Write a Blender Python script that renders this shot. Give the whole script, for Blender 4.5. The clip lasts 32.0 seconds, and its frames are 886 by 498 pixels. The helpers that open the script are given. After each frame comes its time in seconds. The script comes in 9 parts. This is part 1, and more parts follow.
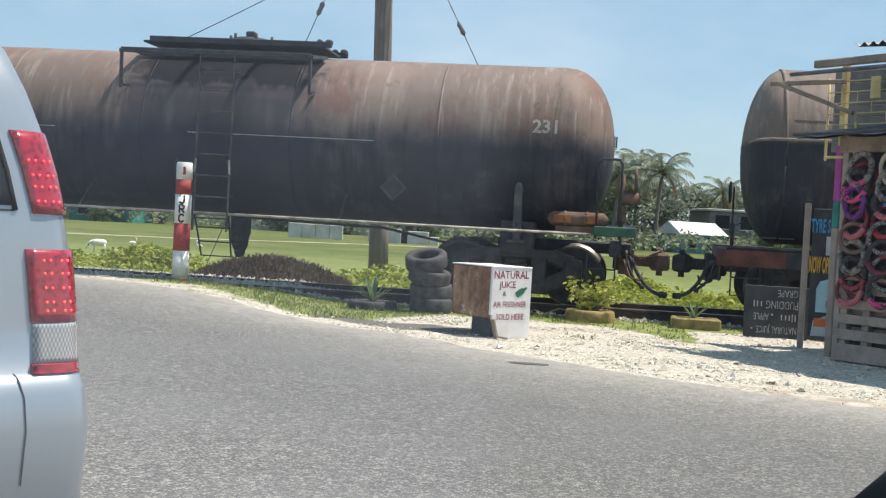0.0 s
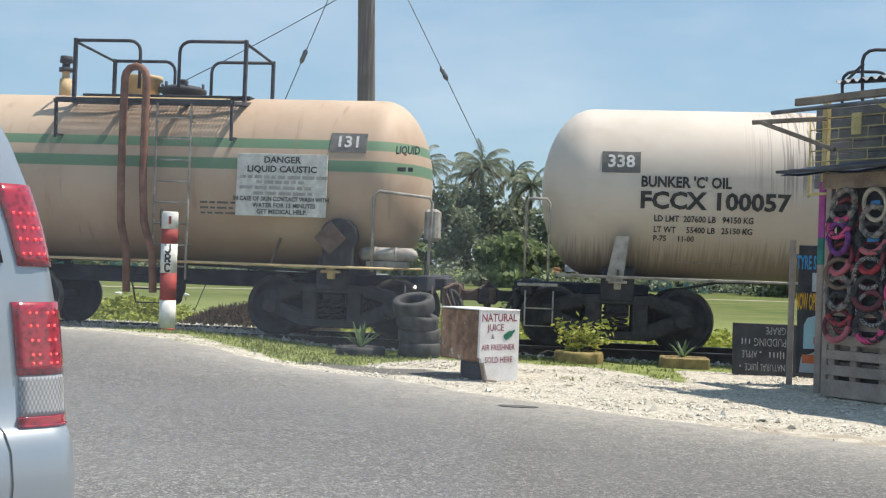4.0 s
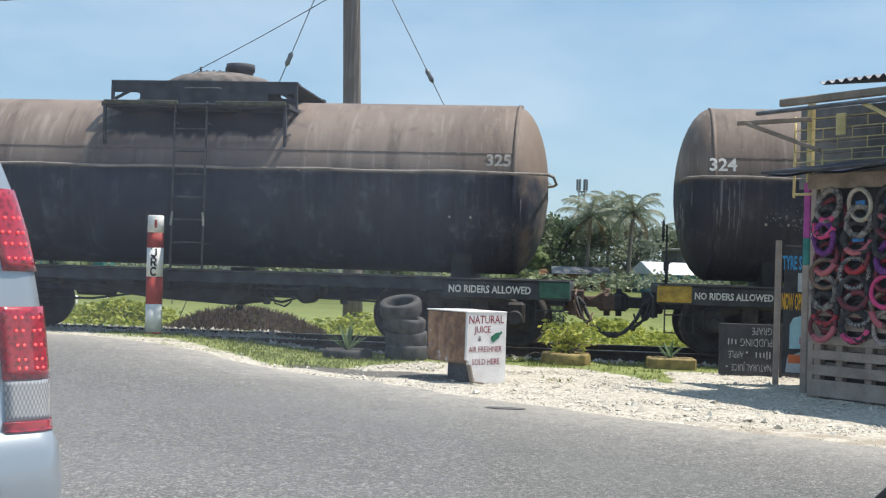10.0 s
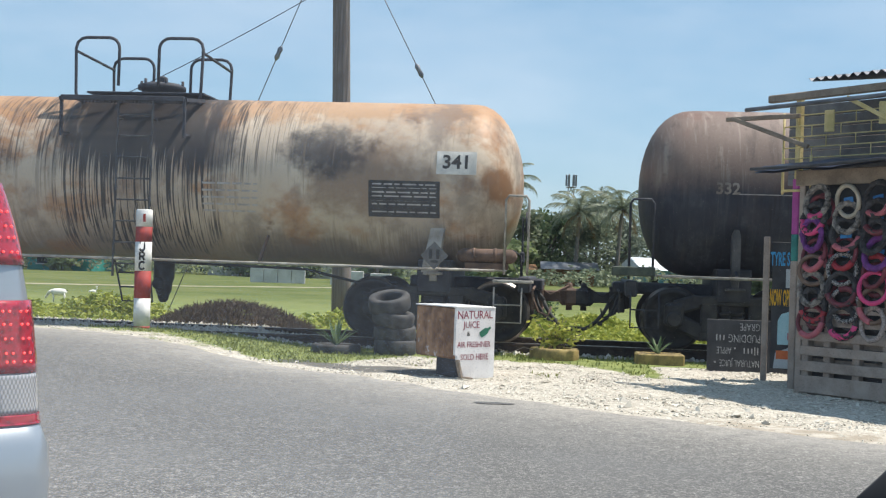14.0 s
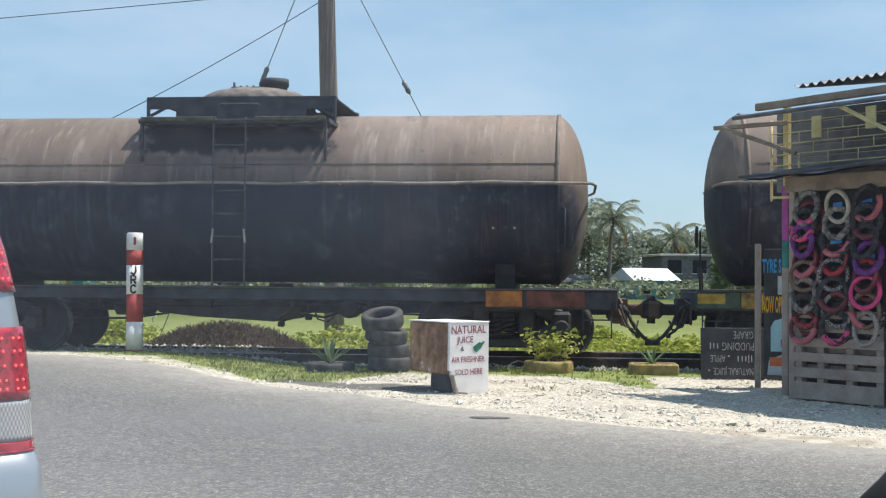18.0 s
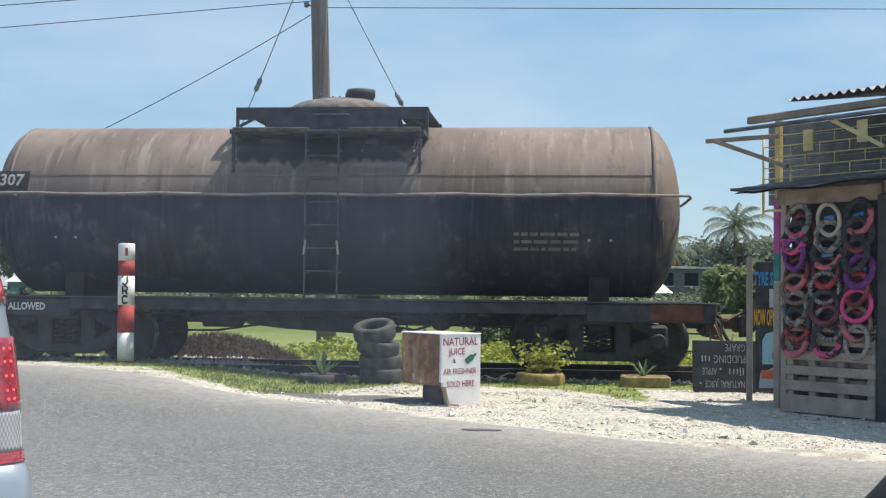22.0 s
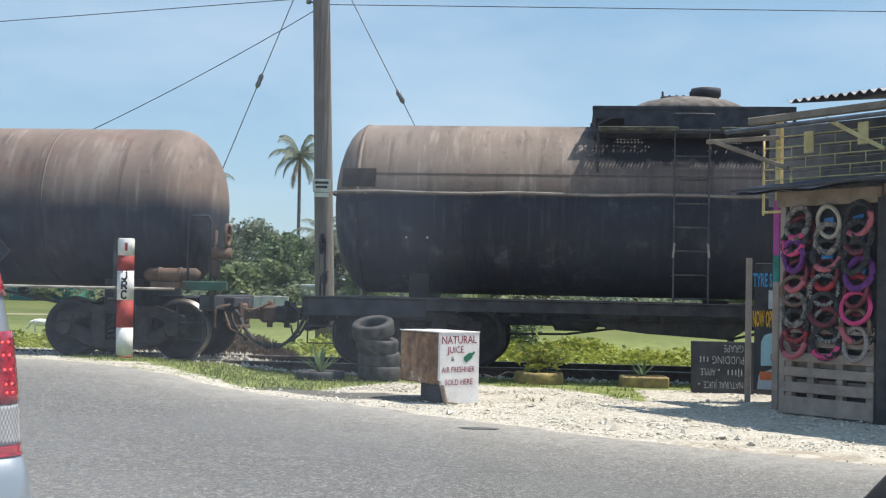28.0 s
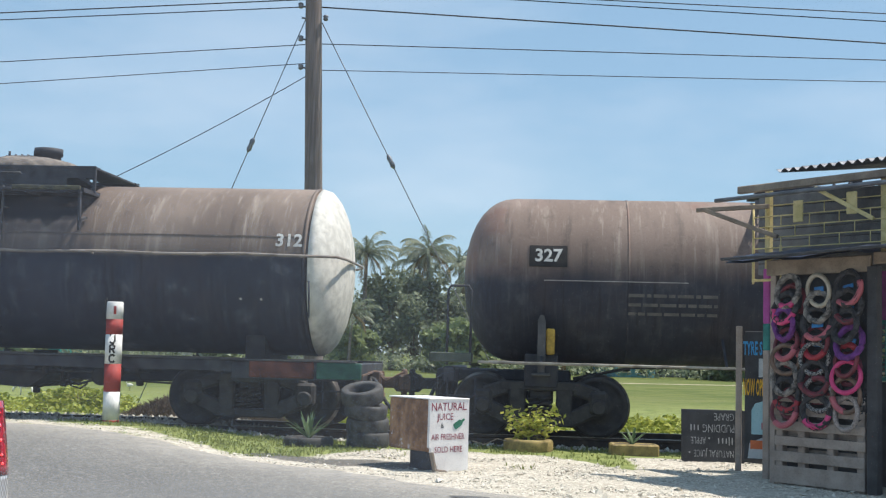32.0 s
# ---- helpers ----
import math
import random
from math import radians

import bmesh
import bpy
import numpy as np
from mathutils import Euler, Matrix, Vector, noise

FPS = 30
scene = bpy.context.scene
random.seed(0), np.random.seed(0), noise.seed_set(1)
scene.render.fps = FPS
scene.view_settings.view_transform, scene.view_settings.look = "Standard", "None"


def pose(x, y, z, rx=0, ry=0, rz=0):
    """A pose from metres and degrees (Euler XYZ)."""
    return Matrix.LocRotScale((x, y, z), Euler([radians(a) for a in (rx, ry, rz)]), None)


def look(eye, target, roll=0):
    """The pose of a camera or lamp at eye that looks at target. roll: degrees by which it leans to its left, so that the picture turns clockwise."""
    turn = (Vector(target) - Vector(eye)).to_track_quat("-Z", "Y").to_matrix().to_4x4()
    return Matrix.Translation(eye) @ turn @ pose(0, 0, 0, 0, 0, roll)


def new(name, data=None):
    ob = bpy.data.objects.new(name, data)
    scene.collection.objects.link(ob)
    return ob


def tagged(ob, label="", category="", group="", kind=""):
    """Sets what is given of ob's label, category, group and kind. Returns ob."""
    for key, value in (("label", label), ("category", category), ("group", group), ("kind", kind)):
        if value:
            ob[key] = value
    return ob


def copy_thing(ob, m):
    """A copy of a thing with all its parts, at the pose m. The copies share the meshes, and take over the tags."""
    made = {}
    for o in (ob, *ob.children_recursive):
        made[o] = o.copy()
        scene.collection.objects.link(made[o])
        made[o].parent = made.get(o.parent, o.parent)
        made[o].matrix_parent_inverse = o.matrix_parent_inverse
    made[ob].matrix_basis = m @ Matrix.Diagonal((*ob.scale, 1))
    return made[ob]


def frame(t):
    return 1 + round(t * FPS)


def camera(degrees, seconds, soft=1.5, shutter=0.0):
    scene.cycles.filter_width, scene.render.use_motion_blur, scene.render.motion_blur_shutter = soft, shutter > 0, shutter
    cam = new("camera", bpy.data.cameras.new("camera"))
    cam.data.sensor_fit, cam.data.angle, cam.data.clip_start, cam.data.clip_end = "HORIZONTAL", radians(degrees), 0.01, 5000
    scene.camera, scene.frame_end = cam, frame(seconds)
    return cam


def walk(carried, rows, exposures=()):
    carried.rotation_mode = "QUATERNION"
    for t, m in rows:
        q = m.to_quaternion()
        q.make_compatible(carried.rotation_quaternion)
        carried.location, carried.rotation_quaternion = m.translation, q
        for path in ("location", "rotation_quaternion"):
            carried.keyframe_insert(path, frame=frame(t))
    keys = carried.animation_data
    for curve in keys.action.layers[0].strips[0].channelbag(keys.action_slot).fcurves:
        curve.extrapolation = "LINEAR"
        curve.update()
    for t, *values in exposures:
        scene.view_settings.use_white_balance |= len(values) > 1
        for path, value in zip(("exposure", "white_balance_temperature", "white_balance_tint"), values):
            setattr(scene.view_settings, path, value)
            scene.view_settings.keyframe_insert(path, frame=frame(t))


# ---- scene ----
cam = camera(38.7, 32.0, soft=1.25)

# seconds, turn, tilt and lean of the hand-held camera in degrees
PATH = [
    (0, 2.120, -1.193, -3.196), (0.5, 1.984, -1.424, -3.171), (1, 1.859, -1.644, -2.847), (1.5, 1.803, -1.803, -2.816),
    (2, 1.735, -1.958, -2.819), (2.5, 1.856, -2.049, -2.746), (3, 1.856, -2.006, -2.728), (3.2, 1.840, -1.874, -2.703),
    (3.3, 1.726, -0.908, -2.517), (3.5, 1.596, 0.189, -2.306), (4, 1.515, 0.834, -2.036), (4.5, 1.441, 0.811, -2.028),
    (6.5, 1.102, 1.816, -1.695), (7, 1.035, 1.710, -1.718), (7.5, 0.957, 1.557, -1.893), (8, 0.928, 1.463, -1.890),
    (8.5, 0.919, 1.455, -1.882), (9, 0.911, 1.257, -1.718), (9.5, 0.966, 1.056, -1.678), (10, 0.910, 0.955, -1.719),
    (10.5, 0.893, 0.942, -1.682), (11, 0.723, 0.991, -1.808), (11.5, 0.650, 1.008, -1.655), (12, 0.645, 0.962, -1.717),
    (12.5, 0.633, 0.872, -1.811), (13, 0.598, 0.771, -1.852), (13.5, 0.475, 0.741, -1.890), (14, 0.410, 0.747, -1.904),
    (14.5, 0.368, 0.699, -1.961), (16.5, 0.254, 1.209, -0.993), (17, 0.163, 1.334, -0.682), (17.5, 0.070, 1.464, -0.533),
    (18, 0.049, 1.460, -0.415), (18.5, 0.037, 1.464, -0.261), (19, 0.000, 1.400, -0.300), (19.5, -0.014, 1.414, -0.351),
    (20, -0.112, 1.561, -0.351), (20.5, -0.174, 1.698, -0.327), (21, -0.260, 1.818, -0.454), (21.5, -0.276, 1.881, -0.529),
    (22, -0.311, 1.997, -0.611), (22.5, -0.161, 2.142, -0.528), (23, -0.226, 2.081, -0.677), (23.5, -0.260, 2.013, -0.802),
    (24, -0.171, 1.954, -0.837), (24.5, -0.143, 1.844, -0.783), (25, -0.115, 1.807, -0.950), (25.5, -0.097, 1.782, -0.986),
    (26, -0.092, 1.773, -1.191), (26.5, -0.101, 1.773, -1.194), (28.5, -0.498, 1.979, -1.176), (29, -0.676, 2.035, -1.117),
    (29.5, -0.869, 2.077, -0.961), (30, -1.208, 2.013, -1.055), (30.5, -1.796, 1.902, -0.785), (31, -2.011, 1.642, -0.440),
    (31.5, -1.615, 1.625, -0.356), (31.8, -1.349, 2.707, -0.749), (31.9, -1.083, 3.790, -1.142), (32, -0.810, 4.905, -1.547),
]
EYE_Z = 1.25
# the hand shifts a little behind the window near the end
def hand(t):
    return min(max(t - 30, 0), 1)


walk(cam, [(t, pose(-0.025 * hand(t), 0, EYE_Z + 0.030 * hand(t), 90 + p - 0.10 * hand(t), r, y - 0.085 * hand(t))) for t, y, p, r in PATH],
     [(0, 0.52, 6850, 10), (2, 0.50, 6850, 10), (3, 0.43, 6850, 10), (4.5, 0.45, 6800, 10), (6.5, 0.5, 6650, 10), (32, 0.5, 6650, 10)])

# ---- light ----
SUN_DIR = Vector((0.41, 0.07, 0.90)).normalized()
sun_el = math.asin(SUN_DIR.z)
sun_az = math.atan2(SUN_DIR.x, SUN_DIR.y)
world = bpy.data.worlds.new("sky")
scene.world = world
world.use_nodes = True
wn, wl = world.node_tree.nodes, world.node_tree.links
bgd = wn["Background"]
sky = wn.new("ShaderNodeTexSky")
sky.sky_type = "NISHITA"
sky.sun_disc = False
sky.sun_elevation, sky.sun_rotation = sun_el, sun_az
sky.air_density, sky.dust_density, sky.ozone_density = 1.0, 0.35, 2.0
# thin high cloud over the blue
tcw = wn.new("ShaderNodeTexCoord")
mpw = wn.new("ShaderNodeMapping")
mpw.inputs["Scale"].default_value = (1.0, 1.0, 3.2)
nzw = wn.new("ShaderNodeTexNoise")
nzw.inputs["Scale"].default_value, nzw.inputs["Detail"].default_value, nzw.inputs["Roughness"].default_value = 3.4, 5.0, 0.55
rmw = wn.new("ShaderNodeValToRGB")
rmw.color_ramp.elements[0].position, rmw.color_ramp.elements[1].position = 0.46, 0.74
rmw.color_ramp.elements[0].color = (0, 0, 0, 1)
rmw.color_ramp.elements[1].color = (0.26, 0.26, 0.26, 1)
mxw = wn.new("ShaderNodeMixRGB")
mxw.inputs["Color2"].default_value = (7.4, 8.0, 8.8, 1)
wl.new(tcw.outputs["Generated"], mpw.inputs["Vector"])
wl.new(mpw.outputs["Vector"], nzw.inputs["Vector"])
wl.new(nzw.outputs["Fac"], rmw.inputs["Fac"])
wl.new(rmw.outputs["Color"], mxw.inputs["Fac"])
veil = wn.new("ShaderNodeMixRGB")
veil.inputs["Fac"].default_value = 0.55
veil.inputs["Color2"].default_value = (2.6, 4.5, 6.35, 1)
wl.new(sky.outputs["Color"], veil.inputs["Color1"])
wl.new(veil.outputs["Color"], mxw.inputs["Color1"])
wl.new(mxw.outputs["Color"], bgd.inputs["Color"])
bgd.inputs["Strength"].default_value = 0.092
sun_data = bpy.data.lights.new("sun", "SUN")
sun_data.energy, sun_data.angle, sun_data.color = 4.4, radians(0.5), (1.0, 0.955, 0.88)
sun = new("sun", sun_data)
sun.matrix_world = look(SUN_DIR * 60, (0, 0, 0))
scene.view_settings.exposure = 0.5


# ---- materials ----
class Nodes:
    """A small builder for one material's node tree."""

    def __init__(self, name, rough=0.8, metal=0.0, spec=0.5):
        self.m = bpy.data.materials.new(name)
        self.m.use_nodes = True
        self.t = self.m.node_tree
        self.b = self.t.nodes["Principled BSDF"]
        self.b.inputs["Roughness"].default_value = rough
        self.b.inputs["Metallic"].default_value = metal
        self.b.inputs["Specular IOR Level"].default_value = spec
        self.tc = self.t.nodes.new("ShaderNodeTexCoord")

    def put(self, sock, value):
        if hasattr(value, "is_linked"):
            self.t.links.new(value, sock)
        elif isinstance(value, (tuple, list)) and len(value) == 3 and sock.type == "RGBA":
            sock.default_value = (*value, 1)
        else:
            sock.default_value = value

    def local(self, scale=(1, 1, 1), vary=0.0):
        v = self.tc.outputs["Object"]
        if vary:
            oi = self.t.nodes.new("ShaderNodeObjectInfo")
            mul = self.math("MULTIPLY", oi.outputs["Random"], vary)
            add = self.t.nodes.new("ShaderNodeVectorMath")
            add.operation = "ADD"
            com = self.t.nodes.new("ShaderNodeCombineXYZ")
            self.put(com.inputs[0], mul)
            self.put(com.inputs[1], mul)
            self.put(add.inputs[0], v)
            self.put(add.inputs[1], com.outputs[0])
            v = add.outputs[0]
        mp = self.t.nodes.new("ShaderNodeMapping")
        mp.inputs["Scale"].default_value = scale
        self.put(mp.inputs["Vector"], v)
        return mp.outputs[0]

    def noise(self, scale, vec=None, detail=4.0, rough=0.55):
        n = self.t.nodes.new("ShaderNodeTexNoise")
        n.inputs["Scale"].default_value, n.inputs["Detail"].default_value, n.inputs["Roughness"].default_value = scale, detail, rough
        self.put(n.inputs["Vector"], vec if vec is not None else self.tc.outputs["Object"])
        return n.outputs["Fac"]

    def voronoi(self, scale, vec=None, out="Distance"):
        n = self.t.nodes.new("ShaderNodeTexVoronoi")
        n.inputs["Scale"].default_value = scale
        self.put(n.inputs["Vector"], vec if vec is not None else self.tc.outputs["Object"])
        return n.outputs[out]

    def math(self, op, a, b=0.0, clamp=False):
        n = self.t.nodes.new("ShaderNodeMath")
        n.operation, n.use_clamp = op, clamp
        self.put(n.inputs[0], a)
        self.put(n.inputs[1], b)
        return n.outputs[0]

    def step(self, v, lo, hi):
        if lo > hi:
            return self.math("SUBTRACT", 1.0, self.step(v, hi, lo))
        n = self.t.nodes.new("ShaderNodeMapRange")
        n.interpolation_type = "SMOOTHSTEP"
        self.put(n.inputs[0], v)
        n.inputs[1].default_value, n.inputs[2].default_value = lo, hi
        return n.outputs[0]

    def mix(self, f, a, b):
        n = self.t.nodes.new("ShaderNodeMixRGB")
        self.put(n.inputs[0], f)
        self.put(n.inputs[1], a)
        self.put(n.inputs[2], b)
        return n.outputs[0]

    def axis(self, k, vec=None):
        n = self.t.nodes.new("ShaderNodeSeparateXYZ")
        self.put(n.inputs[0], vec if vec is not None else self.tc.outputs["Object"])
        return n.outputs[k]

    def island(self):
        n = self.t.nodes.new("ShaderNodeNewGeometry")
        return n.outputs["Random Per Island"]

    def chance(self):
        n = self.t.nodes.new("ShaderNodeObjectInfo")
        return n.outputs["Random"]

    def bump(self, height, strength=0.3, dist=0.01):
        n = self.t.nodes.new("ShaderNodeBump")
        n.inputs["Strength"].default_value, n.inputs["Distance"].default_value = strength, dist
        self.put(n.inputs["Height"], height)
        self.t.links.new(n.outputs[0], self.b.inputs["Normal"])

    def color(self, c):
        self.put(self.b.inputs["Base Color"], c)
        return self

    def rough(self, v):
        self.put(self.b.inputs["Roughness"], v)


def worn(name, c1, c2, scale=4.0, rough=0.8, metal=0.0, bump=0.2, fine=60.0, spec=0.4):
    """Two colours mottled at a large and a fine scale, with a little relief."""
    n = Nodes(name, rough, metal, spec)
    a, f = n.noise(scale), n.noise(fine, detail=3)
    fac = n.math("ADD", n.math("MULTIPLY", a, 0.75), n.math("MULTIPLY", f, 0.3))
    n.color(n.mix(n.step(fac, 0.32, 0.72), c1, c2))
    n.rough(n.math("ADD", n.math("MULTIPLY", f, 0.25), rough - 0.12))
    if bump:
        n.bump(f, bump, 0.004)
    return n.m


MAT = {}
MAT["black_steel"] = worn("sooty steel", (0.019, 0.021, 0.031), (0.054, 0.055, 0.064), 5, 0.75)
MAT["bogie"] = worn("greasy cast steel", (0.016, 0.016, 0.020), (0.050, 0.047, 0.047), 6, 0.7)
MAT["tread"] = worn("bare wheel tread", (0.10, 0.09, 0.085), (0.26, 0.24, 0.22), 8, 0.4, 0.8)
MAT["rust_steel"] = worn("rusted steel", (0.075, 0.050, 0.040), (0.18, 0.115, 0.085), 6, 0.85)
MAT["rust_pipe"] = worn("rust-red pipe", (0.13, 0.055, 0.035), (0.26, 0.13, 0.09), 5, 0.8)
MAT["pale_pipe"] = worn("worn pale pipe", (0.18, 0.16, 0.14), (0.42, 0.39, 0.35), 6, 0.6)
MAT["ladder"] = worn("worn grey ladder steel", (0.034, 0.036, 0.044), (0.105, 0.103, 0.104), 5, 0.65)
MAT["platform"] = worn("black platform steel", (0.022, 0.024, 0.033), (0.060, 0.061, 0.072), 6, 0.7)
MAT["deck_edge"] = worn("grimy olive deck edge", (0.018, 0.019, 0.021), (0.11, 0.105, 0.065), 9, 0.75)
MAT["end_paint"] = worn("dull green end paint", (0.030, 0.042, 0.036), (0.085, 0.10, 0.075), 6, 0.7)
MAT["olive"] = worn("faded olive paint", (0.10, 0.105, 0.075), (0.21, 0.215, 0.155), 6, 0.7)
MAT["handrail"] = worn("worn brown handrail", (0.14, 0.115, 0.10), (0.32, 0.28, 0.25), 3, 0.7)
MAT["white_paint"] = worn("stencil white", (0.42, 0.41, 0.39), (0.70, 0.69, 0.66), 9, 0.75, bump=0)
MAT["faded_paint"] = worn("faded stencil", (0.27, 0.25, 0.235), (0.45, 0.42, 0.39), 9, 0.8, bump=0)
MAT["black_paint"] = worn("stencil black", (0.020, 0.020, 0.024), (0.06, 0.055, 0.05), 9, 0.75, bump=0)
MAT["plate_black"] = worn("black number plate", (0.012, 0.011, 0.012), (0.035, 0.03, 0.028), 7, 0.7)
MAT["plate_white"] = worn("white number plate", (0.46, 0.44, 0.40), (0.70, 0.68, 0.63), 7, 0.7)
MAT["plate_grey"] = worn("grey number plate", (0.08, 0.08, 0.08), (0.16, 0.15, 0.14), 7, 0.75)
MAT["yellow"] = worn("chipped yellow paint", (0.20, 0.12, 0.02), (0.52, 0.34, 0.05), 7, 0.65)
MAT["green"] = worn("dull green paint", (0.015, 0.06, 0.045), (0.04, 0.13, 0.09), 6, 0.65)
MAT["orange"] = worn("dull orange paint", (0.18, 0.06, 0.02), (0.42, 0.16, 0.04), 6, 0.7)
MAT["ochre"] = worn("worn ochre paint", (0.085, 0.055, 0.028), (0.38, 0.24, 0.06), 9, 0.7)
MAT["green_grey"] = worn("dirty green-grey paint", (0.030, 0.050, 0.045), (0.075, 0.105, 0.080), 6, 0.7)
MAT["red_sill"] = worn("faded red sill", (0.06, 0.022, 0.018), (0.16, 0.055, 0.04), 5, 0.75)
MAT["rail"] = worn("rail steel", (0.020, 0.016, 0.014), (0.07, 0.05, 0.04), 7, 0.6, 0.3)
MAT["rail_top"] = worn("polished rail head", (0.20, 0.19, 0.18), (0.40, 0.38, 0.36), 9, 0.3, 0.9)
MAT["tie"] = worn("weathered sleeper", (0.05, 0.038, 0.028), (0.12, 0.09, 0.07), 5, 0.9)
MAT["rubber"] = worn("old tyre rubber", (0.024, 0.024, 0.027), (0.082, 0.080, 0.078), 7, 0.85)
MAT["yellow_tyre"] = worn("yellow-painted tyre", (0.17, 0.125, 0.055), (0.38, 0.28, 0.105), 9, 0.75)
MAT["soil"] = worn("potting soil", (0.05, 0.035, 0.022), (0.13, 0.09, 0.06), 12, 0.95)
MAT["rust_sheet"] = worn("rusted sheet", (0.12, 0.055, 0.025), (0.33, 0.18, 0.09), 5, 0.85)
def fridge_side():
    n = Nodes("rusted fridge sheet", 0.85)
    a, b, f = n.noise(3.0, detail=6, rough=0.7), n.noise(11, detail=6, rough=0.75), n.noise(60, detail=3)
    c = n.mix(n.step(a, 0.35, 0.65), (0.13, 0.060, 0.028), (0.36, 0.20, 0.105))
    c = n.mix(n.math("MULTIPLY", n.step(b, 0.52, 0.62), 0.5), c, (0.085, 0.042, 0.024))
    c = n.mix(n.step(n.math("ADD", n.math("MULTIPLY", a, 0.5), n.math("MULTIPLY", b, 0.6)), 0.63, 0.67), c, (0.58, 0.53, 0.48))
    n.color(c)
    n.bump(n.math("ADD", b, f), 0.3, 0.004)
    return n.m


MAT["fridge_side"] = fridge_side()
MAT["sign_white"] = worn("white enamel", (0.62, 0.60, 0.60), (0.80, 0.79, 0.79), 3, 0.5, bump=0.05)
MAT["sign_red"] = worn("brush-painted maroon", (0.16, 0.012, 0.03), (0.26, 0.02, 0.05), 12, 0.6, bump=0)
MAT["sign_green"] = worn("brush-painted green", (0.010, 0.10, 0.055), (0.02, 0.17, 0.10), 12, 0.6, bump=0)
MAT["post_white"] = worn("white road paint", (0.55, 0.54, 0.52), (0.80, 0.79, 0.77), 8, 0.7)
MAT["post_red"] = worn("red road paint", (0.22, 0.025, 0.022), (0.40, 0.05, 0.04), 8, 0.7)
MAT["board_black"] = worn("black-painted board", (0.022, 0.023, 0.026), (0.060, 0.060, 0.064), 4, 0.7)
MAT["chalk"] = worn("white brush lettering", (0.24, 0.24, 0.235), (0.48, 0.48, 0.465), 12, 0.9, bump=0)
MAT["pallet"] = worn("grey pallet wood", (0.23, 0.185, 0.158), (0.38, 0.318, 0.275), 4, 0.9)
MAT["plank"] = worn("weathered plank", (0.17, 0.13, 0.10), (0.33, 0.27, 0.21), 4, 0.85)
MAT["tarp"] = worn("dark blue tarpaulin", (0.012, 0.018, 0.045), (0.030, 0.046, 0.095), 3, 0.5)
MAT["stall_yellow"] = worn("stall yellow paint", (0.46, 0.37, 0.15), (0.68, 0.57, 0.29), 7, 0.6)
MAT["stall_purple"] = worn("stall purple paint", (0.16, 0.03, 0.14), (0.28, 0.06, 0.25), 6, 0.6)
MAT["stall_pink"] = worn("stall magenta paint", (0.30, 0.04, 0.22), (0.45, 0.08, 0.33), 6, 0.6)
MAT["teal"] = worn("teal paint", (0.01, 0.13, 0.12), (0.03, 0.24, 0.21), 6, 0.6)
MAT["zinc"] = worn("corrugated zinc", (0.10, 0.105, 0.12), (0.24, 0.25, 0.27), 5, 0.5, 0.6)
MAT["block"] = worn("grey blockwork", (0.11, 0.108, 0.110), (0.20, 0.195, 0.195), 5, 0.9)
MAT["banner_cyan"] = worn("pale cyan print", (0.28, 0.50, 0.55), (0.42, 0.62, 0.66), 6, 0.6, bump=0)
MAT["banner_blue"] = worn("sky blue print", (0.03, 0.24, 0.50), (0.05, 0.34, 0.62), 6, 0.6, bump=0)
MAT["banner_yellow"] = worn("amber print", (0.65, 0.32, 0.01), (0.80, 0.45, 0.02), 6, 0.6, bump=0)
MAT["banner_orange"] = worn("orange print", (0.6, 0.12, 0.03), (0.75, 0.2, 0.06), 6, 0.6, bump=0)
MAT["banner_grey"] = worn("pale grey print", (0.36, 0.40, 0.42), (0.52, 0.55, 0.56), 4, 0.6, bump=0)
MAT["concrete"] = worn("pale concrete", (0.40, 0.39, 0.36), (0.60, 0.58, 0.55), 2, 0.9)
MAT["blue_wall"] = worn("light blue plaster", (0.10, 0.26, 0.33), (0.18, 0.36, 0.42), 2, 0.9)
MAT["teal_roof"] = worn("teal sheet", (0.02, 0.19, 0.17), (0.04, 0.28, 0.25), 2, 0.6)
MAT["dark_opening"] = worn("dark room", (0.012, 0.012, 0.013), (0.025, 0.025, 0.026), 2, 0.9, bump=0)
MAT["bright_roof"] = worn("bright zinc roof", (0.55, 0.57, 0.60), (0.75, 0.77, 0.80), 3, 0.4, 0.2)
MAT["cable"] = worn("cable black", (0.014, 0.014, 0.016), (0.035, 0.035, 0.038), 4, 0.6, bump=0)
MAT["galv"] = worn("galvanised wire", (0.14, 0.14, 0.15), (0.26, 0.26, 0.27), 4, 0.5, 0.6, bump=0)
MAT["bark"] = worn("palm bark", (0.10, 0.085, 0.07), (0.22, 0.19, 0.16), 6, 0.95)


def pole_wood():
    n = Nodes("weathered pole timber", 0.9)
    v = n.local((14, 14, 0.5))
    g, s = n.noise(2.2, v, 5), n.noise(1.6)
    c = n.mix(n.step(g, 0.3, 0.7), (0.120, 0.098, 0.092), (0.225, 0.188, 0.175))
    n.color(n.mix(n.step(s, 0.45, 0.75), c, (0.15, 0.115, 0.10)))
    n.bump(g, 0.4, 0.008)
    return n.m


MAT["pole"] = pole_wood()


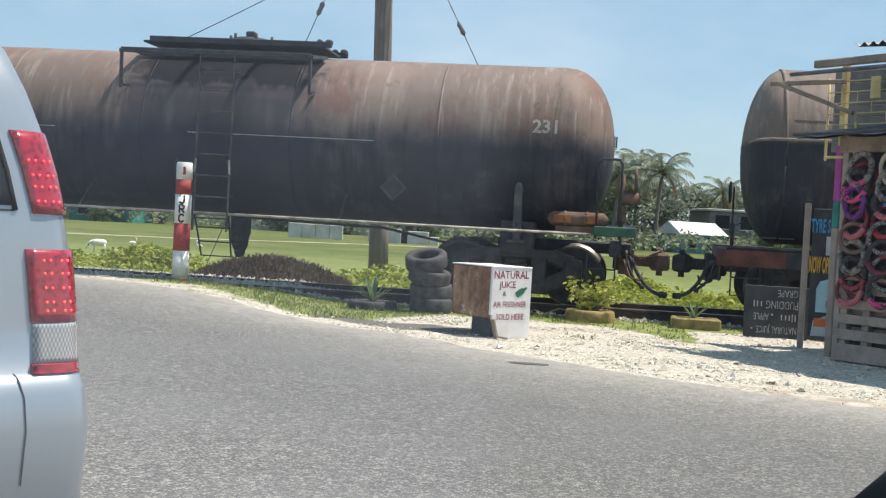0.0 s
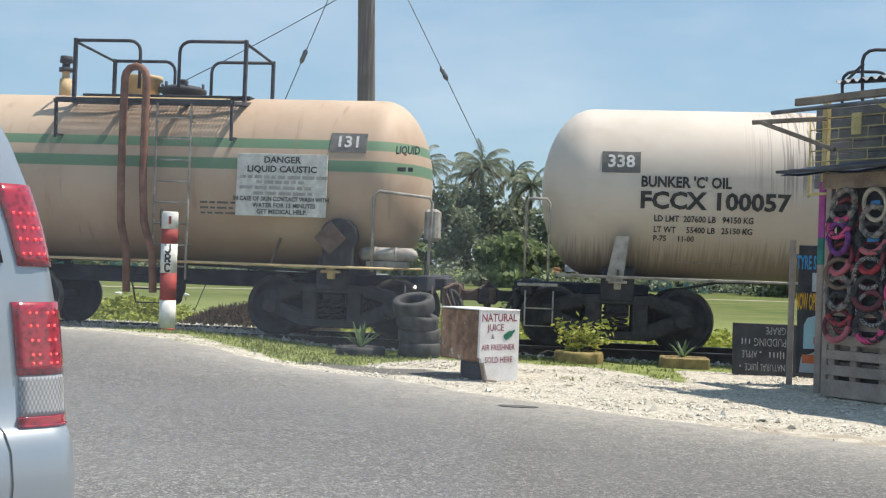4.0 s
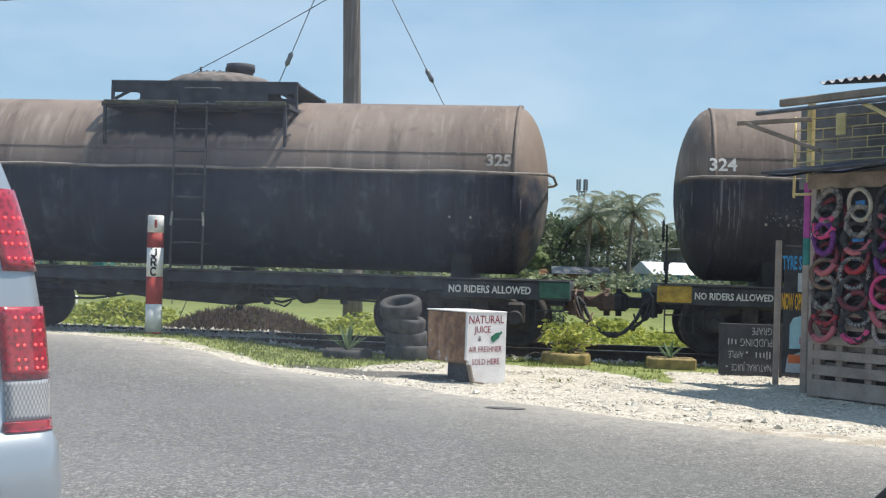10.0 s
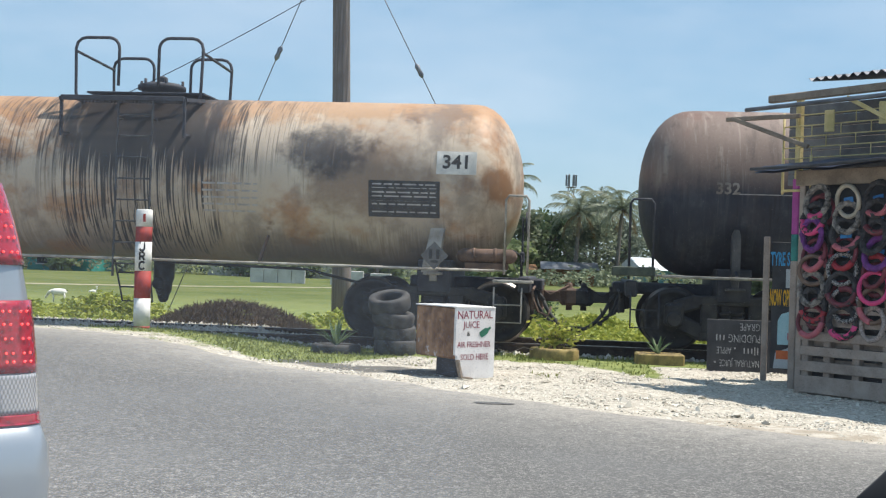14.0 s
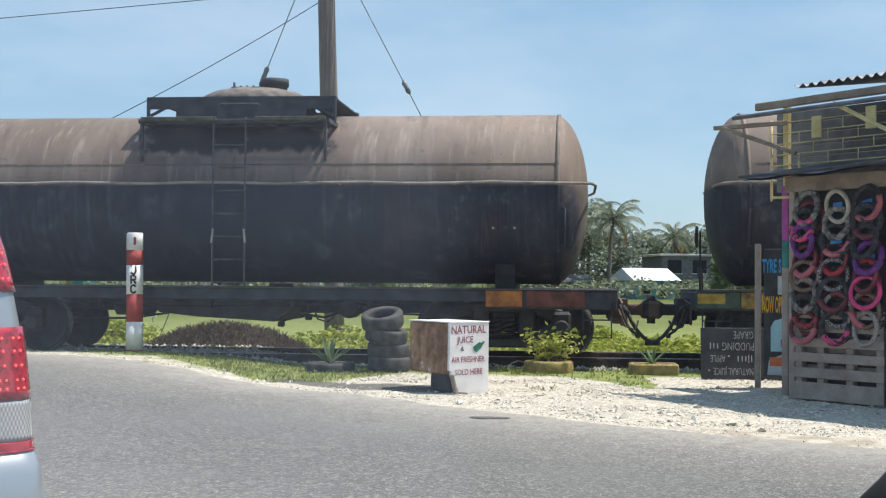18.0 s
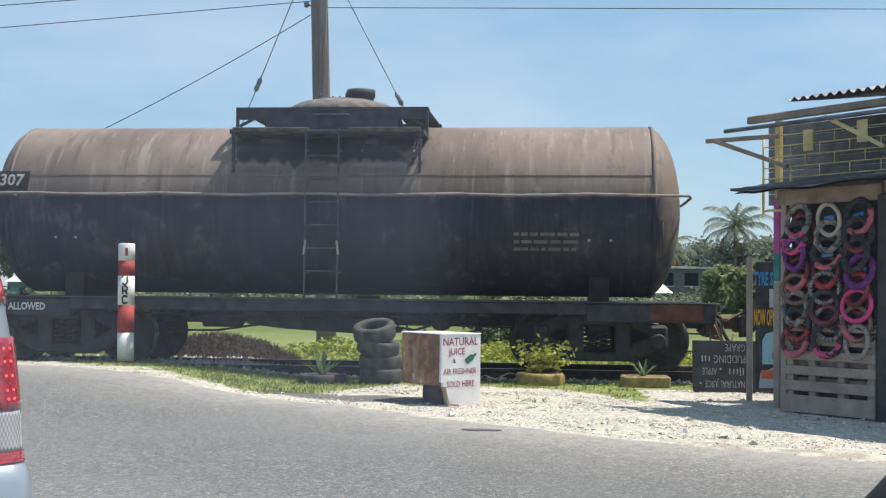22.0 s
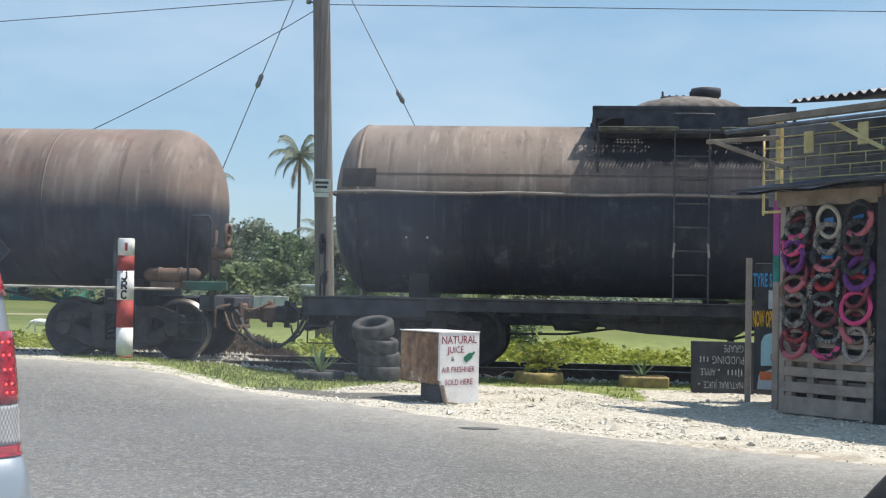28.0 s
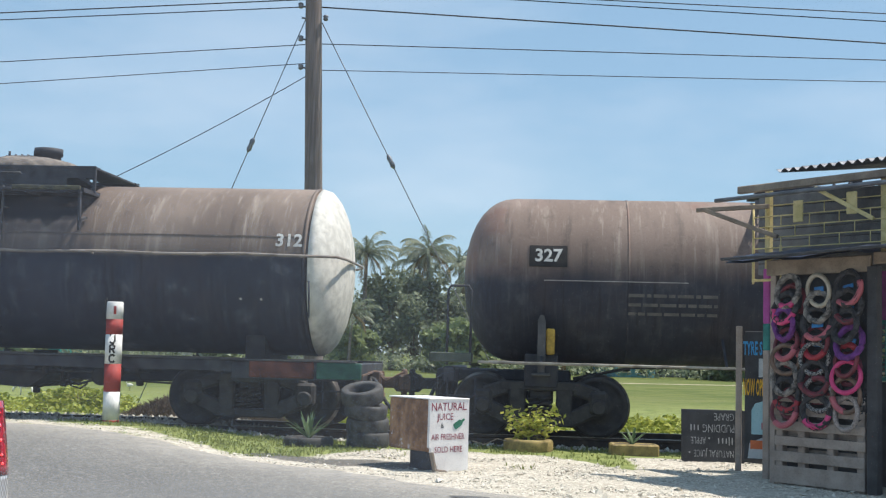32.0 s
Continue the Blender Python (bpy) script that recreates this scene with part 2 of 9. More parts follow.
def tank_paint(name, edge, soft, top_a, top_b, low_a, low_b, red=0.0, oil_shade=0.0, flaked=0.3, chips=None, runs=(), tan=0.0):
    """Dusty paint above, haze-tinted soot and oil below an uneven line, with drips and flaked patches; platform shade
    is painted in amidships.
    """
    n = Nodes(name, 0.78, 0.0, 0.35)
    v = n.local(vary=90)
    drip = n.noise(1.0, n.local((5.5, 1.2, 0.55), vary=70), 5)
    big, mid, fine = n.noise(0.55, v, 3), n.noise(2.4, v, 6, 0.65), n.noise(38, v, 3)
    z = n.axis(2)
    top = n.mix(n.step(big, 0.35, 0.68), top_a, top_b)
    if red:
        top = n.mix(n.math("MULTIPLY", n.step(n.noise(0.8, v, 5), 0.52, 0.66), red), top, (0.17, 0.075, 0.055))
    top = n.mix(n.math("MULTIPLY", n.step(drip, 0.55, 0.74), 0.55), top, (0.36, 0.31, 0.26))
    top = n.mix(n.math("MULTIPLY", n.step(drip, 0.46, 0.30), 0.55), top, (0.085, 0.065, 0.055))
    top = n.mix(n.math("MULTIPLY", n.step(fine, 0.5, 0.75), 0.25), top, (0.33, 0.28, 0.24))
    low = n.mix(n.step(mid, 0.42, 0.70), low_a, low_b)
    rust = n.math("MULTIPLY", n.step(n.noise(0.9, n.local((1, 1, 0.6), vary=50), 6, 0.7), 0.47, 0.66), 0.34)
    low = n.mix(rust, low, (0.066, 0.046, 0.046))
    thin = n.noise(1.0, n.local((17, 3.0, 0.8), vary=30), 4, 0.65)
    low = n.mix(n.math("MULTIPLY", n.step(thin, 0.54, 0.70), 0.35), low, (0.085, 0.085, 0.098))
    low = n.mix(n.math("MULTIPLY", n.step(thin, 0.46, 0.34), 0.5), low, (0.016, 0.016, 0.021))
    top = n.mix(n.math("MULTIPLY", n.step(thin, 0.55, 0.72), 0.35), top, (0.40, 0.345, 0.30))
    blot = n.noise(5.5, v, 6, 0.75)
    top = n.mix(n.math("MULTIPLY", n.step(blot, 0.57, 0.66), 0.45), top, (0.10, 0.078, 0.066))
    flake = n.math("MULTIPLY", n.step(mid, 0.55, 0.62), n.step(n.noise(7.5, n.local((1, 1, 0.45), vary=90), 5, 0.75), 0.50, 0.55))
    low = n.mix(n.math("MULTIPLY", flake, flaked), low, (0.17, 0.17, 0.18))
    low = n.mix(n.math("MULTIPLY", n.step(drip, 0.62, 0.72), 0.30), low, (0.085, 0.075, 0.07))
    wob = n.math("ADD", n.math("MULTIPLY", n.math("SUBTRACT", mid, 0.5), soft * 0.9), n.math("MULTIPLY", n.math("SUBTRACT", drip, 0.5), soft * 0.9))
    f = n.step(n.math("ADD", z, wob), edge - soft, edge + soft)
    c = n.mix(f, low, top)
    if chips:
        # paint flaking off in bits round one spot of a course, sparser away from it
        cx, cz, wide = chips
        dx = n.math("MULTIPLY", n.math("ABSOLUTE", n.math("SUBTRACT", n.axis(0), cx)), 0.62 / wide)
        dz = n.math("MULTIPLY", n.math("ABSOLUTE", n.math("SUBTRACT", z, cz)), 1.45 / wide)
        near = n.step(n.math("ADD", dx, dz), 1.35, 0.15)
        bits = n.noise(30, n.local((1, 1, 0.8), vary=60), 4, 0.7)
        bits = n.math("ADD", bits, n.math("ADD", n.math("MULTIPLY", near, 0.09), n.math("MULTIPLY", n.math("SUBTRACT", mid, 0.5), 0.26)))
        bits = n.math("MULTIPLY", n.step(bits, 0.615, 0.65), n.step(n.math("ABSOLUTE", n.axis(0)), 1.80, 1.86))
        bits = n.math("MULTIPLY", bits, n.step(near, 0.05, 0.25))
        c = n.mix(n.math("MULTIPLY", bits, 0.48), c, (0.36, 0.355, 0.35))
    for cx, half in runs:
        # narrow pale runs under the jacket seam
        m = n.step(n.math("ABSOLUTE", n.math("SUBTRACT", n.axis(0), cx)), half, half * 0.6)
        m = n.math("MULTIPLY", m, n.step(n.math("ADD", z, n.math("MULTIPLY", drip, 1.4)), 2.45, 2.75))
        m = n.math("MULTIPLY", m, n.step(z, 2.62, 2.56))
        lines = n.step(n.noise(1.0, n.local((21, 3, 1.3), vary=20), 4, 0.7), 0.54, 0.60)
        c = n.mix(n.math("MULTIPLY", n.math("MULTIPLY", m, lines), 0.45), c, (0.30, 0.30, 0.31))
    if tan:
        # rust and dried mud over the lower part of one end, more on some cars
        end = n.step(n.math("ADD", n.axis(0), n.math("MULTIPLY", n.math("SUBTRACT", mid, 0.5), 0.25)), 4.62, 4.80)
        end = n.math("MULTIPLY", n.math("MULTIPLY", end, n.math("ADD", n.math("MULTIPLY", n.chance(), 0.6), 0.4)), tan)
        c = n.mix(n.math("MULTIPLY", end, n.step(n.noise(1.3, v, 5, 0.6), 0.36, 0.58)), c, (0.20, 0.145, 0.105))
    if oil_shade:
        # oil run amidships, with the platform's shadow painted into the same dark band
        ax = n.math("ABSOLUTE", n.math("ADD", n.axis(0), n.math("MULTIPLY", n.math("SUBTRACT", mid, 0.5), 1.6)))
        run = n.step(ax, 1.75, 0.95)
        c = n.mix(n.math("MULTIPLY", run, 0.85 * oil_shade), c, (0.026, 0.033, 0.058))
        # tar spilt over the shoulder below the filling hatch
        tar = n.math("ADD", z, n.math("MULTIPLY", n.math("SUBTRACT", drip, 0.5), 0.5))
        tar = n.math("MULTIPLY", n.step(tar, 3.02, 3.12), n.step(ax, 1.45, 1.15))
        c = n.mix(n.math("MULTIPLY", tar, 0.9), c, (0.020, 0.021, 0.030))
    n.color(c)
    n.rough(n.math("ADD", n.math("MULTIPLY", fine, 0.25), 0.58))
    n.bump(n.math("ADD", mid, n.math("MULTIPLY", fine, 0.5)), 0.25, 0.006)
    return n.m


# the lower soot colours also hold the blue cast of haze
MAT["tank_domed"] = tank_paint("sooty riveted tank", 2.60, 0.06, (0.150, 0.112, 0.093), (0.245, 0.190, 0.158), (0.022, 0.026, 0.043), (0.043, 0.047, 0.065), oil_shade=0.5, flaked=0.22, tan=0.8)
MAT["tank_chipped"] = tank_paint("sooty chipped tank", 2.60, 0.06, (0.150, 0.112, 0.093), (0.245, 0.190, 0.158), (0.022, 0.026, 0.041), (0.042, 0.046, 0.062), oil_shade=0.8, flaked=0.12, chips=(-2.20, 2.08, 1.0), runs=((-4.65, 0.6),), tan=0.6)
MAT["tank_streaked"] = tank_paint("sooty streaked tank", 2.60, 0.06, (0.150, 0.112, 0.093), (0.245, 0.190, 0.158), (0.022, 0.026, 0.041), (0.042, 0.046, 0.062), oil_shade=0.7, flaked=0.16, chips=(2.45, 2.10, 0.62), runs=((-3.25, 0.75), (-2.1, 0.5)), tan=0.6)
MAT["tank_plain"] = tank_paint("sooty red-brown tank", 2.46, 0.20, (0.165, 0.118, 0.098), (0.235, 0.172, 0.145), (0.024, 0.028, 0.044), (0.045, 0.048, 0.064), 0.55, oil_shade=0.7, flaked=0.10)
MAT["dome"] = worn("crusted dome", (0.065, 0.058, 0.055), (0.24, 0.205, 0.18), 7, 0.85, bump=0.5)


def tank_white(name, base_a, base_b, rust):
    n = Nodes(name, 0.55, 0.0, 0.4)
    v = n.local()
    x, z = n.axis(0), n.axis(2)
    ax = n.math("ABSOLUTE", x)
    drip = n.noise(1.0, n.local((40, 2.0, 0.42)), 2, 0.5)
    sheet = n.noise(1.0, n.local((5, 2.0, 0.5)), 4, 0.6)
    big, mid = n.noise(0.7, v, 4), n.noise(3.0, v, 6, 0.65)
    c = n.mix(n.step(big, 0.3, 0.7), base_a, base_b)
    c = n.mix(n.math("MULTIPLY", n.step(n.math("ADD", z, n.math("MULTIPLY", n.math("SUBTRACT", drip, 0.5), 0.8)), 1.80, 1.28), 0.75), c, (0.20, 0.15, 0.11))
    c = n.mix(n.math("MULTIPLY", n.math("MULTIPLY", n.step(z, 2.45, 1.7), n.step(big, 0.4, 0.65)), 0.55), c, (0.36, 0.272, 0.180))
    if rust:
        r1 = n.math("MULTIPLY", n.step(n.noise(0.75, n.local((1, 1, 1.3)), 6, 0.68), 0.47, 0.64), rust)
        c = n.mix(r1, c, (0.37, 0.185, 0.085))
        r2 = n.step(n.noise(0.95, n.local((1, 1, 1)), 6, 0.7), 0.60, 0.70)
        c = n.mix(n.math("MULTIPLY", r2, rust), c, (0.13, 0.07, 0.045))
    if rust > 0.5:
        # rust along the crown, soot smudges and runs of grime
        crown = n.step(n.math("ADD", z, n.math("MULTIPLY", n.math("SUBTRACT", mid, 0.5), 0.9)), 3.10, 3.42)
        c = n.mix(n.math("MULTIPLY", crown, 0.75), c, (0.42, 0.235, 0.115))
        # a smoke-blackened patch round the data panel, rust below it and a rust spot on the end
        for cx, cz, rx, rz, tint, much in ((3.35, 2.45, 1.15, 0.62, (0.17, 0.095, 0.050), 0.75), (2.75, 2.80, 0.75, 0.42, (0.030, 0.028, 0.032), 0.85), (5.15, 2.35, 0.30, 0.30, (0.20, 0.090, 0.035), 0.9), (1.15, 2.85, 0.45, 0.42, (0.030, 0.027, 0.030), 0.7)):
            dx = n.math("DIVIDE", n.math("SUBTRACT", x, cx), rx)
            dz = n.math("DIVIDE", n.math("SUBTRACT", z, cz), rz)
            d = n.math("ADD", n.math("MULTIPLY", dx, dx), n.math("MULTIPLY", dz, dz))
            d = n.math("ADD", d, n.math("MULTIPLY", n.math("SUBTRACT", mid, 0.5), 2.2))
            c = n.mix(n.math("MULTIPLY", n.step(d, 1.1, 0.15), much), c, tint)
        smudge = n.step(n.noise(0.62, n.local((1, 1, 0.8), vary=23), 6, 0.66), 0.49, 0.62)
        c = n.mix(n.math("MULTIPLY", smudge, 0.62), c, (0.125, 0.095, 0.082))
        grime = n.math("MULTIPLY", n.step(n.noise(1.0, n.local((14, 2, 0.7), vary=41), 5, 0.7), 0.55, 0.68), 0.5)
        c = n.mix(grime, c, (0.23, 0.165, 0.115))
    # oil that ran down from the filling platform
    long_run = n.math("MULTIPLY", n.step(drip, 0.50, 0.56), n.step(n.math("ADD", ax, n.math("MULTIPLY", sheet, 1.2)), 2.1, 1.55))
    long_run = n.math("MULTIPLY", long_run, n.step(n.math("ADD", z, n.math("MULTIPLY", sheet, 0.9)), 1.62, 2.05))
    band = n.math("MULTIPLY", n.step(ax, 2.9, 1.4), n.step(n.math("ADD", z, n.math("MULTIPLY", n.math("SUBTRACT", sheet, 0.5), 1.5)), 2.15, 2.65))
    short_run = n.math("MULTIPLY", n.math("MULTIPLY", n.step(drip, 0.50, 0.60), band), 0.85)
    oil = n.math("MAXIMUM", long_run, short_run)
    smoke = n.math("MULTIPLY", n.math("MULTIPLY", band, n.step(sheet, 0.45, 0.7)), n.step(ax, 2.4, 1.0))
    oil = n.math("MAXIMUM", oil, n.math("MULTIPLY", smoke, 0.75))
    near = n.math("MULTIPLY", n.step(n.math("ADD", ax, n.math("MULTIPLY", n.math("SUBTRACT", sheet, 0.5), 1.4)), 1.45, 0.85), n.step(n.math("ADD", z, n.math("MULTIPLY", n.math("SUBTRACT", drip, 0.5), 2.2)), 2.25, 2.50))
    c = n.mix(n.math("MULTIPLY", n.math("MAXIMUM", oil, near), 0.93), c, (0.022, 0.020, 0.022))
    n.color(c)
    n.bump(mid, 0.15, 0.004)
    return n.m


MAT["tank_white"] = tank_white("oil-streaked white tank", (0.52, 0.45, 0.385), (0.64, 0.57, 0.50), 0.10)
MAT["tank_rusty"] = tank_white("rust-stained white tank", (0.47, 0.375, 0.285), (0.60, 0.50, 0.39), 0.9)


def tank_cream():
    n = Nodes("cream tank with green bands", 0.6, 0.0, 0.4)
    v = n.local()
    z = n.axis(2)
    big, mid = n.noise(0.8, v, 4), n.noise(4, v, 6, 0.65)
    drip = n.noise(1.0, n.local((9, 2.0, 0.4)), 5, 0.6)
    c = n.mix(n.step(big, 0.3, 0.7), (0.43, 0.305, 0.215), (0.53, 0.40, 0.295))
    for lo, hi in ((2.845, 2.985), (2.535, 2.695)):
        band = n.math("MULTIPLY", n.step(z, lo - 0.008, lo + 0.008), n.step(z, hi + 0.008, hi - 0.008))
        c = n.mix(n.math("MULTIPLY", band, 0.92), c, (0.10, 0.22, 0.125))
    c = n.mix(n.math("MULTIPLY", n.step(drip, 0.58, 0.74), 0.5), c, (0.27, 0.175, 0.10))
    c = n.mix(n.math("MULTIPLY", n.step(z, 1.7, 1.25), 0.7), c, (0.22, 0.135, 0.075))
    n.color(c)
    n.bump(mid, 0.12, 0.004)
    return n.m


MAT["tank_cream"] = tank_cream()
MAT["cream"] = worn("cream paint", (0.46, 0.32, 0.16), (0.62, 0.46, 0.26), 5, 0.6)


def ground_mat():
    n = Nodes("grass, limestone gravel and dirt", 0.95, 0.0, 0.2)
    g = n.t.nodes.new("ShaderNodeAttribute")
    g.attribute_name = "zone"
    zr, zg, zb = (n.axis(k, g.outputs["Vector"]) for k in range(3))
    big, mid, fine = n.noise(0.5, detail=4), n.noise(3.5, detail=5, rough=0.65), n.noise(26, detail=4, rough=0.7)
    cell = n.voronoi(24)
    speck = n.voronoi(24, out="Color")
    grass = n.mix(n.step(mid, 0.35, 0.65), (0.13, 0.165, 0.050), (0.235, 0.265, 0.090))
    grass = n.mix(n.math("MULTIPLY", n.step(fine, 0.5, 0.7), 0.35), grass, (0.24, 0.23, 0.09))
    far = n.mix(n.step(big, 0.35, 0.65), (0.072, 0.100, 0.022), (0.128, 0.145, 0.040))
    far = n.mix(n.math("MULTIPLY", n.step(n.noise(0.14, n.local((0.5, 1.4, 1)), 5, 0.6), 0.45, 0.68), 0.6), far, (0.16, 0.165, 0.062))
    far = n.mix(n.math("MULTIPLY", n.step(n.noise(2.2, n.local((0.5, 1.0, 1)), 6, 0.7), 0.5, 0.7), 0.4), far, (0.055, 0.082, 0.018))
    grass = n.mix(zb, grass, far)
    dirt = n.mix(n.step(mid, 0.4, 0.65), (0.33, 0.285, 0.225), (0.52, 0.475, 0.41))
    grav = n.mix(n.step(n.axis(0, speck), 0.1, 0.9), (0.40, 0.362, 0.30), (0.60, 0.562, 0.485))
    grav = n.mix(n.math("MULTIPLY", n.step(cell, 0.42, 0.62), 0.55), grav, (0.36, 0.32, 0.27))
    grav = n.mix(n.math("MULTIPLY", n.step(mid, 0.56, 0.72), 0.5), grav, dirt)
    wob = n.math("MULTIPLY", n.math("SUBTRACT", n.math("ADD", mid, fine), 1.0), 0.85)
    c = n.mix(n.step(n.math("ADD", zg, wob), 0.40, 0.60), dirt, grass)
    c = n.mix(n.step(n.math("ADD", zr, wob), 0.42, 0.60), c, grav)
    tar = n.step(n.math("ADD", zg, n.math("MULTIPLY", wob, 0.8)), 1.25, 1.6)
    c = n.mix(n.math("MULTIPLY", tar, 0.85), c, (0.075, 0.073, 0.07))
    n.color(c)
    n.bump(n.math("ADD", fine, n.math("MULTIPLY", cell, -1.0)), 0.5, 0.02)
    return n.m


def asphalt_mat():
    n = Nodes("worn grey asphalt", 0.9, 0.0, 0.3)
    big, mid = n.noise(0.35, detail=4), n.noise(2.2, detail=5, rough=0.65)
    cell, speck = n.voronoi(70), n.voronoi(70, out="Color")
    c = n.mix(n.step(n.axis(0, speck), 0.2, 0.95), (0.120, 0.116, 0.110), (0.285, 0.275, 0.255))
    chip = n.voronoi(36, out="Color")
    c = n.mix(n.math("MULTIPLY", n.step(n.axis(1, chip), 0.76, 0.88), 0.55), c, (0.45, 0.437, 0.405))
    c = n.mix(n.math("MULTIPLY", n.step(cell, 0.40, 0.60), 0.7), c, (0.07, 0.07, 0.072))
    c = n.mix(n.math("MULTIPLY", n.step(big, 0.40, 0.65), 0.40), c, (0.19, 0.19, 0.188))
    c = n.mix(n.math("MULTIPLY", n.step(mid, 0.58, 0.75), 0.35), c, (0.26, 0.25, 0.23))
    w = n.t.nodes.new("ShaderNodeAttribute")
    w.attribute_name = "dark_band"
    # asphalt darker in broad bands along the road
    c = n.mix(n.math("MULTIPLY", w.outputs["Fac"], n.math("ADD", n.math("MULTIPLY", mid, 0.3), 0.18)), c, (0.085, 0.084, 0.083))
    g = n.t.nodes.new("ShaderNodeAttribute")
    g.attribute_name = "dust"
    dust = n.math("MULTIPLY", g.outputs["Fac"], n.math("ADD", n.math("MULTIPLY", n.noise(5.0, detail=6, rough=0.7), 1.6), -0.25), True)
    c = n.mix(n.math("MULTIPLY", dust, 0.9), c, (0.42, 0.39, 0.345))
    n.color(c)
    n.bump(n.math("MULTIPLY", cell, -1.0), 0.5, 0.008)
    return n.m


MAT["ground"] = ground_mat()
MAT["asphalt"] = asphalt_mat()
MAT["patch"] = worn("darker repair tar", (0.06, 0.06, 0.062), (0.13, 0.128, 0.125), 12, 0.85)


def leafy(name, dark, light, rough=0.6, glow_through=0.35):
    n = Nodes(name, rough, 0.0, 0.3)
    r = n.island()
    c = n.mix(r, dark, light)
    n.color(c)
    if glow_through:
        tr = n.t.nodes.new("ShaderNodeBsdfTranslucent")
        n.put(tr.inputs["Color"], c)
        mx = n.t.nodes.new("ShaderNodeMixShader")
        mx.inputs[0].default_value = glow_through
        out = n.t.nodes["Material Output"]
        n.t.links.new(n.b.outputs[0], mx.inputs[1])
        n.t.links.new(tr.outputs[0], mx.inputs[2])
        n.t.links.new(mx.outputs[0], out.inputs["Surface"])
    return n.m


MAT["grass"] = leafy("short grass", (0.13, 0.17, 0.045), (0.30, 0.32, 0.11))
MAT["weeds"] = leafy("yellow-green creeper", (0.19, 0.25, 0.040), (0.46, 0.475, 0.105))
MAT["bush_leaf"] = leafy("dark bush leaves", (0.050, 0.090, 0.045), (0.20, 0.255, 0.125))
# tree and palm greens lightened and greyed to imitate distant haze
MAT["tree_leaf"] = leafy("tree leaves", (0.135, 0.170, 0.115), (0.29, 0.32, 0.205))
MAT["tree_leaf_b"] = leafy("haze-blued tree leaves", (0.14, 0.175, 0.14), (0.28, 0.31, 0.235))
MAT["palm_leaf"] = leafy("palm fronds", (0.12, 0.15, 0.105), (0.27, 0.295, 0.19), 0.5)
MAT["light_leaf"] = leafy("broad light-green leaves", (0.14, 0.185, 0.085), (0.30, 0.35, 0.165))
MAT["palm_dry"] = leafy("dry palm fronds", (0.13, 0.09, 0.04), (0.26, 0.19, 0.09))
MAT["plant_leaf"] = leafy("croton leaves", (0.20, 0.27, 0.04), (0.56, 0.53, 0.12))
MAT["agave_leaf"] = leafy("agave leaves", (0.07, 0.13, 0.06), (0.20, 0.27, 0.15))
MAT["dry_brush"] = leafy("dry brown brush", (0.075, 0.056, 0.044), (0.21, 0.165, 0.13))
MAT["path"] = worn("trodden earth", (0.27, 0.24, 0.15), (0.42, 0.37, 0.27), 0.8, 0.95)
MAT["goat_black"] = worn("black goat hair", (0.02, 0.019, 0.018), (0.06, 0.055, 0.05), 9, 0.9)
MAT["egret_white"] = worn("white plumage", (0.62, 0.61, 0.58), (0.80, 0.79, 0.76), 9, 0.9)
MAT["stones"] = leafy("limestone chips", (0.40, 0.368, 0.31), (0.67, 0.628, 0.55), 0.9, 0)
MAT["ballast"] = leafy("rail ballast", (0.28, 0.26, 0.23), (0.62, 0.585, 0.53), 0.9, 0)


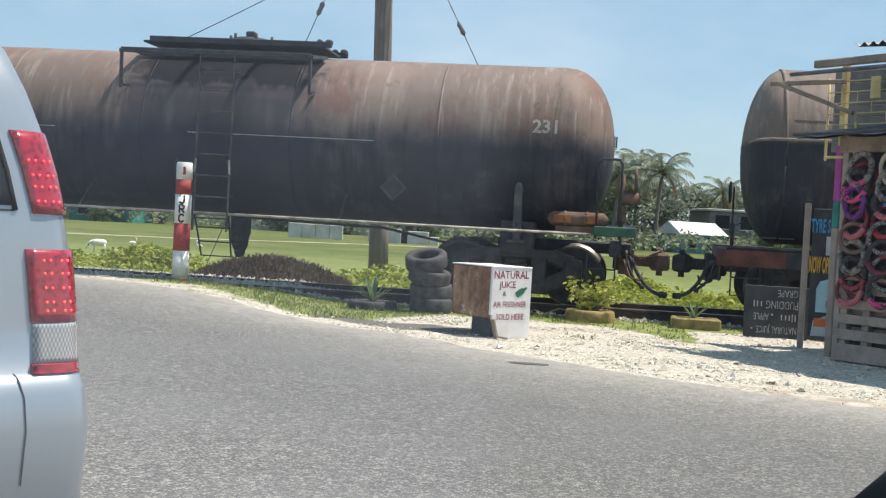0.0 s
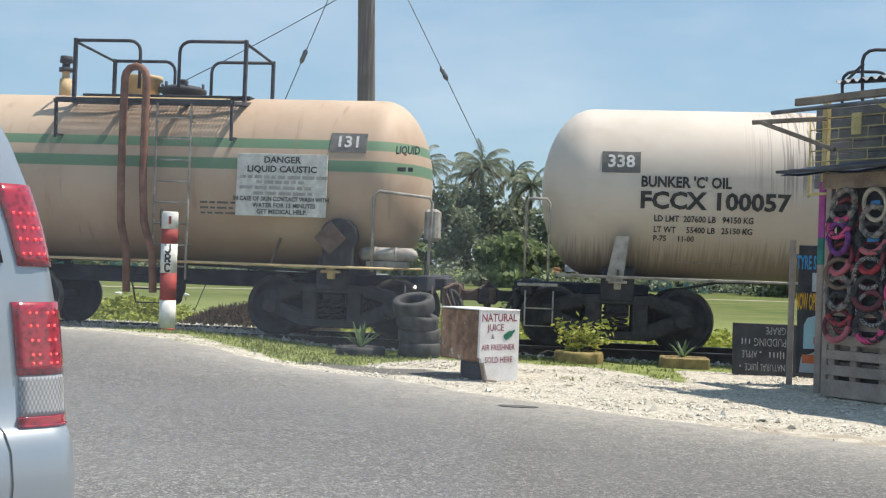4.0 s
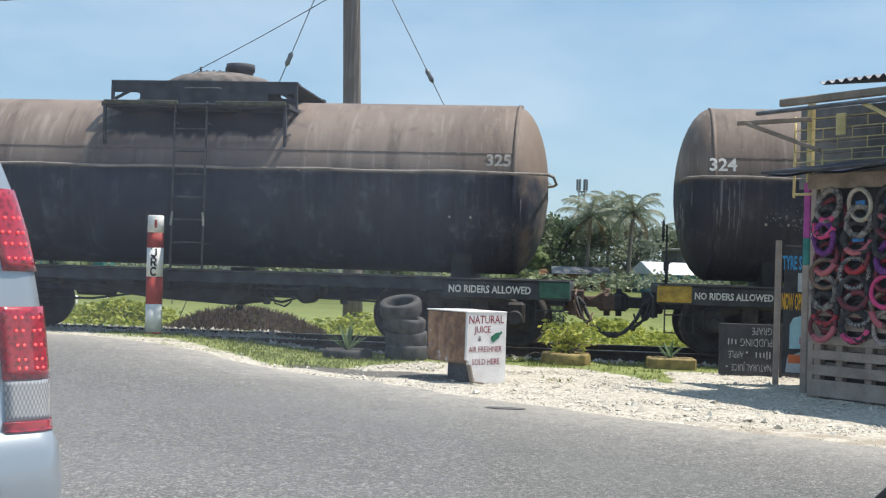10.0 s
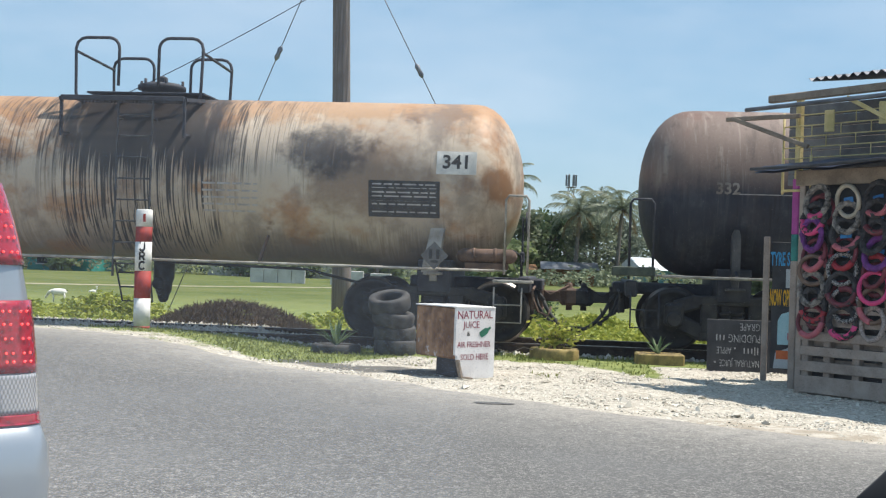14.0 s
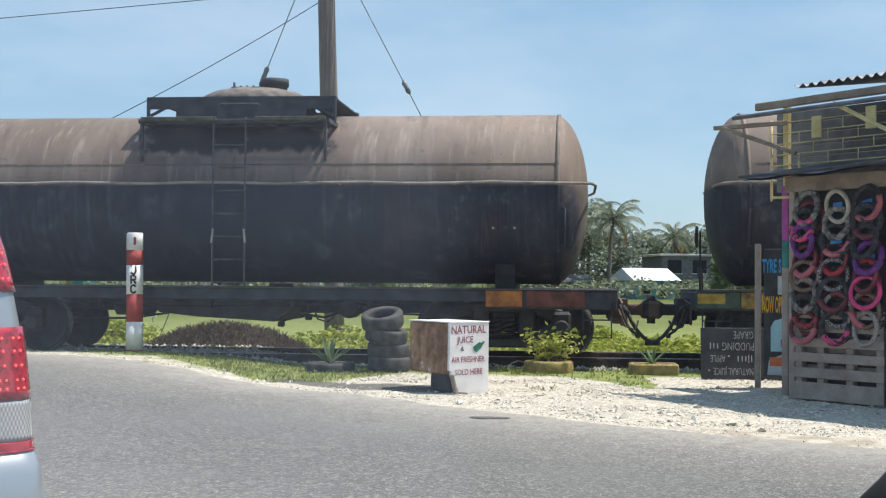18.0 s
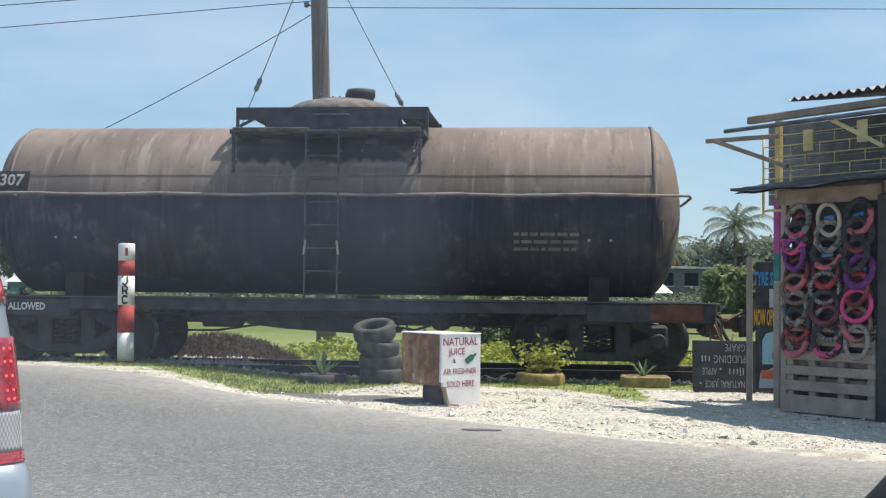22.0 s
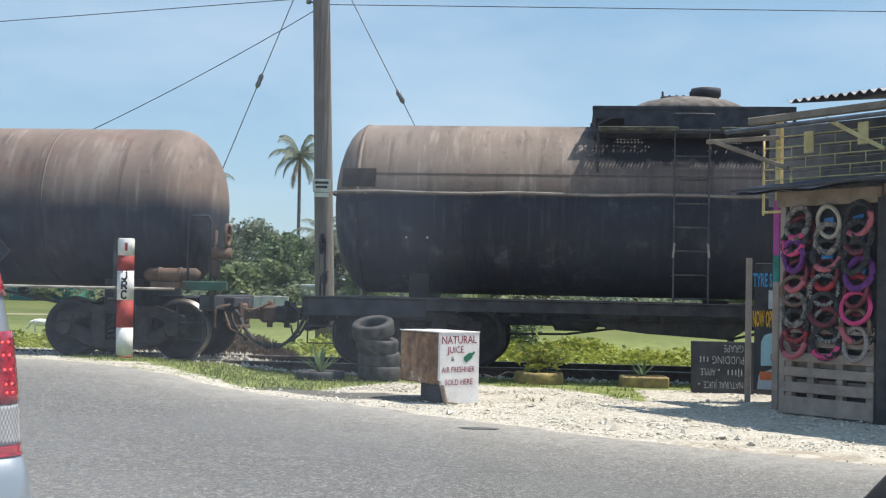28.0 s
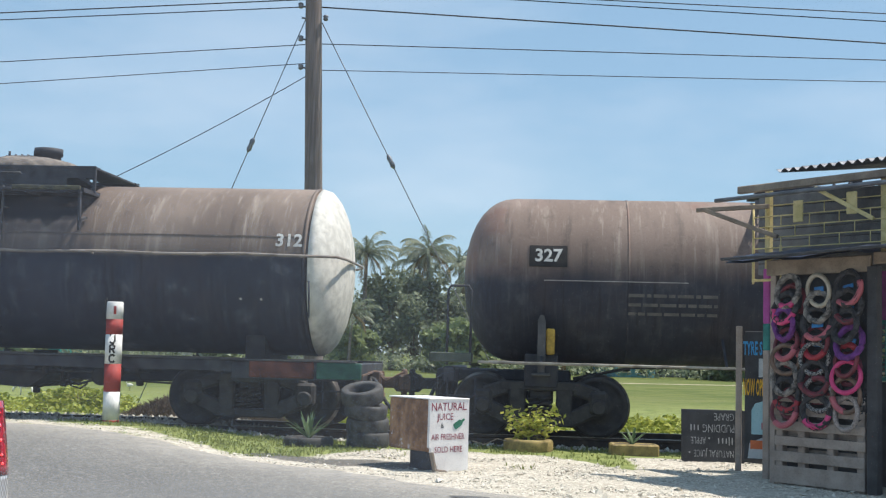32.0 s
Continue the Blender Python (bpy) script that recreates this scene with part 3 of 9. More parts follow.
# ---- mesh building ----
class Mesh:
    """Collects vertices and faces of one part."""

    def __init__(self):
        self.v, self.f, self.s = [], [], []

    def add(self, verts, faces, smooth=False):
        k = len(self.v)
        self.v += [tuple(p) for p in verts]
        self.f += [tuple(i + k for i in f) for f in faces]
        self.s += [smooth] * len(faces)
        return self

    def box(self, c, size, bevel=0.0, rot=None):
        hx, hy, hz = (s / 2 for s in size)
        b = min(bevel, hx * 0.9, hy * 0.9, hz * 0.9)
        pts, idx = [], {}
        if b <= 0:
            for sx in (-1, 1):
                for sy in (-1, 1):
                    for sz in (-1, 1):
                        idx[sx, sy, sz] = len(pts)
                        pts.append(Vector((sx * hx, sy * hy, sz * hz)))
            q = lambda *ks: tuple(idx[k] for k in ks)
            faces = [q((-1, -1, -1), (-1, -1, 1), (-1, 1, 1), (-1, 1, -1)), q((1, -1, -1), (1, 1, -1), (1, 1, 1), (1, -1, 1)),
                     q((-1, -1, -1), (1, -1, -1), (1, -1, 1), (-1, -1, 1)), q((-1, 1, -1), (-1, 1, 1), (1, 1, 1), (1, 1, -1)),
                     q((-1, -1, -1), (-1, 1, -1), (1, 1, -1), (1, -1, -1)), q((-1, -1, 1), (1, -1, 1), (1, 1, 1), (-1, 1, 1))]
        else:
            h = (hx, hy, hz)
            for sx in (-1, 1):
                for sy in (-1, 1):
                    for sz in (-1, 1):
                        s = (sx, sy, sz)
                        for a in range(3):
                            p = [s[k] * (h[k] - (0 if k == a else b)) for k in range(3)]
                            idx[s, a] = len(pts)
                            pts.append(Vector(p))
            faces = []
            for a in range(3):
                o1, o2 = (a + 1) % 3, (a + 2) % 3
                for sa in (-1, 1):
                    ring = []
                    for s1, s2 in ((-1, -1), (1, -1), (1, 1), (-1, 1)):
                        s = [0, 0, 0]
                        s[a], s[o1], s[o2] = sa, s1, s2
                        ring.append(idx[tuple(s), a])
                    faces.append(tuple(ring if sa > 0 else ring[::-1]))
                for s1 in (-1, 1):
                    for s2 in (-1, 1):
                        lo, hi = [0, 0, 0], [0, 0, 0]
                        lo[a], hi[a] = -1, 1
                        lo[o1] = hi[o1] = s1
                        lo[o2] = hi[o2] = s2
                        r = [idx[tuple(lo), o1], idx[tuple(hi), o1], idx[tuple(hi), o2], idx[tuple(lo), o2]]
                        faces.append(tuple(r if s1 * s2 < 0 else r[::-1]))
            for s in [(x, y, z) for x in (-1, 1) for y in (-1, 1) for z in (-1, 1)]:
                r = [idx[s, 0], idx[s, 1], idx[s, 2]]
                faces.append(tuple(r if s[0] * s[1] * s[2] > 0 else r[::-1]))
        m = rot if rot is not None else Matrix.Identity(3)
        c = Vector(c)
        return self.add([m @ p + c for p in pts], faces)

    def bar(self, p, q, w, h, bevel=0.0):
        """A beam from p to q, w wide and h high."""
        p, q = Vector(p), Vector(q)
        d = q - p
        x = d.normalized()
        up = Vector((0, 0, 1)) if abs(x.z) < 0.95 else Vector((1, 0, 0))
        y = up.cross(x).normalized()
        z = x.cross(y)
        return self.box((p + q) / 2, (d.length, w, h), bevel, Matrix((x, y, z)).transposed())

    def tube(self, pts, r, n=8, cap=True):
        pts = [Vector(p) for p in pts]
        rs = r if isinstance(r, (list, tuple)) else [r] * len(pts)
        ring, prev = [], None
        verts, faces = [], []
        for i, p in enumerate(pts):
            d = (pts[min(i + 1, len(pts) - 1)] - pts[max(i - 1, 0)]).normalized()
            if prev is None:
                a = Vector((0, 0, 1)) if abs(d.z) < 0.9 else Vector((1, 0, 0))
                u = a.cross(d).normalized()
            else:
                u = (prev - d * prev.dot(d)).normalized()
            prev = u
            w = d.cross(u)
            for k in range(n):
                an = 2 * math.pi * k / n
                verts.append(p + (u * math.cos(an) + w * math.sin(an)) * rs[i])
        for i in range(len(pts) - 1):
            for k in range(n):
                a, b = i * n + k, i * n + (k + 1) % n
                faces.append((a, b, b + n, a + n))
        self.add(verts, faces, True)
        if cap:
            k = len(self.v) - len(verts)
            self.f += [tuple(k + j for j in reversed(range(n))), tuple(k + len(verts) - n + j for j in range(n))]
            self.s += [False, False]
        return self

    def lathe(self, profile, axis="z", n=24, c=(0, 0, 0), smooth=True):
        """Turns (distance along, radius) pairs about an axis."""
        verts, faces = [], []
        for t, r in profile:
            for k in range(n):
                a = 2 * math.pi * k / n
                u, w = r * math.cos(a), r * math.sin(a)
                p = (t, u, w) if axis == "x" else (w, t, u) if axis == "y" else (u, w, t)
                verts.append((p[0] + c[0], p[1] + c[1], p[2] + c[2]))
        m = len(profile)
        for i in range(m - 1):
            for k in range(n):
                a, b = i * n + k, i * n + (k + 1) % n
                faces.append((a, b, b + n, a + n))
        self.add(verts, faces, smooth)
        k = len(self.v) - len(verts)
        self.f += [tuple(k + j for j in reversed(range(n))), tuple(k + (m - 1) * n + j for j in range(n))]
        self.s += [False, False]
        return self

    def prism(self, outline, y0, y1):
        """An outline in x and z, drawn out from y0 to y1."""
        n = len(outline)
        v = [(x, y0, z) for x, z in outline] + [(x, y1, z) for x, z in outline]
        f = [tuple(range(n)), tuple(reversed(range(n, 2 * n)))]
        f += [(i, i + n, (i + 1) % n + n, (i + 1) % n) for i in range(n)]
        return self.add(v, f)

    def data(self, name, material):
        me = bpy.data.meshes.new(name)
        me.from_pydata(self.v, [], self.f)
        me.polygons.foreach_set("use_smooth", self.s)
        me.materials.append(material)
        me.update()
        return me


def part(name, shape, material, parent, label="", at=None, kind=""):
    me = shape if isinstance(shape, bpy.types.Mesh) else shape.data(name, MAT[material])
    ob = new(name, me)
    ob.parent = parent
    if at is not None:
        ob.matrix_basis = at
    return tagged(ob, label, kind=kind)


def thing(name, label, category, at=None, group="", shape=None, material=None, kind=""):
    ob = new(name, shape.data(name, MAT[material]) if shape else None)
    if at is not None:
        ob.matrix_basis = at
    return tagged(ob, label, category, group, kind)


LETTERS = {}


def lettering(text, size, align="CENTER", gap=1.0, weight=0.026):
    """The outline of a text as a flat mesh in x and y."""
    key = (text, size, align, gap, weight)
    if key not in LETTERS:
        cu = bpy.data.curves.new("lettering", "FONT")
        cu.body, cu.size, cu.align_x, cu.align_y, cu.resolution_u, cu.space_character, cu.offset = text, size, align, "CENTER", 2, gap, size * weight
        ob = bpy.data.objects.new("lettering", cu)
        me = bpy.data.meshes.new_from_object(ob)
        co = [tuple(v.co) for v in me.vertices]
        fa = [tuple(p.vertices) for p in me.polygons]
        bpy.data.objects.remove(ob)
        LETTERS[key] = (co, fa)
    return LETTERS[key]


def flat_text(name, text, size, material, parent, at, align="CENTER", gap=1.0, wide=1.0, weight=0.026):
    co, fa = lettering(text, size, align, gap, weight)
    m = Mesh()
    m.add([(x * wide, 0, y) for x, y, _ in co], fa)
    return part(name, m, material, parent, at=at)


def ss(x):
    x = min(max(x, 0.0), 1.0)
    return x * x * (3 - 2 * x)


# ---- the ground, the road and the track ----
TRACK = math.atan(0.105)
TR = Matrix.Translation((0, 18.6, 0)) @ Matrix.Rotation(-TRACK, 4, "Z")
RAIL_Z = 0.20


def road_edge(u):
    """The far edge of the asphalt; u runs along the road, to the left and away."""
    return noise.noise((u * 0.35, 3.1, 0)) * 0.30 + noise.noise((u * 1.7, 7.7, 0)) * 0.13


ROAD_A, ROAD_D = Vector((0.72, 11.95)), Vector((-0.735, 0.678))
ROAD_N = Vector((0.678, 0.735))


def road_uv(x, y):
    p = Vector((x, y)) - ROAD_A
    return p.dot(ROAD_D), p.dot(ROAD_N)


def bend(u):
    """The edge turns a little as the road meets the crossing."""
    return -0.55 * ss((u - 3.5) / 3.5) * (u - 3.5) * 0.22 + 0.25 * ss((1.5 - abs(u - 2.2)) / 1.5)


def height(x, y):
    t = y - (18.6 - 0.105 * x)
    left = 0.24 * ss((-x - 0.8) / 3.6) * ss((y - 9.0) / 7.0)
    left -= max(left - 0.16, 0.0) * ss((t + 1.5) / 0.6)
    bed = 0.05 * ss((y - 14.0) / 2.5)
    fall = 1 - ss((t - 1.6) / 3.0)
    back = 0.05
    return max(left, bed) * fall + back * (1 - fall)


def gravel_limit(x, y):
    """How far the limestone reaches from the asphalt towards the track."""
    lim = 0.30 if x < -2.9 else 0.30 * ss((-2.2 - x) / 0.7) + min(max((x + 2.25) * 1.28, 0.0), 3.3)
    return lim + 0.35 * noise.noise((x * 0.9, y * 0.9, 5)) + 0.18 * noise.noise((x * 2.6, y * 2.6, 6))


def make_ground():
    def steps(lo, hi, fine, a, b):
        out, s = [], a
        while s < b:
            out.append(s)
            s += fine
        k, d = b, fine
        while k < hi:
            out.append(k)
            d *= 1.22
            k += d
        out.append(hi)
        k, d = a, fine
        while True:
            d *= 1.22
            k -= d
            if k <= lo:
                break
            out.append(k)
        out.append(lo)
        return sorted(out)

    xs, ys = steps(-2500, 2500, 0.22, -9, 9), steps(-300, 4000, 0.22, 7, 27)
    verts, zones = [], []
    for y in ys:
        for x in xs:
            z = height(x, y)
            near = abs(x) < 12 and 5 < y < 30
            if near:
                z += 0.020 * noise.noise((x * 2.1, y * 2.1, 0)) + 0.008 * noise.noise((x * 7, y * 7, 2))
            u, w = road_uv(x, y)
            if w < road_edge(u) + bend(u) - 0.12:
                z -= 0.07
            verts.append((x, y, z))
            t = y - (18.6 - 0.105 * x)
            # limestone shoulder between the asphalt and the verge, and the bed of the track
            shoulder = 1 - ss((w - gravel_limit(x, y) + 0.2) / 0.5)
            if x > 2.6 and t < -2.2:
                shoulder = 1.0
            bed = ss((1.25 - abs(t)) / 0.5)
            gr = max(shoulder * (1 - 0.38 * ss((-2.3 - x) / 0.8)) if t < -0.5 else 0, 0.82 * bed)
            bare = 0.0
            edge_w = w - road_edge(u) - bend(u)
            if t < -0.5:
                bare = 0.66 * ss((x - 1.5) / 1.2) * ss((0.85 - edge_w) / 0.5)
                gr *= 1 - bare
            far = ss((t - 6) / 20)
            # crumbled asphalt that strays over the limestone before the fridge
            k = min(max((x + 1.75) / 1.7, 0.0), 1.0)
            d = math.hypot(x - (-1.75 + 1.7 * k), (y - (15.05 - 0.62 * k)) * 0.9)
            zones.append((gr, (1.0 + ss((0.42 - d) / 0.25)) * (1 - 1.5 * bare), far))
    nx = len(xs)
    faces = [(j * nx + i, j * nx + i + 1, (j + 1) * nx + i + 1, (j + 1) * nx + i) for j in range(len(ys) - 1) for i in range(nx - 1)]
    me = bpy.data.meshes.new("ground")
    me.from_pydata(verts, [], faces)
    me.polygons.foreach_set("use_smooth", [True] * len(faces))
    att = me.attributes.new("zone", "FLOAT_VECTOR", "POINT")
    att.data.foreach_set("vector", [c for z in zones for c in z])
    me.materials.append(MAT["ground"])
    tagged(new("ground", me), "green pasture with a white limestone gravel shoulder", "ground", kind="structure")


def make_road():
    verts, faces = [], []
    us = [-60 + i for i in range(52)] + [-8 + 0.12 * i for i in range(160)] + [11.2 + i for i in range(30)]
    ws = [0, -0.12, -0.5, -1.2, -2.4, -4, -6, -8, -11, -16]
    for u in us:
        e = road_edge(u) + bend(u)
        for k, w in enumerate(ws):
            p = ROAD_A + ROAD_D * u + ROAD_N * (e + w)
            lift = 0.014 if k else -0.02
            verts.append((p.x, p.y, height(p.x, p.y) + lift))
    n = len(ws)
    for i in range(len(us) - 1):
        for k in range(n - 1):
            faces.append((i * n + k, i * n + k + 1, (i + 1) * n + k + 1, (i + 1) * n + k))
    me = bpy.data.meshes.new("road")
    me.from_pydata(verts, [], faces)
    me.polygons.foreach_set("use_smooth", [True] * len(faces))
    att = me.attributes.new("dust", "FLOAT", "POINT")
    att.data.foreach_set("value", [d for u in us for d in (1.0, 1.0, 0.75, 0.30, 0, 0, 0, 0, 0, 0)])
    att = me.attributes.new("dark_band", "FLOAT", "POINT")
    att.data.foreach_set("value", [d for u in us for d in (0, 0, 0.1, 0.6, 1.0, 1.0, 0.25, 0.1, 0.6, 0)])
    me.materials.append(MAT["asphalt"])
    ob = tagged(new("road", me), "worn grey asphalt road with a crumbling edge", "road", kind="structure")
    m = Mesh()
    ring = []
    for k in range(18):
        a = 2 * math.pi * k / 18
        r = 1 + 0.25 * noise.noise((math.cos(a) * 2, math.sin(a) * 2, 9))
        ring.append((0.19 * math.cos(a) * r, 0.09 * math.sin(a) * r, 0))
    m.add(ring, [tuple(range(18))])
    part("tar_patch", m, "patch", ob, "dark tar patch", at=pose(0.42, 11.45, 0.020, 0, 0, -8))


def make_track():
    for y in (-0.7525, 0.7525):
        m = Mesh()
        m.box((0, y, 0.025), (400, 0.13, 0.02), 0.003)
        m.box((0, y, 0.09), (400, 0.02, 0.12))
        m.box((0, y, 0.172), (400, 0.07, 0.045), 0.01)
        rail = thing("rail", "dark steel railway rail on sleepers", "rail", TR, "running rails", m, "rail")
        t = Mesh()
        t.box((0, y, 0.197), (400, 0.045, 0.006))
        part("running_surface", t, "rail_top", rail, "worn bright running surface")
    # sleepers, nearly buried
    m = Mesh().box((0, 0, 0), (0.22, 2.5, 0.10), 0.012)
    me = m.data("sleeper", MAT["tie"])
    for i in range(-22, 23):
        ob = new("sleeper", me)
        ob.matrix_basis = TR @ pose(i * 0.62 + random.uniform(-0.03, 0.03), random.uniform(-0.04, 0.04), 0.0, 0, 0, random.uniform(-1.5, 1.5))
        tagged(ob, "weathered timber sleeper sunk in ballast", "sleeper", "sleepers")


make_ground()
make_road()
make_track()


# ---- the train ----
R_TANK, Z_AX = 1.235, 2.45
WHEEL_R = 0.42


SHELL = {}


def tank_shell(length, depth, power, mid=0.0, rad=R_TANK, zc=Z_AX):
    m = Mesh()
    prof = []
    n = 9
    for i in range(n + 1):
        a = math.pi / 2 * i / n
        r, d = math.sin(a) ** (2 / power), math.cos(a) ** (2 / power)
        prof.append((-length / 2 + depth - depth * d, max(rad * r, 0.02)))
    body = [(-length / 2 + depth + (length - 2 * depth) * k / 6, rad) for k in range(1, 6)]
    full = prof + body + [(-x, r) for x, r in reversed(prof)]
    return m.lathe(full, "x", 64, (mid, 0, zc))


def ring_band(x, r=R_TANK + 0.006, w=0.05, zc=Z_AX):
    m = Mesh()
    m.lathe([(x - w / 2, r - 0.02), (x - w / 2, r), (x + w / 2, r), (x + w / 2, r - 0.02)], "x", 64, (0, 0, zc))
    return m


def wheelset():
    m = Mesh()
    m.lathe([(-1.0, 0.075), (1.0, 0.075)], "y", 14)
    for s in (-1, 1):
        prof = [(0.66, 0.12), (0.66, 0.15), (0.69, 0.17), (0.70, 0.34), (0.675, 0.36), (0.675, 0.445), (0.70, 0.45), (0.71, 0.425),
                (0.815, 0.415), (0.82, 0.36), (0.80, 0.34), (0.785, 0.30), (0.775, 0.19), (0.84, 0.16), (0.86, 0.11)]
        m.lathe([(s * y, r) for y, r in prof] if s > 0 else [(s * y, r) for y, r in reversed(prof)], "y", 40)
        for k in range(4):
            a = k * math.pi / 2 + 0.4
            m.box((0.26 * math.sin(a), s * 0.79, 0.26 * math.cos(a)), (0.05, 0.02, 0.05), 0.006)
    return m


def side_frame(wb):
    """A cast bogie side: top and bottom chords, columns and journal boxes."""
    m = Mesh()
    h = wb / 2
    z = RAIL_Z + WHEEL_R
    m.bar((-h, 0, z + 0.15), (-0.45, 0, z + 0.26), 0.14, 0.20, 0.03)
    m.bar((h, 0, z + 0.15), (0.45, 0, z + 0.26), 0.14, 0.20, 0.03)
    m.bar((-0.56, 0, z + 0.27), (0.56, 0, z + 0.27), 0.15, 0.13, 0.02)
    m.bar((-h, 0, z + 0.0), (-0.36, 0, z - 0.20), 0.13, 0.22, 0.03)
    m.bar((h, 0, z + 0.0), (0.36, 0, z - 0.20), 0.13, 0.22, 0.03)
    m.bar((-0.46, 0, z - 0.22), (0.46, 0, z - 0.22), 0.15, 0.12, 0.02)
    for s in (-1, 1):
        m.box((s * 0.32, 0, z + 0.02), (0.22, 0.14, 0.46), 0.02)
        m.box((s * h, 0, z + 0.06), (0.26, 0.22, 0.32), 0.04)
        m.lathe([(-0.15, 0.085), (-0.125, 0.105), (0.0, 0.11)], "y", 14, (s * h, -0.02, z))
    return m


def spring_pack():
    m = Mesh()
    for cx in (-0.11, 0.07):
        pts = []
        for i in range(33):
            a = 2 * math.pi * i / 8
            pts.append((cx + 0.075 * math.cos(a), 0.075 * math.sin(a), -0.15 + 0.27 * i / 32))
        m.tube(pts, 0.019, 5)
    return m


def bogie_body():
    m = Mesh()
    z = RAIL_Z + WHEEL_R
    m.box((0, 0, z + 0.12), (0.34, 2.0, 0.20), 0.03)
    m.lathe([(z + 0.2, 0.2), (z + 0.32, 0.2)], "z", 20)
    m.box((0.52, 0, z + 0.0), (0.10, 1.4, 0.12), 0.02)
    m.box((-0.52, 0, z + 0.0), (0.10, 1.4, 0.12), 0.02)
    return m


CACHE = {}


def shared(key, make, material):
    if key not in CACHE:
        CACHE[key] = make().data(key.split(" ")[0], MAT[material])
    return CACHE[key]


def add_bogie(car, x, wb):
    bogie = part("bogie", shared("bogie", bogie_body, "bogie"), None, car, at=pose(x, 0, 0))
    for s in (-1, 1):
        part("side_frame", shared(f"side_frame {wb}", lambda: side_frame(wb), "bogie"), None, bogie, at=pose(0, s * 1.0, 0, 0, 0, 0 if s < 0 else 180))
        part("spring_pack", shared("spring_pack", spring_pack, "bogie"), None, bogie, at=pose(0, s * 1.0, RAIL_Z + WHEEL_R))
    for h in (-wb / 2, wb / 2):
        ax = part("wheelset", shared("wheelset", wheelset, "bogie"), None, bogie, at=pose(h, 0, RAIL_Z + WHEEL_R))
        if len(ax.data.materials) < 2:
            # rim and tread are worn bright
            ax.data.materials.append(MAT["tread"])
            for p in ax.data.polygons:
                c = p.center
                if 0.40 < math.hypot(c.x, c.z) < 0.44 and abs(c.y) > 0.7:
                    p.material_index = 1


def ladder_mesh(w, z0, z1, step, out):
    """Side rails bowed to the tank, with rungs."""
    m = Mesh()
    for s in (-1, 1):
        m.bar((s * w / 2, 0, z0), (s * w / 2, 0, z1), 0.045, 0.022, 0.004)
        for z in (z0 + 0.5, z1 - 0.3):
            m.bar((s * w / 2, 0, z), (s * w / 2, out, z), 0.04, 0.015)
    z = z0 + step * 0.6
    while z < z1 - 0.05:
        m.tube([(-w / 2, 0, z), (w / 2, 0, z)], 0.013, 6)
        z += step
    return m


def ladder_marks(ladder, x, y, w):
    """Pale hand grips worn bright on both stiles."""
    for s in (-1, 1):
        part("hand_grip", shared("hand_grip", lambda: Mesh().box((0, 0, 0), (0.028, 0.03, 0.20), 0.008), "pale_pipe"), None, ladder, at=pose(x + s * w, y, 1.86, 0, -6 * s, 0))


def grating(x0, x1, y0, y1, z, pitch, thick, slope=0.5):
    """Expanded-metal floor: crossing strands with diamond openings."""
    m = Mesh()
    w, d = x1 - x0, y1 - y0
    run = d * slope
    x = x0 - run
    while x < x1:
        for a, b in (((x, y0), (x + run, y1)), ((x, y1), (x + run, y0))):
            t0 = max(0, (x0 - x) / run)
            t1 = min(1, (x1 - x) / run)
            if t1 - t0 > 0.03:
                p = (a[0] + run * t0, a[1] + (b[1] - a[1]) * t0, z)
                q = (a[0] + run * t1, a[1] + (b[1] - a[1]) * t1, z)
                m.bar(p, q, thick, 0.012)
        x += pitch
    return m


def coupler(s, x_end, reach):
    m = Mesh()
    z = 0.86
    m.box((s * (x_end + 0.06), 0, z), (0.30, 0.34, 0.30), 0.03)
    m.box((s * (x_end + reach * 0.5), 0, z), (reach, 0.14, 0.16), 0.02)
    m.box((s * (x_end + reach - 0.06), 0.05, z), (0.26, 0.30, 0.26), 0.05)
    m.box((s * (x_end + reach - 0.0), -0.13, z), (0.20, 0.10, 0.24), 0.03)
    m.bar((s * (x_end + 0.1), 0.1, z + 0.16), (s * (x_end + 0.1), -1.25, z + 0.10), 0.025, 0.025)
    m.bar((s * (x_end + 0.1), -1.25, z + 0.10), (s * (x_end + 0.1), -1.25, z - 0.18), 0.025, 0.025)
    # pocket cheeks, knuckle pin, uncoupling chain and the carrier iron below
    for y in (-0.24, 0.24):
        m.box((s * (x_end + 0.10), y, z - 0.02), (0.22, 0.05, 0.36), 0.012)
    m.lathe([(z - 0.20, 0.03), (z - 0.20, 0.045), (z + 0.17, 0.045), (z + 0.20, 0.03)], "z", 10, (s * (x_end + reach - 0.04), 0.0, 0))
    m.box((s * (x_end + 0.16), 0, z - 0.20), (0.10, 0.60, 0.06), 0.012)
    m.tube([(s * (x_end + 0.1), -0.05, z + 0.15), (s * (x_end + reach * 0.5), -0.16, z + 0.02), (s * (x_end + reach - 0.05), -0.06, z + 0.16)], 0.014, 6)
    m.tube([(s * (x_end + 0.06), -0.62, z + 0.02), (s * (x_end + 0.16), -0.66, z - 0.22), (s * (x_end + 0.30), -0.66, z - 0.27), (s * (x_end + 0.34), -0.64, z - 0.14)], 0.016, 6)
    return m


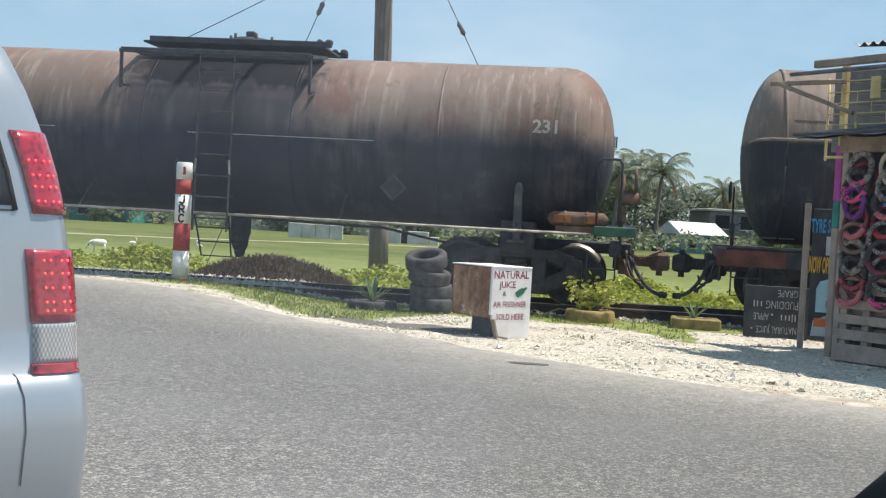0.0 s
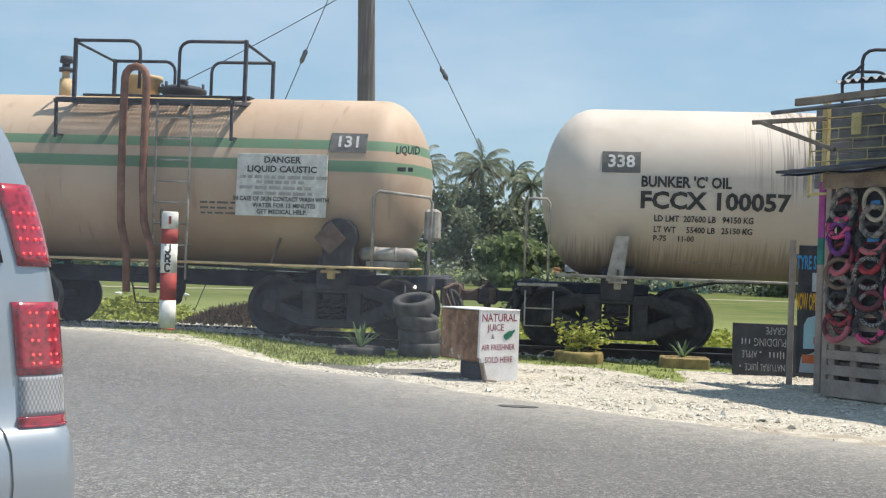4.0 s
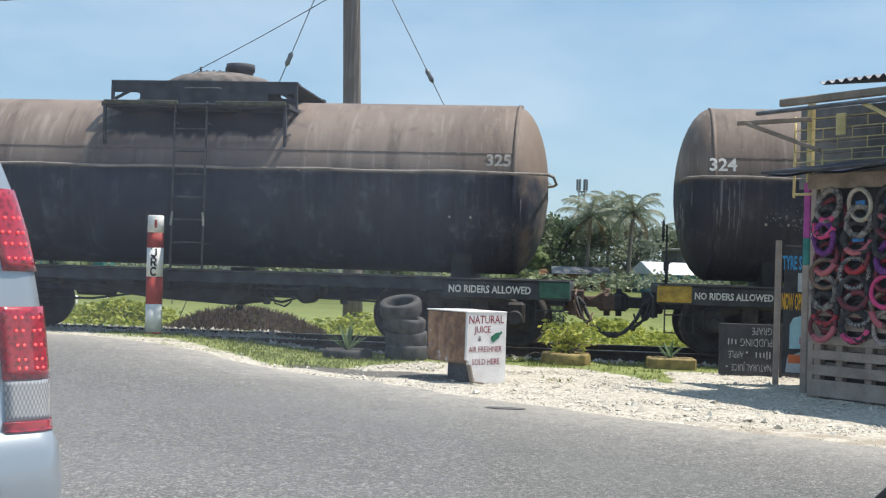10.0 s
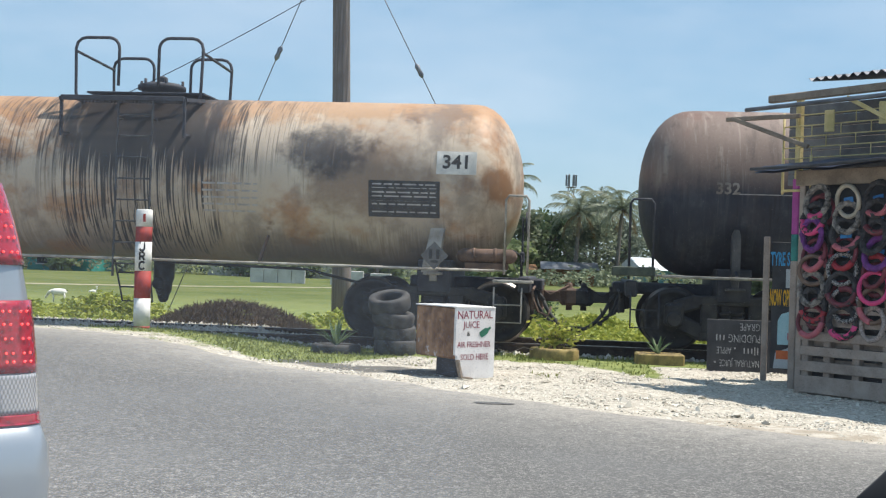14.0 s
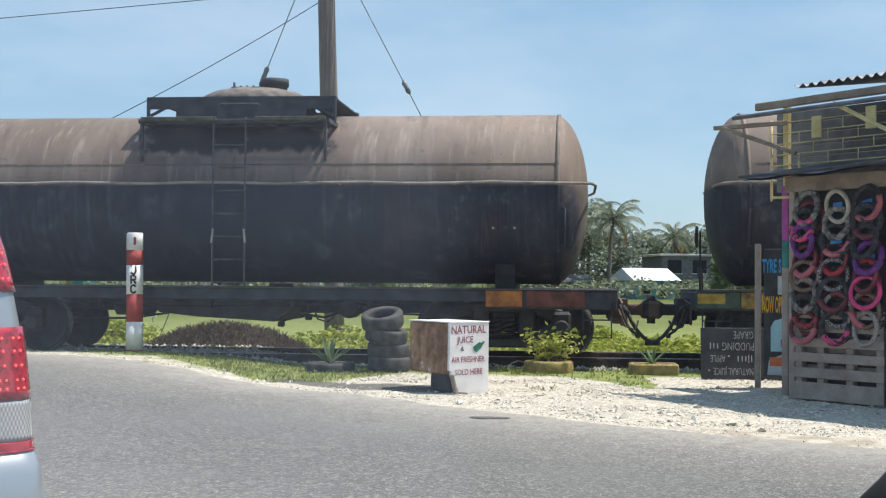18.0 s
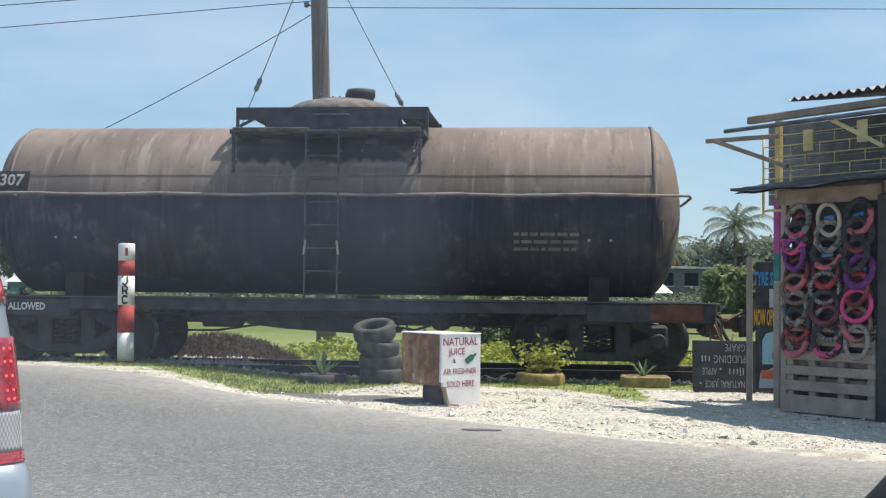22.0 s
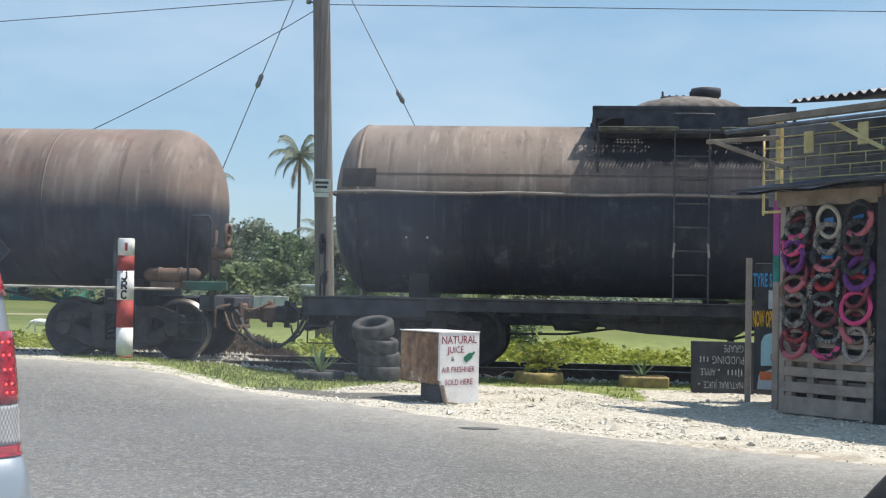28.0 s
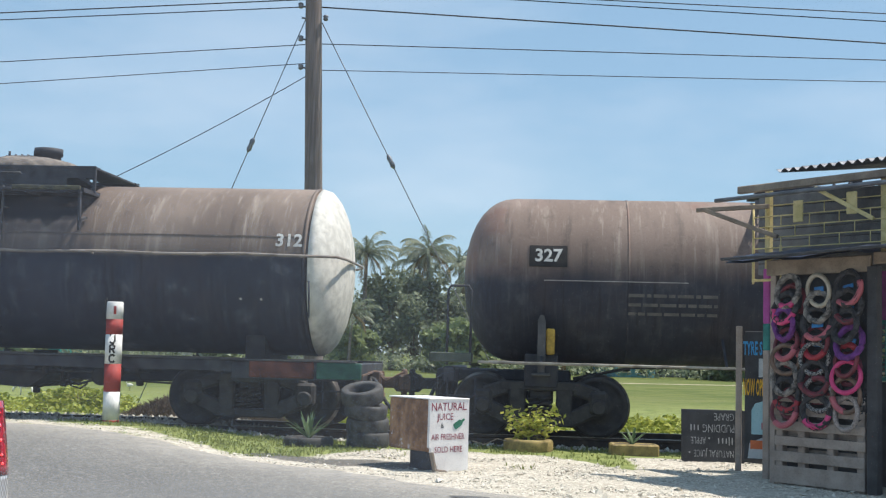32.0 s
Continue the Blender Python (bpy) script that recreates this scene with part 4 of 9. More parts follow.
def air_hose(s, x_end, reach):
    pts = []
    for i in range(13):
        k = i / 12
        pts.append((s * (x_end + 0.22 + (reach - 0.20) * k), -0.34 - 0.05 * math.sin(math.pi * k), 0.80 - 0.40 * math.sin(math.pi / 2 * k) ** 0.75))
    m = Mesh().tube(pts, 0.027, 8)
    m.lathe([(-0.06, 0.03), (-0.05, 0.045), (0.05, 0.045), (0.06, 0.03)], "x", 10, pts[-1])
    m.tube([(s * (x_end + 0.05), -0.34, 0.92), (s * (x_end + 0.14), -0.34, 0.90), pts[0]], 0.034, 8)
    m.tube([(s * (x_end + 0.10), -0.46, 0.92), (s * (x_end + 0.15), -0.48, 0.74), (s * (x_end + 0.24), -0.47, 0.58), (s * (x_end + 0.33), -0.46, 0.52)], 0.02, 7)
    m.box((s * (x_end + 0.34), -0.46, 0.50), (0.07, 0.05, 0.06), 0.012)
    return m


def step_stirrup(s, x):
    m = Mesh()
    m.tube([(s * x, -1.30, 0.98), (s * x, -1.32, 0.50), (s * (x - 0.38), -1.32, 0.50), (s * (x - 0.38), -1.30, 0.98)], 0.014, 6)
    m.tube([(s * x, -1.32, 0.74), (s * (x - 0.38), -1.32, 0.74)], 0.012, 6)
    return m


def hand_brake(s, x):
    m = Mesh()
    m.tube([(s * x, -0.45, 1.1), (s * x, -0.45, 1.98)], 0.014, 8)
    m.lathe([(-0.012, 0.13), (-0.012, 0.155), (0.012, 0.155), (0.012, 0.13), (-0.012, 0.13)], "x", 18, (s * (x + 0.05), -0.45, 1.9))
    m.bar((s * (x + 0.05), -0.60, 1.9), (s * (x + 0.05), -0.30, 1.9), 0.02, 0.02)
    m.box((s * x, -0.45, 1.40), (0.07, 0.12, 0.16), 0.02)
    m.tube([(s * x, -0.75, 1.1), (s * x, -0.75, 1.42), (s * (x - 0.12), -0.80, 1.50)], 0.012, 6)
    return m


def brake_gear(s, x):
    """Hand wheel, drum and staff at the end of a car with no dome."""
    m = Mesh()
    m.tube([(s * x, -0.95, 1.1), (s * x, -0.95, 2.05)], 0.022, 8)
    m.lathe([(-0.10, 0.02), (-0.10, 0.085), (0.16, 0.085), (0.16, 0.02)], "x", 16, (s * (x + 0.06), -0.95, 1.72))
    m.lathe([(-0.02, 0.13), (-0.02, 0.17), (0.02, 0.17), (0.02, 0.13), (-0.02, 0.13)], "x", 18, (s * (x + 0.17), -0.95, 1.98))
    m.bar((s * (x + 0.17), -1.10, 1.98), (s * (x + 0.17), -0.80, 1.98), 0.025, 0.025)
    m.box((s * x, -0.95, 1.50), (0.12, 0.16, 0.26), 0.03)
    return m


def end_rail(s, x, narrow=False):
    """An inverted U of pipe at the car's end."""
    if narrow:
        pts = [(s * (x - 0.30), -1.15, 1.15), (s * (x - 0.30), -1.15, 2.18), (s * (x - 0.26), -1.15, 2.24), (s * (x - 0.02), -1.15, 2.24), (s * (x + 0.02), -1.15, 2.18), (s * (x + 0.02), -1.15, 1.15)]
        return Mesh().tube(pts, 0.018, 8)
    pts = [(s * (x - 0.75), -1.2, 1.15), (s * (x - 0.75), -1.2, 2.20), (s * (x - 0.68), -1.2, 2.28), (s * x, -0.95, 2.22), (s * (x + 0.04), -0.95, 2.14), (s * x, -0.95, 1.1)]
    return Mesh().tube(pts, 0.022, 8)


def platform_domed(car, x0=0.1, turned=False):
    def side(s):
        m = Mesh()
        for x in (-1.31, 1.31):
            m.bar((x0 + x, s * 1.34, 3.47), (x0 + x, s * 1.31, 2.90), 0.06, 0.035)
            m.bar((x0 + x, s * 1.31, 3.04), (x0 + x, s * 1.08, 3.10), 0.05, 0.03)
        for x in (-1.34, -0.46, 0.46, 1.34):
            m.bar((x0 + x, s * 1.34, 3.47), (x0 + x, s * 0.7, 3.47), 0.05, 0.06)
        m.bar((x0 - 1.36, s * 0.72, 3.47), (x0 + 1.36, s * 0.72, 3.47), 0.04, 0.05)
        m.bar((x0 - 1.36, s * 1.325, 3.455), (x0 + 1.36, s * 1.325, 3.455), 0.02, 0.03)
        return m

    part("platform_frame", shared("platform_frame dome far", lambda: side(1), "platform"), None, car)
    plat = part("platform_frame", shared("platform_frame dome near", lambda: side(-1), "platform"), None, car)
    for s in (-1, 1):
        for x, w in ((-0.78, 1.08), (0.82, 1.00)):
            part("deck_edge", shared(f"deck_edge {s} {x}", lambda: Mesh().box((x0 + x, s * 1.36, 3.495), (w, 0.05, 0.06), 0.008), "deck_edge"), None, plat)
        part("deck_edge", shared(f"deck_edge {s} mid", lambda: Mesh().box((x0 + 0.04, s * 1.36, 3.47), (0.56, 0.04, 0.035), 0.006), "platform"), None, plat)
    part("grating", shared("grating dome near", lambda: grating(x0 - 1.3, x0 + 1.3, -1.34, -0.72, 3.50, 0.048, 0.0165, 0.42), "platform"), None, plat)
    part("grating", shared("grating dome far", lambda: grating(x0 - 1.3, x0 + 1.3, 0.72, 1.34, 3.50, 0.12, 0.026, 0.9), "platform"), None, plat)

    def roof():
        r = Mesh()
        for s in (-1, 1):
            r.box((x0 + 0.05, s * 0.86, 3.838), (0.80, 0.15, 0.03), 0.006)
            r.bar((x0 - 1.38, s * 0.79, 3.838), (x0 + 1.38, s * 0.79, 3.838), 0.03, 0.04)
            for e in (-1.36, -0.90, 0.90, 1.36):
                r.bar((x0 + e, s * 0.79, 3.838), (x0 + e, s * 0.94, 3.838), 0.05, 0.03)
            # side sheet, cut away low down at both ends
            r.box((x0, s * 0.935, 3.70), (1.90, 0.014, 0.29))
            for e in (-1, 1):
                r.box((x0 + e * 1.165, s * 0.935, 3.768), (0.43, 0.014, 0.155))
                r.box((x0 + e * 1.36, s * 0.935, 3.66), (0.045, 0.045, 0.37), 0.006)
                r.bar((x0 + e * 1.33, s * 0.92, 3.60), (x0 + e * 1.10, s * 0.92, 3.72), 0.03, 0.04)
            r.bar((x0 - 1.38, s * 0.94, 3.845), (x0 + 1.38, s * 0.94, 3.845), 0.035, 0.04)
        r.box((x0 - 1.12, 0, 3.838), (0.5, 1.58, 0.03), 0.006)
        r.box((x0 + 1.12, 0, 3.838), (0.5, 1.58, 0.03), 0.006)
        return r

    top = part("walkway", shared("walkway dome", roof, "platform"), None, car)
    for e in (-0.865, 0.90):
        part("grating", shared(f"grating walkway {e}", lambda: grating(x0 + e - 0.48, x0 + e + 0.48, -0.93, -0.79, 3.838, 0.075, 0.014, 0.6), "platform"), None, top)
    part("grab_rail", shared("grab_rail dome", lambda: Mesh().tube([(x0 - 0.28, -0.99, 3.73), (x0 - 0.26, -1.0, 3.755), (x0 + 0.26, -1.0, 3.755), (x0 + 0.28, -0.99, 3.73)], 0.012, 6), "ladder"), None, car)

    def dome():
        d = Mesh()
        d.lathe([(3.83, 0.872), (3.90, 0.862), (3.96, 0.81), (4.03, 0.67), (4.08, 0.47), (4.11, 0.25), (4.12, 0.02)], "z", 36, (x0, 0, 0))
        return d

    dm = part("dome", shared("dome", dome, "dome"), None, car)

    def skirt():
        d = Mesh()
        d.lathe([(3.45, 0.87), (3.838, 0.87), (3.842, 0.882), (3.872, 0.882), (3.874, 0.80)], "z", 36, (x0, 0, 0))
        for k in range(28):
            a = math.tau * k / 28
            d.box((x0 + 0.877 * math.cos(a), 0.877 * math.sin(a), 3.78), (0.026, 0.026, 0.026), 0.006)
        return d

    part("dome_skirt", shared("dome_skirt", skirt, "platform"), None, dm, "tar-covered riveted dome wall")

    def lid():
        d = Mesh()
        e = -1 if turned else 1
        d.lathe([(4.06, 0.19), (4.15, 0.19), (4.15, 0.215), (4.255, 0.215), (4.265, 0.02)], "z", 24, (x0 + e * 0.26, 0, 0))
        d.box((x0 - e * 0.16, 0, 4.12), (0.46, 0.16, 0.05), 0.01)
        for k in range(5):
            d.tube([(x0 - e * (0.36 - 0.10 * k), 0, 4.12), (x0 - e * (0.36 - 0.10 * k), 0, 4.17 + 0.05 * (k in (0, 4)))], 0.018, 6)
        return d

    part("manway_lid", shared(f"manway_lid dome {turned}", lid, "platform"), None, dm)


def number(car, text, x, phi, size, plate, ink="white_paint", ratio=1.0):
    """A stencilled number on the shell, with or without its plate; phi is its angle above the tank's middle height."""
    a = radians(phi)
    rad, zc = SHELL.get(car.name, (R_TANK, Z_AX))
    r = rad + 0.012
    target = car
    if plate:
        w, h = size * 0.60 * len(text) * ratio + 0.07, size * 1.22
        m = Mesh()
        n = 5
        v, f = [], []
        for i in range(n + 1):
            b = a + (i / n - 0.5) * h / r
            for xx in (x - w / 2, x + w / 2):
                v.append((xx, -r * math.cos(b), zc + r * math.sin(b)))
        for i in range(n + 1):
            b = a + (i / n - 0.5) * h / r
            for xx in (x - w / 2, x + w / 2):
                v.append((xx, -(r - 0.02) * math.cos(b), zc + (r - 0.02) * math.sin(b)))
        k = 2 * (n + 1)
        for i in range(n):
            f.append((2 * i, 2 * i + 1, 2 * i + 3, 2 * i + 2))
            f.append((k + 2 * i, k + 2 * i + 2, k + 2 * i + 3, k + 2 * i + 1))
            f.append((2 * i, 2 * i + 2, k + 2 * i + 2, k + 2 * i))
            f.append((2 * i + 1, k + 2 * i + 1, k + 2 * i + 3, 2 * i + 3))
        f += [(0, k, k + 1, 1), (2 * n, 2 * n + 1, k + 2 * n + 1, k + 2 * n)]
        m.add(v, f)
        target = part("number_plate", m, plate, car)
        r += 0.006
    co, fa = lettering(text, size)
    m = Mesh()
    m.add([(x + u * ratio, -r * math.cos(a + w / r), zc + r * math.sin(a + w / r)) for u, w, _ in co], fa)
    part("number", m, ink, target)


def stencil(car, text, x, phi, size, ink, align="LEFT", name="lettering", ratio=1.0):
    rad, zc = SHELL.get(car.name, (R_TANK, Z_AX))
    a, r = radians(phi), rad + 0.010
    co, fa = lettering(text, size, align, 1.0, 0.034 if size > 0.15 else 0.02)
    m = Mesh()
    m.add([(x + u * ratio, -r * math.cos(a + w / r), zc + r * math.sin(a + w / r)) for u, w, _ in co], fa)
    return part(name, m, ink, car)


def bars(car, x, phi, w, rows, pitch, h, ink, seed=1):
    """Unreadable small print as plain bars on the shell."""
    rnd = random.Random(seed)
    m = Mesh()
    rad, zc = SHELL.get(car.name, (R_TANK, Z_AX))
    r = rad + 0.009
    for k in range(rows):
        a = radians(phi) - k * pitch / r
        xx = x
        while xx < x + w:
            ln = min(rnd.uniform(0.06, 0.22), x + w - xx)
            if ln > 0.03:
                m.add([(u, -r * math.cos(b), zc + r * math.sin(b)) for u, b in ((xx, a), (xx + ln, a), (xx + ln, a + h / r), (xx, a + h / r))], [(0, 1, 2, 3)])
            xx += ln + 0.03
    part("small_print", m, ink, car)


def common_gear(car, half, end, reach, bogie_x, wb, key, step_mat="black_steel", mid=0.0):
    for s in (-1, 1):
        add_bogie(car, mid + s * bogie_x, wb)
        part("coupler", shared(f"coupler {key} {s}", lambda: coupler(s, end + s * mid, reach), "bogie" if s < 0 else "rust_steel"), None, car)
        part("air_hose", shared(f"air_hose {key} {s}", lambda: air_hose(s, end + s * mid, reach), "rubber"), None, car)
        part("step", shared(f"step {key} {s}", lambda: step_stirrup(s, end + s * mid - 0.05), step_mat), None, car)


def domed_car(label, stand=True, paint="tank_domed", turned=False, wheel=False):
    car = thing("tank_car", label, "tank car", group="tank cars of the train")
    L, C = 10.04, 0.1
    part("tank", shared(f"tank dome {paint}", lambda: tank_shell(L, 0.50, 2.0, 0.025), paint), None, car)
    for x in (-4.52, 4.62):
        part("shell_band", shared(f"band dome {x}", lambda: ring_band(x, R_TANK + 0.008, 0.05), "tank_domed"), None, car)

    def seam():
        m = Mesh()
        a = radians(20)
        for s in (-1, 1):
            m.bar((-4.42, s * R_TANK * math.cos(a), Z_AX + R_TANK * math.sin(a)), (4.6, s * R_TANK * math.cos(a), Z_AX + R_TANK * math.sin(a)), 0.010, 0.020)
        return m

    part("lap_seam", shared("seam dome", seam, "tank_domed"), None, car)

    def rail():
        m = Mesh()
        for s in (-1, 1):
            sag = [(-4.72 + 9.67 * k / 16, s * 1.33, 2.60 + 0.012 * math.sin(k * 1.9)) for k in range(17)]
            pts = [(-4.93, 0.0, 2.60), (-4.93, s * 0.75, 2.60), (-4.86, s * 1.15, 2.60)] + sag + [(5.08, s * 1.15, 2.60), (5.14, s * 0.75, 2.60), (5.14, 0.0, 2.60)]
            m.tube(pts, 0.020, 7)
            for x in (-4.4, -2.8, -1.3, 1.6, 3.2, 4.6):
                m.bar((x, s * 1.33, 2.60), (x, s * 1.20, 2.58), 0.03, 0.02)
        return m

    part("handrail", shared("handrail dome", rail, "handrail"), None, car)
    platform_domed(car, turned=turned)

    def lad():
        m = ladder_mesh(0.46, 1.02, 3.52, 0.32, 0.18)
        m.v = [(x + 0.05, y - 1.33, z) for x, y, z in m.v]
        return m

    lad_ob = part("ladder", shared("ladder dome", lad, "ladder"), None, car)
    ladder_marks(lad_ob, 0.05, -1.35, 0.23)

    part("centre_sill", shared("centre_sill dome", lambda: Mesh().box((C, 0, 0.93), (10.6, 0.34, 0.30), 0.02), "black_steel"), None, car)
    for s in (-1, 1):
        part("side_sill", shared(f"side_sill dome {s}", lambda: Mesh().box((C, s * 1.33, 1.055), (10.66, 0.07, 0.16), 0.01), "black_steel"), None, car)
        # paler colour here paints in the highlight along the sill's top edge
        part("sill_flange", shared(f"sill_flange {s}", lambda: Mesh().box((C, s * 1.315, 1.145), (10.66, 0.17, 0.018), 0.004), "ladder"), None, car)
        part("end_sill", shared(f"end_sill dome {s}", lambda: Mesh().box((C + s * 5.26, 0, 1.0), (0.14, 2.62, 0.26), 0.015), "black_steel"), None, car)
        part("bolster", shared(f"bolster dome {s}", lambda: Mesh().box((C + s * 3.78, 0, 0.97), (0.42, 2.56, 0.24), 0.02), "black_steel"), None, car)
    for x in (-2.3, -0.8, 0.8, 2.3):
        part("cross_bearer", shared(f"cross_bearer {x}", lambda: Mesh().box((x, 0, 1.0), (0.14, 2.56, 0.14), 0.01), "black_steel"), None, car)

    def saddles(side):
        m = Mesh()
        for s in (side,):
            out = [(-0.78, 1.12)] + [(-0.78 + 1.56 * k / 8, Z_AX - math.sqrt(max(R_TANK ** 2 - (-0.78 + 1.56 * k / 8) ** 2, 0)) + 0.012) for k in range(9)] + [(0.78, 1.12)]
            n = len(out)
            v = [(C + s * 3.78 - 0.14, y, z) for y, z in out] + [(C + s * 3.78 + 0.14, y, z) for y, z in out]
            f = [tuple(range(n)), tuple(reversed(range(n, 2 * n)))] + [(i, i + n, (i + 1) % n + n, (i + 1) % n) for i in range(n)]
            m.add(v, f)
        return m

    for s in (-1, 1):
        part("saddle", shared(f"saddle dome {s}", lambda: saddles(s), "plate_black"), None, car)

    for s in (-1, 1):
        for dx in (-0.147, 0.147):
            part("rod_eye", shared("rod_eye dome", lambda: Mesh().lathe([(-1.165, 0.016), (-1.10, 0.024)], "y", 10), "pale_pipe"), None, car, at=pose(C + s * 3.78 + dx, 0, 1.99))

    def belly():
        out = [(-1.35, 0.98), (-1.05, 0.78), (-0.5, 0.72), (0.28, 0.68), (0.62, 0.66), (0.84, 0.80), (1.02, 0.98)]
        k = len(out)
        v = [(x, y, z) for y in (-0.95, 0.95) for x, z in out]
        return Mesh().add(v, [tuple(range(k)), tuple(reversed(range(k, 2 * k)))] + [(i, i + k, (i + 1) % k + k, (i + 1) % k) for i in range(k)])

    def linkage():
        m = Mesh()
        for x, low in ((0.62, 0.62), (1.02, 0.72), (2.15, 0.76)):
            m.bar((x, -0.72, 0.98), (x + 0.05, -0.72, low), 0.06, 0.03, 0.006)
            m.box((x + 0.05, -0.72, low), (0.10, 0.07, 0.08), 0.015)
        m.tube([(0.66, -0.72, 0.66), (1.05, -0.74, 0.76), (1.30, -0.74, 0.72), (1.62, -0.74, 0.82)], 0.02, 6)
        m.tube([(1.02, -0.72, 0.80), (2.18, -0.72, 0.79), (3.0, -0.70, 0.76)], 0.016, 6)
        m.tube([(1.15, -0.80, 0.90), (1.22, -0.82, 0.70), (1.36, -0.82, 0.66), (1.46, -0.82, 0.74)], 0.014, 6)
        return m

    gear = (
        ("air_reservoir", lambda: Mesh().lathe([(-1.2, 0.02), (-1.15, 0.11), (-0.6, 0.11), (-0.55, 0.02)], "x", 18, (-0.6, -0.75, 0.84))),
        ("sump", belly),
        ("brake_cylinder", lambda: Mesh().lathe([(-0.95, 0.02), (-0.94, 0.10), (-0.90, 0.145), (-0.55, 0.145), (-0.52, 0.02)], "y", 20, (1.68, 0, 0.86))),
        ("outlet_valve", lambda: Mesh().lathe([(0.66, 0.09), (0.76, 0.11), (0.80, 0.18), (1.2, 0.18)], "z", 16, (0.52, -0.1, 0))),
        ("brake_linkage", linkage),
        ("brake_rod", lambda: Mesh().tube([(-3.0, -0.6, 0.66), (-1.6, -0.6, 0.68), (-0.9, -0.65, 0.78)], 0.018, 6)),
        ("brake_pipe", lambda: Mesh().tube([(-2.6, -0.9, 0.92), (-0.9, -0.95, 0.88), (0.4, -0.95, 0.90), (2.4, -0.9, 0.92)], 0.022, 6)))
    for nm, make in gear:
        part(nm, shared(f"{nm} dome", make, "bogie"), None, car)
    for x in (-1.9, -0.3, 0.9, 2.0):
        part("pipe_hanger", shared(f"pipe_hanger {x}", lambda: Mesh().box((x, -1.0, 0.93), (0.07, 0.12, 0.16), 0.01), "bogie"), None, car)
    for s in (-1, 1):
        part("sill_panel", shared(f"sill_panel {s}", lambda: Mesh().box((C + s * 4.43, -1.35, 1.00), (1.66, 0.05, 0.24), 0.012), "black_steel"), None, car)

    for s in (-1, 1):
        part("grab_iron", shared(f"grab_iron dome {s}", lambda: Mesh().tube([(C + s * 4.58, -1.05, 1.75), (C + s * 4.62, -1.20, 1.75), (C + s * 4.62, -1.27, 2.25), (C + s * 4.58, -1.20, 2.25)], 0.012, 6), "black_steel"), None, car)
    def end_wheel():
        m = Mesh()
        m.lathe([(5.24, 0.13), (5.24, 0.18), (5.29, 0.18), (5.29, 0.13), (5.24, 0.13)], "x", 18, (0, -0.55, 1.98))
        m.bar((5.265, -0.73, 1.98), (5.265, -0.37, 1.98), 0.03, 0.03)
        m.box((5.15, -0.55, 1.98), (0.20, 0.16, 0.22), 0.03)
        m.tube([(5.15, -0.55, 1.9), (5.2, -0.55, 1.1)], 0.018, 6)
        return m

    if wheel:
        part("brake_wheel", shared("brake_wheel dome", end_wheel, "bogie"), None, car)
    if stand:
        part("hand_brake", shared("hand_brake dome", lambda: hand_brake(-1, 5.10), "black_steel"), None, car)
    common_gear(car, L / 2, 5.30, 0.58, 3.78, 1.60, "dome", mid=C)
    return car


